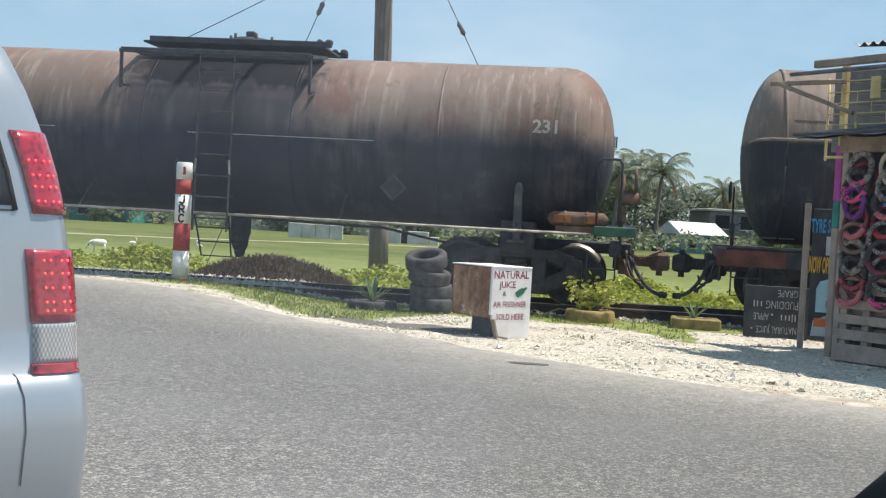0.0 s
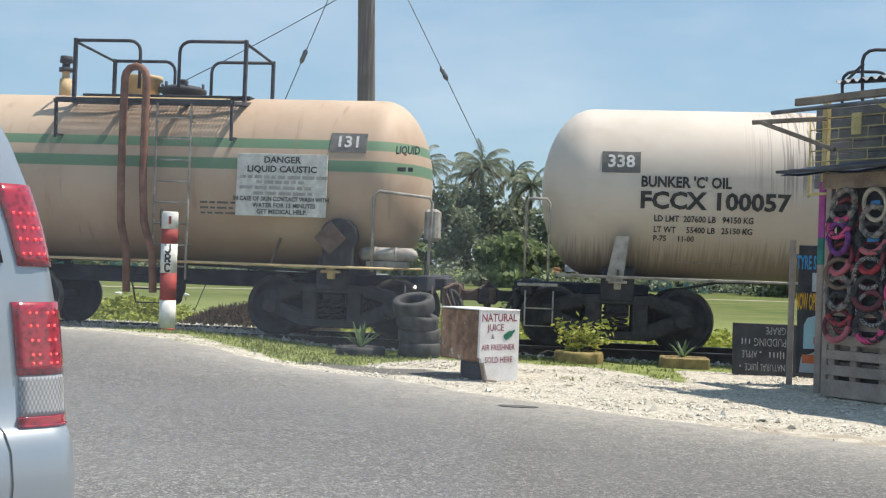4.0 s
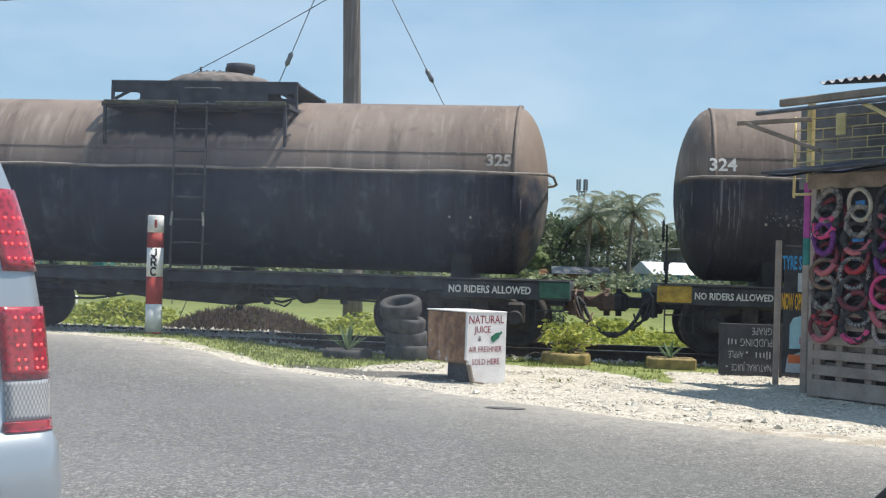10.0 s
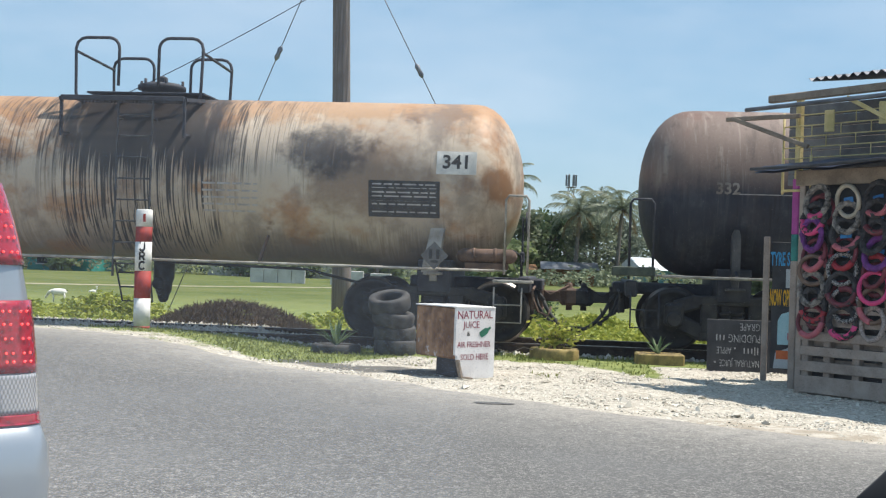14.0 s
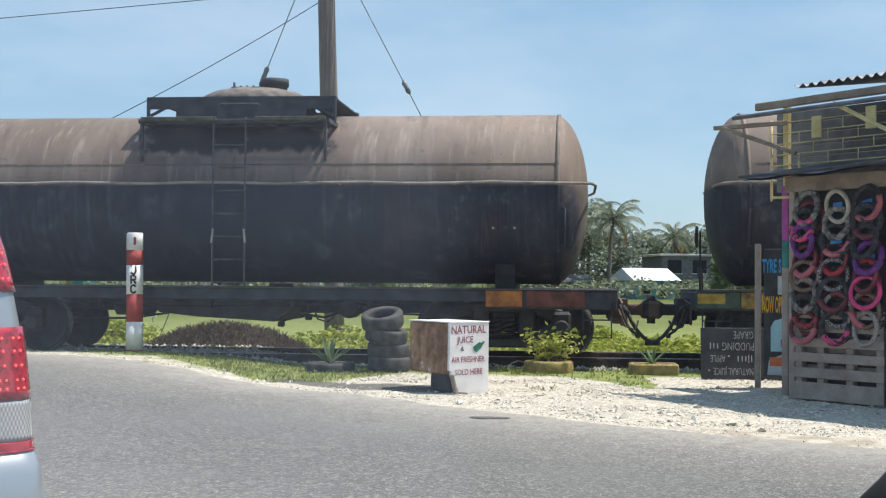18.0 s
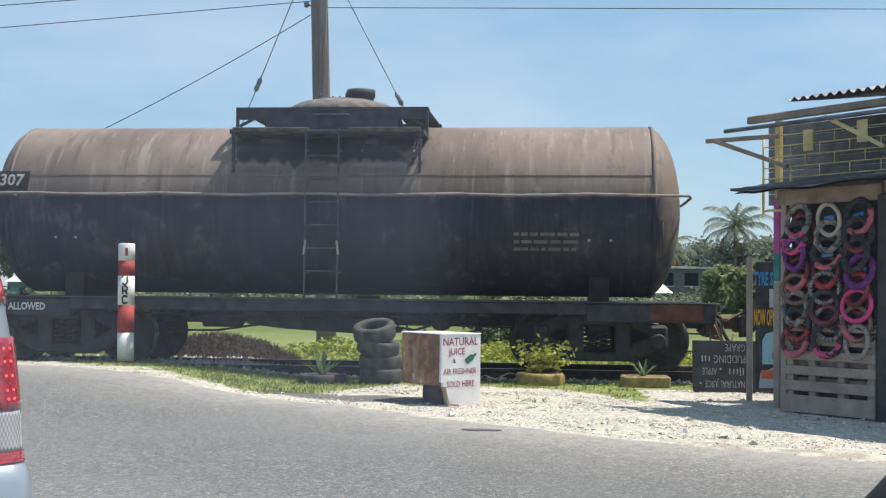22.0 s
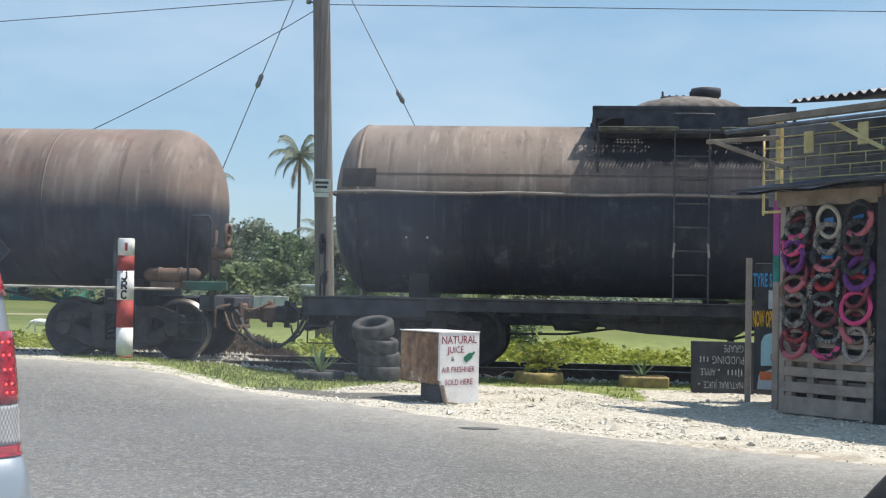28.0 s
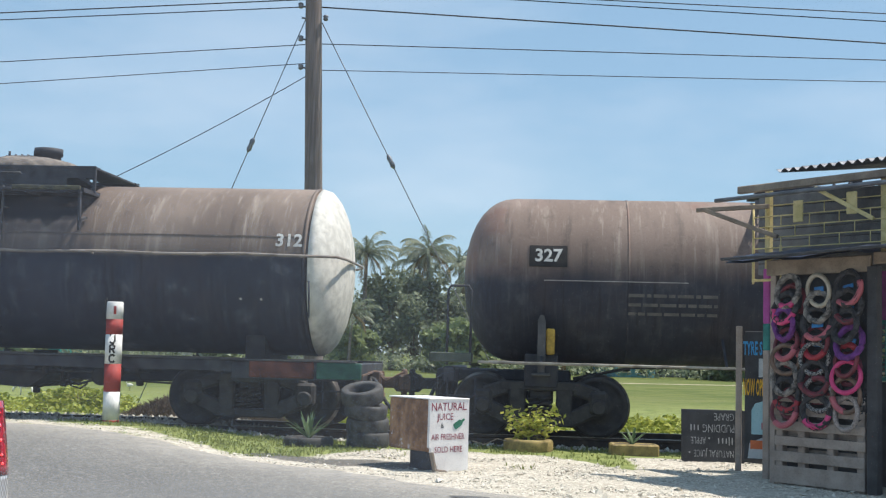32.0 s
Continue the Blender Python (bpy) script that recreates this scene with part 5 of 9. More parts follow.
def fitted_platform(car, x0, hoops, key, mat="platform", wide=0.90, pitch=0.055):
    """A filling platform on a car with no dome."""
    m = Mesh()
    w = 1.38 if not hoops else wide
    for y in (-1.36, 1.36):
        m.bar((x0 - w, y, 3.46), (x0 + w, y, 3.46), 0.05, 0.07, 0.006)
    for x in (-w, -w / 3, w / 3, w):
        for s in (-1, 1):
            m.bar((x0 + x, s * 1.35, 3.45), (x0 + x, s * 0.5, 3.55), 0.075, 0.05)
            if abs(x) > 0.8 * w:
                m.bar((x0 + x, s * 1.34, 3.46), (x0 + x, s * 1.32, 2.92), 0.05, 0.035)
                m.bar((x0 + x, s * 1.32, 2.96), (x0 + x, s * 1.06, 2.98), 0.045, 0.03)
    if not hoops:
        for s in (-1, 1):
            m.bar((x0 - w + 0.1, s * 0.55, 3.735), (x0 + w + 0.1, s * 0.55, 3.735), 0.05, 0.09, 0.008)
            m.box((x0 + w + 0.05, s * 0.5, 3.775), (0.10, 0.12, 0.08), 0.02)
            m.box((x0 + w - 0.09, s * 0.5, 3.785), (0.08, 0.10, 0.06), 0.02)
        m.box((x0, 0, 3.70), (2 * w, 1.1, 0.03))
    else:
        m.box((x0, 0, 3.66), (2 * w, 0.9, 0.03), 0.006)
    plat = part("platform_frame", m, mat, car)
    part("grating", grating(x0 - w, x0 + w, -1.33, -0.55, 3.49, pitch, 0.0135 if pitch < 0.1 else 0.022, 0.45 if pitch < 0.1 else 1.3), mat, plat)
    part("grating", grating(x0 - w, x0 + w, 0.55, 1.33, 3.49, 0.30, 0.026, 1.3), mat, plat)
    d = Mesh()
    d.lathe([(3.62, 0.30), (3.76, 0.30), (3.76, 0.36), (3.82, 0.36), (3.86, 0.25), (3.88, 0.02)], "z", 24, (x0 + 0.1, 0, 0))
    for k in range(6):
        a = k * math.pi / 3
        d.tube([(x0 + 0.1 + 0.32 * math.cos(a), 0.32 * math.sin(a), 3.78), (x0 + 0.1 + 0.32 * math.cos(a), 0.32 * math.sin(a), 3.90)], 0.022, 6)
    d.box((x0 + 0.1, 0, 3.92), (0.14, 0.14, 0.10), 0.02)
    part("manway_lid", d, mat, car)
    if hoops:
        for s, yy in ((-1, -0.75), (-1, 0.75), (1, -0.75), (1, 0.75)):
            h = Mesh()
            xo, xi = x0 + s * w, x0 + s * 0.30
            top = 4.42 if yy < 0 else 4.36
            pts = [(xi, yy, 3.72), (xi, yy, top - 0.16)] + [(xi + s * 0.16 * (1 - math.cos(a)), yy, top - 0.16 + 0.16 * math.sin(a)) for a in (0.4, 0.8, 1.2, 1.57)] + [(xo, yy, top)]
            if key == "cream":
                h.tube(pts, 0.026, 8)
                h.bar((xo, yy, 3.50), (xo, yy, top + 0.03), 0.07, 0.05, 0.006)
            else:
                xe = xo + s * 0.06
                pts = pts[:-1] + [(xe - s * 0.16 * (1 - math.sin(a)), yy, top - 0.16 + 0.16 * math.cos(a)) for a in (0.0, 0.5, 1.0, 1.57)] + [(xe - s * 0.02, yy, 3.60), (xo, yy, 3.50)]
                h.tube(pts, 0.024, 8)
            part("hoop_rail", h, mat, plat)
        for s in (-1, 1):
            h = Mesh().tube([(x0 + s * (w + (0 if key == "cream" else 0.05)), -0.75, 4.40 if key == "cream" else 4.22), (x0 + s * (w + (0 if key == "cream" else 0.05)), 0.75, 4.35 if key == "cream" else 4.17)], 0.022, 8)
            part("cross_rail", h, mat, plat)


def plain_frame(car, half, bx, mat, pipe_mat, key, tank_mat, tank=True):
    if key == "cream":
        part("centre_sill", shared(f"centre_sill {key} {half}", lambda: Mesh().box((0, 0, 0.98), (2 * half + 0.2, 0.30, 0.24), 0.02), mat), None, car)
    for s in (-1, 1):
        part("stub_sill", shared(f"stub_sill {key} {half} {s}", lambda: Mesh().box((s * (half - 0.62), 0, 1.02), (1.9, 1.0, 0.16), 0.02), mat), None, car)
        part("end_sill", shared(f"end_sill {key} {half} {s}", lambda: Mesh().box((s * (half + 0.10), 0, 1.02), (0.16, 2.5, 0.22), 0.02), mat), None, car)
        part("bolster", shared(f"bolster {key} {s}", lambda: Mesh().box((s * bx, 0, 1.10), (0.46, 2.2, 0.46), 0.02), mat), None, car)

    def pipe():
        m = Mesh()
        for s in (-1, 1):
            m.tube([(-half + 0.3, s * 1.36, 1.20), (-half / 3, s * 1.36, 1.20), (half / 3, s * 1.36, 1.20), (half - 0.3, s * 1.36, 1.20)], 0.020, 7)
        return m

    rail = part("walk_rail", shared(f"walk_rail {key} {half}", pipe, pipe_mat), None, car)
    for x in (-bx, -1.9, 1.9, bx):
        part("rail_bracket", shared(f"rail_bracket {key} {x}", lambda: Mesh().bar((x, -1.36, 1.20), (x, -0.85, 1.60), 0.035, 0.03), "black_steel" if key == "plain" else "rust_steel"), None, rail)

    def bracket(s):
        m = Mesh()
        m.prism([(s * bx - 0.16, 1.15), (s * bx + 0.07, 1.15), (s * bx + 0.14, 1.76), (s * bx - 0.04, 1.76)] if key == "hoop" else [(s * bx - 0.055, 1.15), (s * bx + 0.055, 1.15), (s * bx + 0.052, 1.78), (s * bx + 0.025, 1.86), (s * bx - 0.025, 1.86), (s * bx - 0.052, 1.78)], -1.25, -1.02)
        m.box((s * bx, -1.19, 1.05 if key == "plain" else 1.135), (0.26, 0.16, 0.04), 0.01)
        m.box((s * bx, -1.13, 1.10), (0.10, 0.16, 0.14), 0.01)
        return m

    for s in (-1, 1):
        part("saddle_post", shared(f"saddle_post {key} {s}", lambda: bracket(s), pipe_mat if key != "plain" else "ladder"), None, car)

    def outlet():
        m = Mesh()
        m.lathe([(0.56, 0.04), (0.60, 0.075), (0.66, 0.085), (0.74, 0.12), (0.86, 0.13), (0.92, 0.155), (1.25, 0.155)], "z", 16, (0.12, -0.1, 0))
        m.lathe([(-0.34, 0.02), (-0.33, 0.085), (-0.27, 0.10), (-0.20, 0.06), (-0.1, 0.06)], "y", 14, (0.10, 0, 0.84))
        m.bar((0.12, -0.1, 0.66), (0.12, -0.32, 0.66), 0.03, 0.03)
        return m

    part("outlet_valve", shared(f"outlet_valve {key}", outlet, "bogie"), None, car)
    part("brake_rod", shared(f"brake_rod {key} a", lambda: Mesh().tube([(-half + 1.7, -0.7, 1.00), (-half + 2.5, -0.55, 1.17), (-2.4, -0.45, 1.19), (0.1, -0.35, 1.19)], 0.022, 6), "bogie"), None, car)
    part("brake_rod", shared(f"brake_rod {key} b", lambda: Mesh().tube([(half - 1.7, -0.7, 0.98), (half - 2.2, -0.8, 0.96), (2.4, -0.6, 1.13), (0.1, -0.35, 1.17)], 0.022, 6), "bogie"), None, car)

    def stirrup():
        m = Mesh()
        m.tube([(-0.20, -1.30, 1.2), (-0.10, -1.20, 0.60), (0.34, -1.20, 0.60), (0.30, -1.30, 1.2)], 0.014, 6)
        m.tube([(-0.135, -1.23, 0.80), (0.325, -1.23, 0.80)], 0.012, 6)
        m.tube([(-0.165, -1.26, 1.0), (0.315, -1.26, 1.0)], 0.012, 6)
        return m

    part("ladder_stirrup", shared(f"ladder_stirrup {key}", stirrup, "bogie"), None, car)

    def lad():
        m = ladder_mesh(0.50, 0.95, 3.48, 0.30, 0.16)
        m.v = [(x + (0.42 if key == "cream" else 0.05), y - 1.36, z) for x, y, z in m.v]
        return m

    lad_ob = part("ladder", shared(f"ladder {key}", lad, "ladder" if key != "cream" else "pale_pipe"), None, car)
    if key == "plain":
        ladder_marks(lad_ob, 0.05, -1.38, 0.25)

    def cyl():
        m = Mesh()
        c = (half - 0.43, -1.05, 1.40)
        m.lathe([(-0.42, 0.02), (-0.40, 0.06), (-0.34, 0.10), (0.34, 0.10), (0.40, 0.06), (0.42, 0.02)], "x", 20, c)
        for x in (-0.18, 0.12):
            m.lathe([(x - 0.02, 0.095), (x - 0.02, 0.112), (x + 0.02, 0.112), (x + 0.02, 0.095)], "x", 20, c)
        m.box((c[0], c[1], 1.26), (0.6, 0.16, 0.09), 0.01)
        return m

    if tank:
        part("air_reservoir", shared(f"air_reservoir {key} {half}", cyl, tank_mat), None, car)
    for s in (-1, 1):
        part("end_rail", shared(f"end_rail {key} {half} {s}", lambda: end_rail(s, half + 0.12, key != "cream"), "black_steel" if key in ("plain",) else "pale_pipe"), None, car)
    if key == "plain":
        part("brake_gear", shared(f"brake_gear {key} {half}", lambda: brake_gear(1, half + 0.16), "rust_steel"), None, car)
        for s in (-1, 1):
            part("end_step", shared(f"end_step {key} {half} {s}", lambda: Mesh().box((s * (half + 0.08), -1.16, 1.255), (0.58, 0.30, 0.13), 0.012), "end_paint"), None, car)
    else:
        part("hand_brake", shared(f"hand_brake {key}", lambda: hand_brake(1, half + 0.06), "black_steel"), None, car)


def plain_car(label, length=11.25, tank=True, mesh=0.055):
    car = thing("tank_car", label, "tank car", group="tank cars of the train")
    half = length / 2
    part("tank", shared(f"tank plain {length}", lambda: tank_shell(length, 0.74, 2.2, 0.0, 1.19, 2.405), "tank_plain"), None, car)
    SHELL[car.name] = (1.19, 2.405)
    for x in (-3.2, -1.1, 1.1, 3.2):
        part("weld_seam", shared(f"weld {x}", lambda: ring_band(x, 1.194, 0.03, 2.405), "tank_plain"), None, car)

    for x0, x1 in ((-4.35, -2.40), (-0.4, 2.3)):
        part("jacket_strip", shared(f"jacket plain {x0}", lambda: Mesh().bar((x0, -1.193, 2.34), (x1, -1.193, 2.34), 0.016, 0.012), "faded_paint"), None, car)
    m = Mesh().prism([(0.185 * math.sin(k * math.pi / 2), 0.185 * math.cos(k * math.pi / 2)) for k in range(4)], -0.008, 0.008)
    pl = part("hazard_placard", m, "ladder", car, "sooty diamond placard", at=pose(2.62, -1.22, 1.70))
    part("placard_face", Mesh().prism([(0.16 * math.sin(k * math.pi / 2), 0.16 * math.cos(k * math.pi / 2)) for k in range(4)], -0.013, -0.007), "black_steel", pl)
    part("placard_bracket", Mesh().bar((0, 0.0, 0.05), (0, 0.30, 0.05), 0.05, 0.03), "black_steel", pl)
    fitted_platform(car, 0.0, False, "plain", pitch=mesh)
    plain_frame(car, half, 4.37, "black_steel", "pale_pipe", "plain", "rust_steel", tank)
    common_gear(car, half, half + 0.16, 0.62, 4.37, 1.58, f"plain {length}")
    return car


def hoop_car(label, tank_mat, length=10.9, plate="plate_grey"):
    car = thing("tank_car", label, "tank car", group="tank cars of the train")
    half = length / 2
    part("tank", tank_shell(length, 0.72, 2.0, 0.0, 1.205, 2.42), tank_mat, car)
    SHELL[car.name] = (1.205, 2.42)
    fitted_platform(car, -0.15, True, "hoop")
    plain_frame(car, half, 4.32, "black_steel", "pale_pipe", "hoop", "rust_steel")
    m = Mesh()
    ring = [(0.19 * math.sin(k * math.pi / 2), 0.19 * math.cos(k * math.pi / 2)) for k in range(4)]
    m.prism(ring, -0.008, 0.008)
    pl = part("hazard_placard", m, plate, car, "grimy diamond placard", at=pose(4.36, -1.42, 1.38))
    for x, z, w, h in ((-0.05, 0.02, 0.045, 0.13), (0.05, 0.02, 0.045, 0.13), (0.0, -0.08, 0.10, 0.03)):
        part("mark", Mesh().box((x, -0.012, z), (w, 0.004, h)), "black_paint", pl)
    common_gear(car, half, half + 0.16, 0.62, 4.32, 1.78, "hoop", "pale_pipe")
    for s in (-1, 1):
        m = Mesh().box((s * (half - 0.05), -1.15, 1.06), (0.55, 0.34, 0.04), 0.008)
        part("end_step", m, "pale_pipe", car, "pale end step plate")
    return car


def cream_car(label):
    length = 7.86
    car = thing("tank_car", label, "tank car", group="tank cars of the train")
    half = length / 2
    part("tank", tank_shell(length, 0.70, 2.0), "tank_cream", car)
    fitted_platform(car, -0.05, True, "cream", "platform", 1.30)
    plain_frame(car, half, 2.72, "black_steel", "cream", "cream", "pale_pipe")
    common_gear(car, half, half + 0.30, 0.62, 2.72, 1.74, "cream")
    # twin loading pipe bent over the platform
    pts = [(-0.55, -1.45, 0.75), (-0.58, -1.42, 1.30), (-0.66, -1.48, 1.75), (-0.68, -1.48, 2.4), (-0.68, -1.48, 3.70)]
    pts += [(-0.52 - 0.16 * math.cos(a), -1.48, 3.76 + 0.17 * math.sin(a)) for a in (0.0, 0.5, 1.0, 1.57, 2.1, 2.6, 3.14)]
    pts += [(-0.36, -1.48, 3.70), (-0.36, -1.48, 2.4), (-0.32, -1.48, 1.75), (-0.20, -1.42, 1.30), (-0.16, -1.45, 0.75)]
    part("loading_pipe", Mesh().tube([(x + 0.40, y, z) for x, y, z in pts], 0.055, 12), "rust_pipe", car, "rust-red loop of loading pipe")
    m = Mesh()
    m.lathe([(3.62, 0.09), (3.95, 0.09), (3.95, 0.06), (4.06, 0.06), (4.06, 0.10), (4.11, 0.10), (4.12, 0.05), (4.22, 0.05), (4.22, 0.09), (4.28, 0.09)], "z", 16, (-1.83, 0, 0))
    part("vent_valve", m, "cream", car)
    part("valve_cap", Mesh().lathe([(4.06, 0.05), (4.06, 0.105), (4.12, 0.105), (4.13, 0.06), (4.2, 0.06), (4.2, 0.10), (4.30, 0.09), (4.31, 0.03)], "z", 14, (-1.83, 0, 0)), "platform", car, "black valve cap")
    m = Mesh()
    m.lathe([(3.6, 0.26), (3.95, 0.26), (3.95, 0.30), (4.02, 0.30), (4.04, 0.05)], "z", 24, (-0.62, 0.1, 0))
    part("filler_dome", m, "cream", car)
    sheet = Mesh()
    n = 6
    v, f = [], []
    for i in range(n + 1):
        a = radians(92 - 34 * i / n)
        for x in (-1.35, 0.95):
            v.append((x, -(R_TANK + 0.03) * math.cos(a) - 0.0, Z_AX + (R_TANK + 0.03) * math.sin(a)))
    f = [(2 * i, 2 * i + 2, 2 * i + 3, 2 * i + 1) for i in range(n)]
    sheet.add(v, f)
    part("tread_sheet", sheet, "cream", car)
    # the warning board
    bd = part("warning_board", Mesh().box((0, 0, 0), (1.30, 0.02, 0.88), 0.004), "plate_white", car, "white board with a caustic warning", at=pose(1.99, -1.275, 2.32, -1))
    y = -0.016
    flat_text("lettering", "DANGER", 0.125, "black_paint", bd, pose(0, y, 0.35), wide=1.05)
    flat_text("lettering", "LIQUID CAUSTIC", 0.125, "black_paint", bd, pose(0, y, 0.22), wide=1.05)
    flat_text("lettering", "IN CASE OF SKIN CONTACT WASH WITH", 0.085, "black_paint", bd, pose(0, y, -0.20), wide=0.86)
    flat_text("lettering", "WATER FOR 15 MINUTES", 0.085, "black_paint", bd, pose(0.05, y, -0.29), wide=0.95)
    flat_text("lettering", "GET MEDICAL HELP.", 0.085, "black_paint", bd, pose(0.02, y, -0.38), wide=0.95)
    m = Mesh()
    rnd = random.Random(4)
    for zz, x0, x1 in ((0.11, -0.60, 0.60), (0.04, -0.36, 0.30), (-0.04, -0.60, 0.45), (-0.12, -0.40, 0.42)):
        x = x0
        while x < x1:
            ln = rnd.uniform(0.05, 0.2)
            m.box((x + ln / 2, y, zz), (ln, 0.004, 0.045))
            x += ln + 0.03
    part("small_print", m, "faded_paint", bd)
    bars(car, 0.78, -19, 0.56, 3, 0.08, 0.030, "plate_grey", 7)
    m = Mesh()
    r = 0.23
    m.add([(r * math.sin(k * math.pi / 2), 0, r * math.cos(k * math.pi / 2)) for k in range(4)] + [(r * math.sin(k * math.pi / 2), 0.012, r * math.cos(k * math.pi / 2)) for k in range(4)],
          [(0, 3, 2, 1), (4, 5, 6, 7), (0, 1, 5, 4), (1, 2, 6, 5), (2, 3, 7, 6), (3, 0, 4, 7)])
    part("hazard_placard", m, "rust_steel", car, at=pose(2.74, -1.42, 1.60))
    m = Mesh()
    m.lathe([(-1.36, 0.26), (-1.14, 0.26)], "y", 24, (2.84, 0, 1.62))
    m.box((2.84, -1.25, 1.38), (0.44, 0.2, 0.4), 0.02)
    part("placard_holder", m, "black_paint", car)
    part("gear_box", Mesh().box((half + 0.12, -0.55, 1.85), (0.20, 0.4, 0.45), 0.04), "pale_pipe", car)
    return car


def riders(car, s, text="NO RIDERS ALLOWED", x=None, size=0.128):
    flat_text("lettering", text, size, "white_paint", car, pose(0.1 + s * 4.35 if x is None else x, -1.382, 1.0), wide=0.80)


def paint_block(car, x, w, mat, z=1.0, h=0.225):
    part("painted_end", Mesh().box((x, -1.366, z), (w, 0.052, h), 0.012), mat, car)


def make_train():
    """Each car: its middle along the train, and the thing."""
    out = []
    rusty = "soot-blackened domed tank car with dusty brown top"
    c = domed_car(rusty + " and red sills")
    paint_block(c, -4.9, 0.9, "red_sill")
    bars(c, -4.7, -70, 0.5, 1, 0.1, 0.06, "faded_paint", 2)
    out.append((8.55, c))
    c = plain_car("soot-blackened plain tank car numbered 231, reddish end")
    number(c, "231", 4.70, 11, 0.26, None, "faded_paint")
    for x, w in ((4.98, 0.24), (5.38, 0.20)):
        part("painted_patch", Mesh().box((x, -1.150, 1.40), (w, 0.012, 0.11), 0.004), "orange", c, "orange paint on the air reservoir")
    number(c, "231", -4.45, 14, 0.25, "plate_black", "ladder")
    part("painted_end", Mesh().box((5.70, -1.318, 1.255), (0.56, 0.02, 0.12), 0.006), "green", c)
    out.append((-3.87, c))
    c = hoop_car("white tank car streaked with black oil, numbered 338", "tank_white", plate="plate_white")
    number(c, "338", -4.32, 17, 0.25, "plate_grey")
    number(c, "338", 4.45, 14, 0.26, "plate_grey")
    stencil(c, "BUNKER 'C' OIL", -4.05, 4, 0.205, "black_paint", ratio=0.84)
    stencil(c, "FCCX 100057", -4.06, -8, 0.32, "black_paint", name="car_mark", ratio=1.06)
    stencil(c, "LD LMT  207600 LB   94150 KG", -3.86, -19.5, 0.125, "black_paint", ratio=0.80)
    stencil(c, "LT WT     55400 LB   25150 KG", -3.86, -27, 0.125, "black_paint", ratio=0.80)
    stencil(c, "P-75     11-00", -3.86, -33.5, 0.125, "black_paint", ratio=0.80)
    bars(c, -3.5, -55, 0.9, 1, 0.1, 0.03, "faded_paint", 5)
    stencil(c, "INTERIOR COATING", 1.0, -3, 0.085, "black_paint")
    stencil(c, "EXTERIOR: THERMAL BOND", 1.0, -20, 0.085, "black_paint")
    bars(c, 1.0, -7.5, 0.6, 2, 0.12, 0.045, "black_paint", 6)
    for x, phi, w, h in ((3.93, -8.5, 1.02, 0.48), (3.63, -31, 0.44, 0.30), (3.63, -45, 0.44, 0.12)):
        m = Mesh()
        r = 1.205 + 0.010
        n = 4
        v = [(x + sx * w / 2, -r * math.cos(radians(phi) + (i / n - 0.5) * h / r), 2.42 + r * math.sin(radians(phi) + (i / n - 0.5) * h / r)) for i in range(n + 1) for sx in (-1, 1)]
        m.add(v, [(2 * i, 2 * i + 1, 2 * i + 3, 2 * i + 2) for i in range(n)])
        part("data_panel", m, "black_paint", c)
    bars(c, 3.46, 0.6, 0.94, 8, 0.056, 0.020, "faded_paint", 8)
    bars(c, 3.46, -27, 0.36, 2, 0.13, 0.07, "white_paint", 11)
    out.append((-16.80, c))
    c = cream_car("cream tank car with two green bands, numbered 131")
    number(c, "131", 2.90, 24, 0.25, "plate_grey")
    stencil(c, "LIQUID", 3.58, 19, 0.17, "black_paint", ratio=0.62)
    bars(c, 3.62, 5, 0.22, 1, 0.1, 0.06, "black_paint", 41)
    out.append((-27.82, c))
    c = domed_car(rusty + " and sooty end")
    number(c, "323", 4.35, 20, 0.22, "plate_black", "faded_paint")
    out.append((-38.62, c))
    c = domed_car(rusty + ", numbered 324, flaked", paint="tank_chipped")
    number(c, "324", -4.42, 15, 0.25, None)
    number(c, "324", 4.33, 14.5, 0.25, "plate_black")
    riders(c, -1)
    paint_block(c, -5.03, 0.46, "yellow", 1.02)
    paint_block(c, 3.75, 0.32, "yellow", 1.02)
    paint_block(c, 5.0, 0.2, "orange", 1.02)
    out.append((-50.60, c))
    c = domed_car(rusty + ", numbered 325")
    number(c, "325", 4.40, 15, 0.24, None, "faded_paint")
    number(c, "   ", -4.55, 20, 0.20, "plate_grey")
    riders(c, 1, x=4.34, size=0.14)
    paint_block(c, 5.22, 0.42, "green", 1.02)
    paint_block(c, -5.02, 0.46, "olive", 1.02)
    paint_block(c, -4.63, 0.32, "yellow", 1.02)
    paint_block(c, -4.23, 0.48, "green", 1.02)
    out.append((-62.45, c))
    c = plain_car("soot-blackened plain tank car numbered 332, mottled red top", 11.3, mesh=0.13)
    number(c, "332", -4.50, 0, 0.22, None, "handrail")
    number(c, "332", 4.70, 2, 0.24, None, "faded_paint")
    out.append((-74.86, c))
    c = hoop_car("white tank car stained with rust and oil, numbered 341", "tank_rusty", 10.96)
    number(c, "341", 4.60, 12, 0.27, "plate_white", "black_paint")
    number(c, "341", -4.55, 16, 0.24, "plate_grey", "faded_paint")
    stencil(c, "FCCX", -4.30, -7, 0.32, "black_paint", name="car_mark", ratio=1.08)
    stencil(c, "100157", -3.22, -7, 0.32, "plate_grey", name="car_mark", ratio=1.06)
    for k, text in enumerate(("LD LMT 208100 LB  94400 KG", "LT WT    54900 LB  249", "P-75  03-01")):
        stencil(c, text, -4.02, -20 - 7 * k, 0.125, "plate_grey", ratio=0.80)
    bars(c, 1.0, -6, 0.8, 5, 0.10, 0.028, "faded_paint", 6)
    m = Mesh()
    r = 1.205 + 0.010
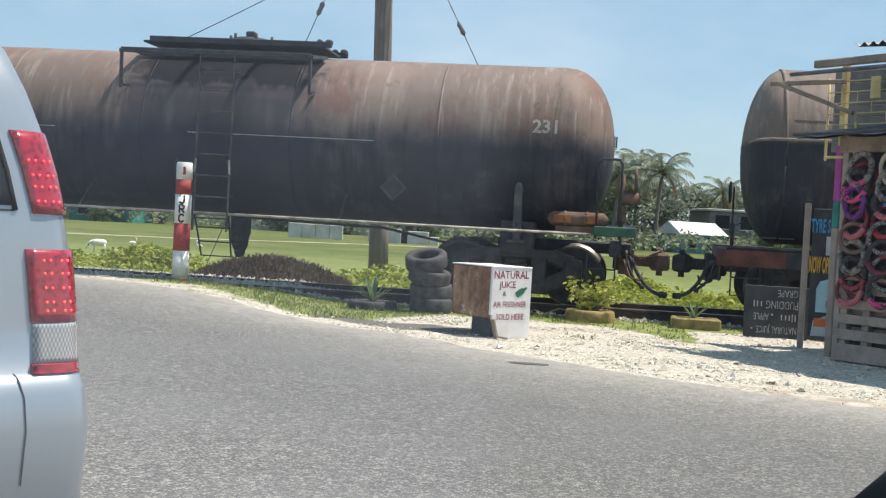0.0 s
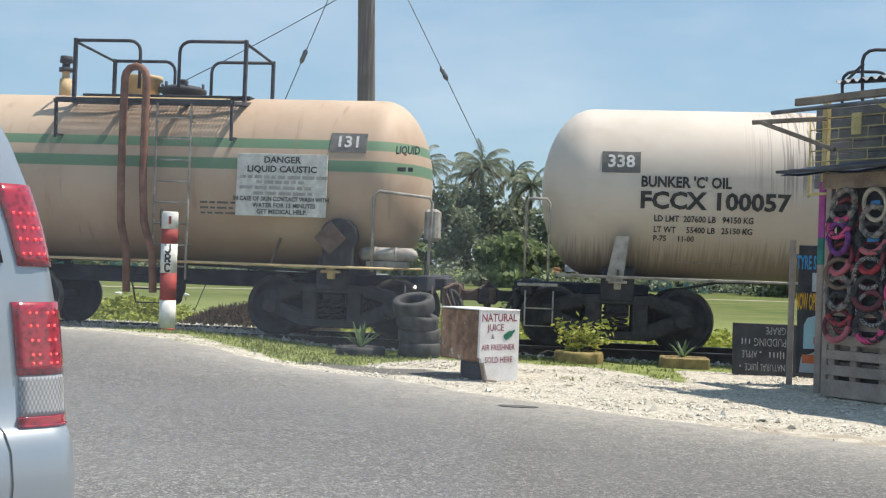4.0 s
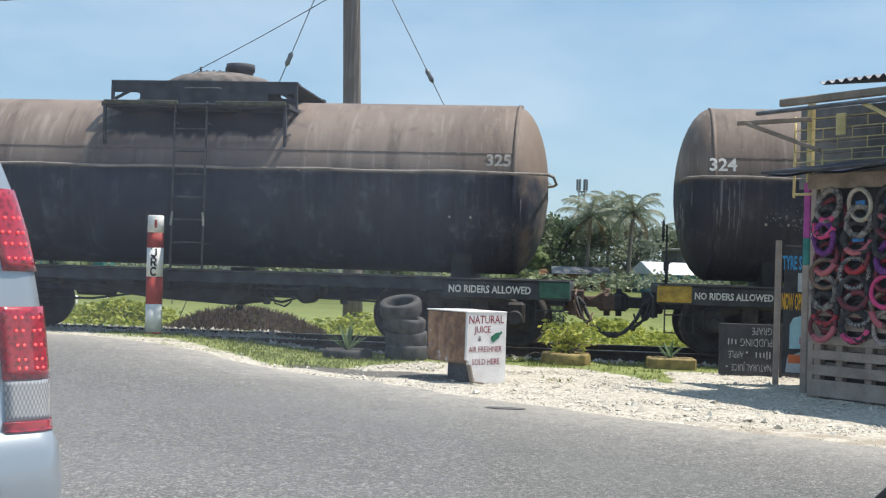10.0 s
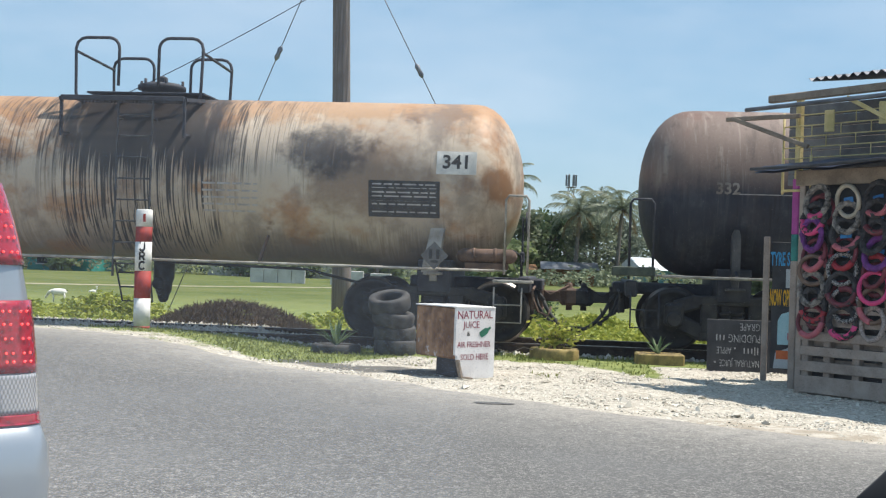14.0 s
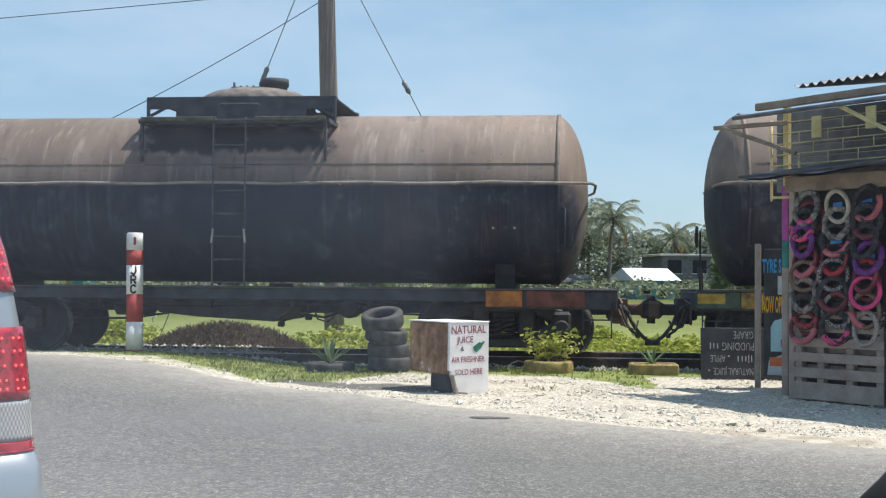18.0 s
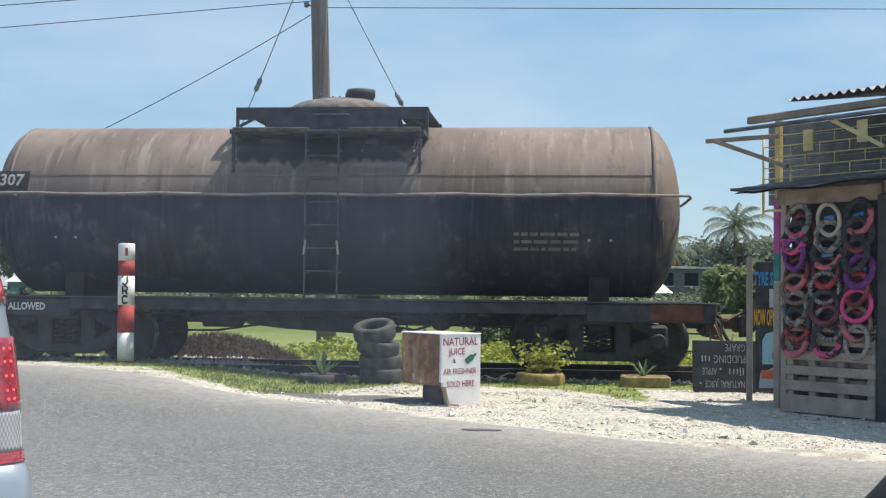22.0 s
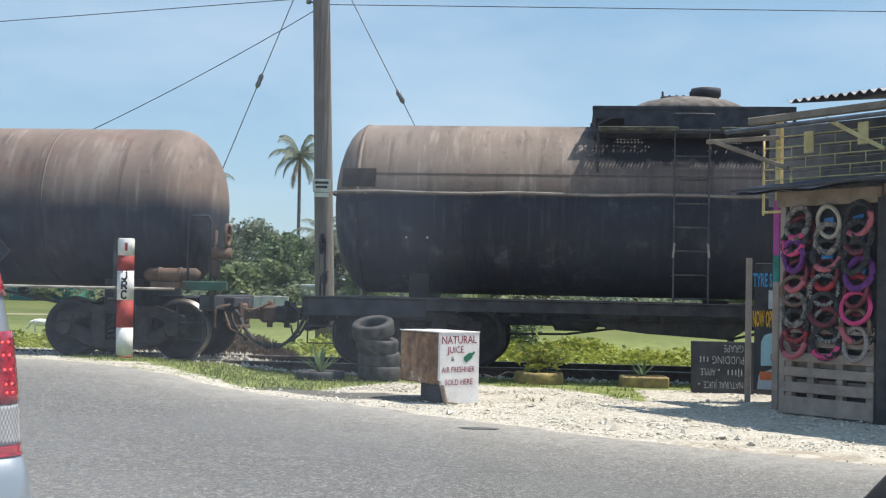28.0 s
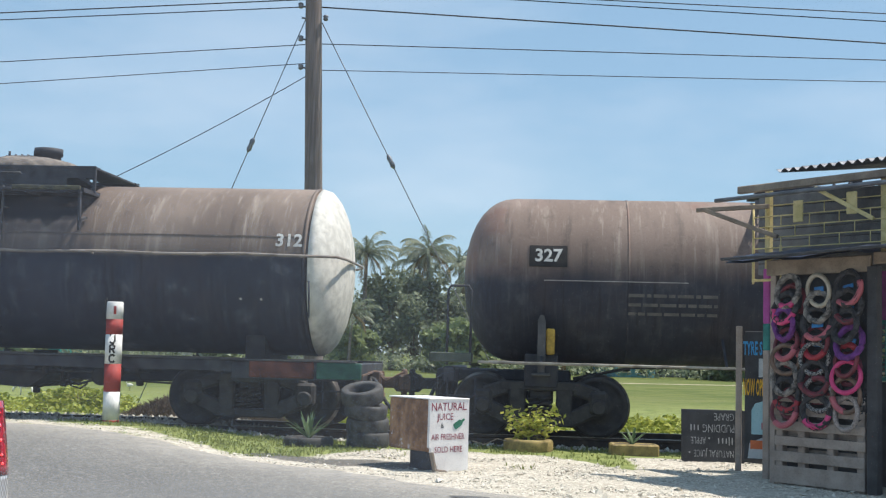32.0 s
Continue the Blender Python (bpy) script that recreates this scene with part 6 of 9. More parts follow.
    v = [(3.88 + sx * 0.50, -r * math.cos(radians(-13) + (i / 4 - 0.5) * 0.52 / r), 2.42 + r * math.sin(radians(-13) + (i / 4 - 0.5) * 0.52 / r)) for i in range(5) for sx in (-1, 1)]
    m.add(v, [(2 * i, 2 * i + 1, 2 * i + 3, 2 * i + 2) for i in range(4)])
    part("data_panel", m, "black_paint", c)
    bars(c, 3.43, -3.6, 0.9, 8, 0.056, 0.020, "faded_paint", 9)
    out.append((-87.65, c))
    c = domed_car(rusty + ", numbered 311", turned=True)
    number(c, "311", 4.62, 13, 0.26, "plate_white", "black_paint")
    riders(c, 1, "NO RID", 4.0)
    paint_block(c, 5.3, 0.3, "green", 1.02)
    paint_block(c, -4.95, 0.58, "green_grey", 1.02)
    part("painted_end", Mesh().box((-5.04, -1.396, 1.04), (0.36, 0.008, 0.13), 0.003), "yellow", c)
    paint_block(c, -4.32, 0.66, "ochre", 1.02)
    paint_block(c, -3.79, 0.36, "orange", 1.02)
    for x in (-2.6, -1.5, -0.2, 1.3):
        part("sill_patch", Mesh().box((x, -1.370, 1.07), (0.55, 0.012, 0.09), 0.003), "ochre", c)
    out.append((-99.83, c))
    c = domed_car(rusty + ", numbered 303", False)
    for dx in (-0.16, 0.16):
        part("tie_rod", Mesh().tube([(-3.85 + dx, -1.30, 1.15), (-3.85 + dx, -1.17, 1.96)], 0.011, 6), "handrail", c)
    number(c, "303", -4.28, 17, 0.25, "plate_black")
    paint_block(c, -4.95, 0.56, "olive", 1.03)
    paint_block(c, 4.6, 0.8, "red_sill", 1.02)
    paint_block(c, 3.9, 0.5, "orange", 1.02)
    out.append((-111.54, c))
    c = plain_car("soot-blackened plain tank car numbered 329, dusty brown top", 11.3, False)
    number(c, "329", -4.45, 12, 0.24, "plate_black", "faded_paint")
    out.append((-123.92, c))
    c = domed_car(rusty + ", numbered 307")
    number(c, "307", -4.48, 16, 0.24, "plate_black", "faded_paint")
    riders(c, -1, "RIDERS ALLOWED", -4.33, 0.142)
    bars(c, -5.1, -72, 0.5, 1, 0.1, 0.05, "faded_paint", 12)
    paint_block(c, 4.9, 0.7, "red_sill", 1.02)
    bars(c, 2.7, -19, 0.9, 3, 0.11, 0.05, "plate_grey", 32)
    out.append((-136.30, c))
    c = domed_car(rusty + ", numbered 308")
    number(c, "308", -4.42, 18, 0.24, "plate_black", "faded_paint")
    riders(c, 1, "NO RIDERS ALLOWED", 4.46, 0.155)
    paint_block(c, -4.42, 1.2, "yellow", 1.03, 0.12)
    part("sill_stripe", Mesh().box((0, -1.372, 1.10), (7.2, 0.02, 0.06)), "yellow", c)
    bars(c, -3.4, -18, 0.9, 3, 0.11, 0.05, "plate_grey", 31)
    out.append((-148.17, c))
    c = domed_car(rusty + ", numbered 316, streaked", paint="tank_streaked", turned=True)
    number(c, "316", 4.35, 14.5, 0.25, "plate_white", "black_paint")
    number(c, "316", -4.48, 13.5, 0.24, "plate_white", "black_paint")
    bars(c, 3.9, -72, 1.3, 1, 0.1, 0.06, "faded_paint", 13)
    paint_block(c, 3.55, 0.25, "orange", 1.02)
    paint_block(c, -4.1, 0.3, "orange", 1.02)
    out.append((-159.97, c))
    c = domed_car(rusty + ", numbered 305", wheel=True)
    number(c, "305", 4.42, 27, 0.24, "pale_pipe", "plate_grey")
    number(c, "   ", -4.5, 17, 0.22, "plate_black")
    out.append((-171.71, c))
    c = plain_car("soot-blackened plain tank car numbered 330, smooth brown top", 11.1)
    number(c, "330", -4.55, 14, 0.22, "plate_black", "faded_paint")
    part("painted_end", Mesh().box((5.70, -1.318, 1.255), (0.56, 0.02, 0.12), 0.006), "green", c)
    stencil(c, "NO RIDERS ALLOWED", -3.90, -36, 0.125, "faded_paint", ratio=0.9)
    out.append((-184.0, c))
    c = plain_car("soot-blackened plain tank car numbered 327, worn reddish top", 11.05, False)
    part("painted_end", Mesh().box((5.60, -1.318, 1.255), (0.56, 0.02, 0.12), 0.006), "green", c)
    number(c, "327", 4.58, 10, 0.25, None)
    number(c, "327", -4.30, 13, 0.25, "plate_black")
    bars(c, -3.2, -13, 1.2, 3, 0.13, 0.045, "plate_grey", 15)
    part("yellow_post", Mesh().box((-4.25, -1.17, 1.50), (0.12, 0.10, 0.36), 0.02), "yellow", c)
    out.append((-196.80, c))
    c = domed_car(rusty + ", numbered 312")
    number(c, "312", 4.40, 17, 0.26, None)
    paint_block(c, 4.40, 0.9, "red_sill", 1.02)
    paint_block(c, 5.20, 0.62, "green", 1.02)
    m = Mesh()
    prof = []
    for i in range(7):
        a = math.pi / 2 * i / 6
        r, d = math.sin(a), math.cos(a)
        prof.append((5.11 - 0.44 + 0.44 * d + 0.008, max(R_TANK * r * 1.004, 0.02)))
    m.lathe(list(reversed(prof)), "x", 64, (0, 0, Z_AX))
    part("whitewashed_end", m, "plate_white", c, "whitewashed tank end")
    out.append((-209.12, c))
    return out


TRAIN = make_train()


def travel(t):
    u = t / 32
    return 185.92245 * u - 12.58975 * u ** 2 + 76.76053 * u ** 3 - 68.48956 * u ** 4 + 21.28385 * u ** 5


def motions():
    steps = [0.5 * k for k in range(65)]
    for mid, car in TRAIN:
        walk(car, [(t, TR @ pose(mid + travel(t), 0, 0)) for t in steps])
        seen = [k / 15 for k in range(481) if abs(mid + travel(k / 15)) < 13]
        times = sorted({0.0, 32.0, *seen, max(0.0, seen[0] - 1 / 15), min(32.0, seen[-1] + 1 / 15)}) if seen else [0.0, 32.0]
        first, last = (seen[0], seen[-1]) if seen else (0.0, 0.0)
        for bogie in car.children:
            if not bogie.name.startswith("bogie"):
                continue
            for ax in bogie.children:
                if ax.name.startswith("wheelset"):
                    x, z = ax.matrix_basis.translation.x, ax.matrix_basis.translation.z
                    rows = []
                    for t in times:
                        turn = math.degrees((travel(min(max(t, first), last)) - travel(first)) / WHEEL_R)
                        rows.append((t, pose(x, 0, z, 0, turn % 360, 0)))
                    walk(ax, rows)


# ---- things beside the road ----
def on(x, y):
    return height(x, y)


def make_post():
    x, y = -4.27, 17.45
    z = on(x, y)
    post = thing("marker_post", "red and white banded concrete crossing post on the verge", "marker post", pose(x, y, z, 0, -0.5, 4))
    bands = ((0.0, 0.035, "post_red"), (0.035, 0.42, "post_white"), (0.42, 0.80, "post_red"), (0.80, 1.20, "post_white"), (1.20, 1.41, "post_red"), (1.41, 1.65, "post_white"))
    for lo, hi, mat in bands:
        m = Mesh()
        m.lathe([(lo, 0.114), (hi - (0.012 if hi > 1.6 else 0), 0.114), (hi, 0.114 if hi < 1.6 else 0.10)], "z", 22)
        part("band", m, mat, post)
    strokes = {"J": (((-0.035, 0.048), (0.032, 0.048), (0.032, -0.020), (0.018, -0.042), (-0.012, -0.046), (-0.036, -0.028)),),
               "R": (((-0.030, -0.05), (-0.030, 0.048), (0.012, 0.048), (0.034, 0.030), (0.030, 0.008), (0.010, -0.004), (-0.022, -0.004)), ((0.004, -0.006), (0.036, -0.05))),
               "C": (((0.036, 0.028), (0.014, 0.046), (-0.016, 0.044), (-0.034, 0.020), (-0.034, -0.020), (-0.016, -0.044), (0.014, -0.046), (0.036, -0.028)),)}
    for k, ch in enumerate("JRC"):
        m = Mesh()
        for n, line in enumerate(strokes[ch]):
            pts = [Vector(p) for p in line]
            v = []
            for i, p in enumerate(pts):
                d = (pts[min(i + 1, len(pts) - 1)] - pts[max(i - 1, 0)]).normalized()
                for s in (-1, 1):
                    q = p + Vector((-d.y, d.x)) * 0.0135 * s
                    a, r = q.x / 0.117, 0.1165 + 0.0008 * n
                    v.append((r * math.sin(a), -r * math.cos(a), q.y * 1.12))
            m.add(v, [(2 * i, 2 * i + 2, 2 * i + 3, 2 * i + 1) for i in range(len(pts) - 1)])
        part("letter", m, "plate_black", post, at=pose(0.0, 0, 1.132 - 0.130 * k))
    part("red_mark", Mesh().box((0.02, -0.116, 1.53), (0.035, 0.01, 0.11)), "post_red", post)
    part("wire_loop", Mesh().tube([(-0.10, -0.05, 1.64), (-0.11, -0.03, 1.70), (-0.13, -0.04, 1.66), (-0.125, -0.06, 1.50), (-0.11, -0.06, 1.42)], 0.007, 6), "cable", post)


def make_sign_box():
    """An old fridge on its stand, its door painted as a sign."""
    fl, fr = Vector((0.06, 14.0)), Vector((0.50, 14.30))
    ex = (fr - fl).normalized()
    ang = math.degrees(math.atan2(ex.y, ex.x))
    box = thing("sign_box", "rusty old fridge with a hand-painted white juice sign", "sign", pose(fl.x, fl.y, on(fl.x, fl.y) - 0.01, 0, 0, ang))
    w, d, h = 0.535, 0.80, 0.80
    m = Mesh()
    m.box((w / 2, d / 2 + 0.03, 0.22 + (h - 0.22) / 2), (w - 0.02, d, h - 0.22), 0.02)
    part("cabinet", m, "fridge_side", box, "rust-brown sheet metal sides with chipped white paint")
    out = [(0.10, 0.0), (w, 0.01), (w, h), (0.004, h), (0.0, 0.27), (0.028, 0.262), (0.030, 0.20), (0.075, 0.17), (0.070, 0.10), (0.12, 0.06)]
    part("door", Mesh().prism(out, -0.012, 0.028), "sign_white", box, "white door with torn lower corner")
    part("top_sheet", Mesh().box((w / 2, d / 2, h + 0.004), (w + 0.01, d + 0.04, 0.014), 0.004), "sign_white", box)
    m = Mesh()
    m.box((0.30, 0.30, 0.12), (0.42, 0.42, 0.24), 0.02)
    m.bar((0.03, 0.08, 0.20), (0.16, 0.02, 0.01), 0.03, 0.05)
    part("stand", m, "black_steel", box)
    m = Mesh()
    m.bar((0.02, -0.03, 0.22), (0.06, -0.05, 0.02), 0.06, 0.02)
    m.bar((0.06, -0.05, 0.03), (0.18, -0.09, 0.015), 0.08, 0.02)
    part("torn_flap", m, "plank", box)
    rows = (("NATURAL", 0.715, 0.125, 0.85), ("JUICE", 0.605, 0.105, 0.86), ("&", 0.505, 0.075, 1.0), ("AIR FRESHNER", 0.385, 0.092, 0.76), ("SOLD HERE", 0.245, 0.095, 0.78))
    for text, z, size, wide in rows:
        x = {"JUICE": 0.21, "&": 0.17, "AIR FRESHNER": 0.25, "SOLD HERE": 0.26}.get(text, 0.255)
        flat_text("lettering", text, size, "sign_red" if text != "&" else "black_paint", box, pose(x, -0.016, z, 0, -1.0), wide=wide, weight=0.008)
    m = Mesh()
    m.prism([(-0.075, -0.035), (0.02, -0.035), (0.045, -0.013), (0.085, -0.012), (0.085, 0.012), (0.045, 0.013), (0.02, 0.035), (-0.075, 0.035), (-0.085, 0.0)], -0.004, 0.0)
    part("painted_bottle", m, "sign_green", box, at=pose(0.40, -0.014, 0.535, 0, -32))


def tyre_mesh(r, hole, w, treads=0):
    m = Mesh()
    mid = (r + hole) / 2
    prof = []
    n = 16
    for i in range(n + 1):
        a = 2 * math.pi * i / n
        c, s = math.cos(a), math.sin(a)
        rr = mid + (r - hole) / 2 * (abs(c) ** 0.45) * (1 if c > 0 else -1)
        prof.append((w / 2 * (abs(s) ** 0.6) * (1 if s > 0 else -1), rr))
    verts, faces = [], []
    k = 48
    for z, rr in prof[:-1]:
        for j in range(k):
            a = 2 * math.pi * j / k
            g = 1 - (0.012 if treads and rr > r * 0.94 and j % 3 == 0 else 0)
            verts.append((rr * g * math.cos(a), rr * g * math.sin(a), z))
    for i in range(n):
        for j in range(k):
            i2, j2 = (i + 1) % n, (j + 1) % k
            faces.append((i * k + j, i * k + j2, i2 * k + j2, i2 * k + j))
    m.add(verts, faces, True)
    return m


def make_tyres():
    """Four old tyres, slumped over one another; the top one tips towards the road."""
    x, y = -0.775, 16.72
    me = tyre_mesh(0.282, 0.165, 0.200, 1).data("tyre", MAT["rubber"])
    z = on(x, y) + 0.105
    for k, (dx, dy, dz, rx, ry) in enumerate(((0.055, 0.0, 0.0, 2, 1), (0.045, 0.02, 0.182, 6, -4), (0.02, -0.01, 0.375, 11, -5), (-0.035, -0.02, 0.580, 18, -7))):
        ob = new("tyre", me)
        ob.matrix_basis = pose(x + dx, y + dy, z + dz, rx, ry, 37 * k if k < 3 else 0)
        tagged(ob, "worn black tyre in a slumped roadside stack", "tyre", "stack of tyres")


def leaf_blades(n, seed, spread, rise, length, width, droop=0.5, lean=1.0):
    """Broad blades rising from one foot."""
    rnd = random.Random(seed)
    m = Mesh()
    for i in range(n):
        a = 2 * math.pi * (i + rnd.random() * 0.6) / n
        tilt = rnd.uniform(0.25, 1.0) * lean
        pts = []
        for k in range(5):
            t = k / 4
            out = spread * t * tilt + droop * 0.06 * t * t
            up = rise * t * (1.25 - 0.6 * tilt) - droop * 0.10 * t * t * tilt
            pts.append((out * math.cos(a), out * math.sin(a), up))
        side = Vector((-math.sin(a), math.cos(a), 0))
        v, f = [], []
        for k, p in enumerate(pts):
            w = width * (0.75, 1.0, 0.85, 0.5, 0.03)[k]
            v += [Vector(p) - side * w, Vector(p) + Vector((0, 0, -w * 0.5)), Vector(p) + side * w]
        for k in range(4):
            f += [(3 * k, 3 * k + 1, 3 * k + 4, 3 * k + 3), (3 * k + 1, 3 * k + 2, 3 * k + 5, 3 * k + 4)]
        m.add(v, f, True)
    return m


def make_planters():
    x, y = 1.40, 16.85
    p = thing("planter", "yellow-painted tyre planter with a leafy croton shrub", "planter", pose(x, y, on(x, y) + 0.06))
    part("tyre", tyre_mesh(0.33, 0.21, 0.19), "yellow_tyre", p, "yellow-painted tyre")
    part("soil", Mesh().lathe([(-0.06, 0.25), (0.02, 0.25), (0.04, 0.1), (0.045, 0.01)], "z", 20), "soil", p)
    rnd = random.Random(5)
    stems, leaves = Mesh(), Mesh()
    for i in range(26):
        a, lean = rnd.uniform(0, 6.28), rnd.uniform(0.05, 0.46)
        top = Vector((lean * math.cos(a), lean * 0.7 * math.sin(a), rnd.uniform(0.24, 0.55) * (1.1 - lean * 0.5)))
        midp = top * 0.5 + Vector((0, 0, 0.06))
        stems.tube([(0.02 * math.cos(a), 0.02 * math.sin(a), 0), midp, top], [0.007, 0.005, 0.003], 5)
        for j in range(19):
            t = rnd.uniform(0.45, 1.05)
            c = top * t + Vector((rnd.gauss(0, 0.05), rnd.gauss(0, 0.05), rnd.gauss(0, 0.04)))
            d = Vector((rnd.gauss(0, 1), rnd.gauss(0, 1), rnd.gauss(0.2, 0.6))).normalized()
            u = d.cross(Vector((rnd.gauss(0, 1), rnd.gauss(0, 1), rnd.gauss(0, 1)))).normalized()
            ln, w = rnd.uniform(0.035, 0.062), rnd.uniform(0.013, 0.024)
            leaves.add([c - d * ln, c + u * w, c + d * ln, c - u * w], [(0, 1, 2, 3)])
    part("stem", stems, "bark", p, kind="stuff")
    part("foliage", leaves, "plant_leaf", p, kind="stuff")
    # vine that trails from the shrub towards the gravel
    part("trailing_stem", Mesh().tube([(-0.25, -0.1, 0.05), (-0.42, -0.2, 0.10), (-0.60, -0.25, 0.02), (-0.75, -0.2, 0.06)], 0.006, 5), "bark", p)
    x, y = 2.75, 16.55
    p = thing("planter", "low yellow-painted block planter with a small agave", "planter", pose(x, y, on(x, y), 0, 0, -3))
    m = Mesh()
    for c, s in (((0, -0.16, 0.065), (0.62, 0.07, 0.165)), ((0, 0.16, 0.065), (0.62, 0.07, 0.165)), ((-0.275, 0, 0.065), (0.07, 0.26, 0.165)), ((0.275, 0, 0.065), (0.07, 0.26, 0.165))):
        m.box(c, s, 0.02)
    part("trough", m, "yellow_tyre", p, "chipped yellow trough")
    part("soil", Mesh().box((0, 0, 0.09), (0.5, 0.25, 0.10), 0.02), "soil", p)
    part("agave", leaf_blades(13, 3, 0.26, 0.24, 0.3, 0.022), "agave_leaf", p, at=pose(-0.02, 0, 0.13), kind="stuff")
    x, y = -1.50, 16.75
    p = thing("planter", "half-buried grey tyre planter with an agave", "planter", pose(x, y, on(x, y) + 0.03))
    part("tyre", tyre_mesh(0.33, 0.20, 0.17), "rubber", p)
    part("soil", Mesh().lathe([(-0.05, 0.24), (0.05, 0.24), (0.06, 0.01)], "z", 20), "soil", p)
    part("agave", leaf_blades(18, 9, 0.30, 0.36, 0.34, 0.026), "agave_leaf", p, at=pose(0, 0, 0.06), kind="stuff")


# ---- the roadside stall ----
STALL = Matrix.Translation((3.80, 13.68, -0.02)) @ Matrix.Rotation(math.atan2(-0.8, 0.6), 4, "Z")


def ring_cover(r, tube, seed, fluffy):
    """A steering wheel cover: a soft ring, with a lumpy pile when it is furry."""
    rnd = random.Random(seed)
    m = Mesh()
    n, k = 30, 9
    v, f = [], []
    ph = rnd.uniform(0, 6)
    for i in range(n):
        a = 2 * math.pi * i / n
        for j in range(k):
            b = 2 * math.pi * j / k
            t = tube * (1 + (0.28 * rnd.uniform(-1, 1) if fluffy else 0.05 * math.sin(5 * a + ph)))
            rr = r * (1 + 0.04 * math.sin(2 * a + ph)) + t * math.cos(b)
            v.append((rr * math.cos(a), t * math.sin(b), rr * math.sin(a) * 1.06))
    for i in range(n):
        for j in range(k):
            f.append((i * k + j, i * k + (j + 1) % k, ((i + 1) % n) * k + (j + 1) % k, ((i + 1) % n) * k + j))
    m.add(v, f, not fluffy)
    return m


def arc_cover(r, tube, a0, a1):
    pts = [(r * math.cos(radians(a0 + (a1 - a0) * i / 12)), 0, r * 1.06 * math.sin(radians(a0 + (a1 - a0) * i / 12))) for i in range(13)]
    return Mesh().tube(pts, tube, 9)


def cover_mat(name, c1, c2, rough, scale):
    return worn(name, c1, c2, scale, rough, 0, 0.3, 90)


MAT["cover_black"] = cover_mat("black plush", (0.015, 0.015, 0.017), (0.060, 0.057, 0.060), 0.9, 20)
MAT["cover_grey"] = cover_mat("grey and black plush", (0.022, 0.022, 0.022), (0.330, 0.295, 0.265), 0.9, 14)
MAT["cover_cream"] = cover_mat("cream leatherette", (0.30, 0.26, 0.20), (0.48, 0.43, 0.35), 0.6, 10)
MAT["cover_maroon"] = cover_mat("maroon leatherette", (0.075, 0.012, 0.018), (0.195, 0.030, 0.045), 0.55, 10)
MAT["cover_pink"] = cover_mat("hot pink leatherette", (0.46, 0.028, 0.125), (0.68, 0.070, 0.215), 0.5, 8)
MAT["cover_rose"] = cover_mat("dusty rose leatherette", (0.30, 0.070, 0.085), (0.50, 0.135, 0.165), 0.55, 8)
MAT["cover_violet"] = cover_mat("violet plush", (0.075, 0.018, 0.105), (0.195, 0.045, 0.255), 0.8, 12)
MAT["cover_brown"] = cover_mat("brown leatherette", (0.075, 0.045, 0.030), (0.210, 0.135, 0.098), 0.55, 9)
MAT["cover_red"] = cover_mat("red leatherette", (0.22, 0.012, 0.020), (0.40, 0.030, 0.045), 0.5, 8)
MAT["cover_knit"] = cover_mat("pale knitted cotton", (0.16, 0.13, 0.12), (0.40, 0.34, 0.31), 0.9, 60)


def check_mat():
    n = Nodes("black and white checked leatherette", 0.5)
    k = n.t.nodes.new("ShaderNodeTexChecker")
    k.inputs["Scale"].default_value = 46.0
    n.put(k.inputs["Vector"], n.tc.outputs["Object"])
    n.color(n.mix(k.outputs["Fac"], (0.02, 0.02, 0.022), (0.26, 0.245, 0.24)))
    return n.m


MAT["cover_check"] = check_mat()
MAT["tag_blue"] = worn("blue card", (0.02, 0.12, 0.32), (0.04, 0.22, 0.48), 9, 0.5, bump=0)


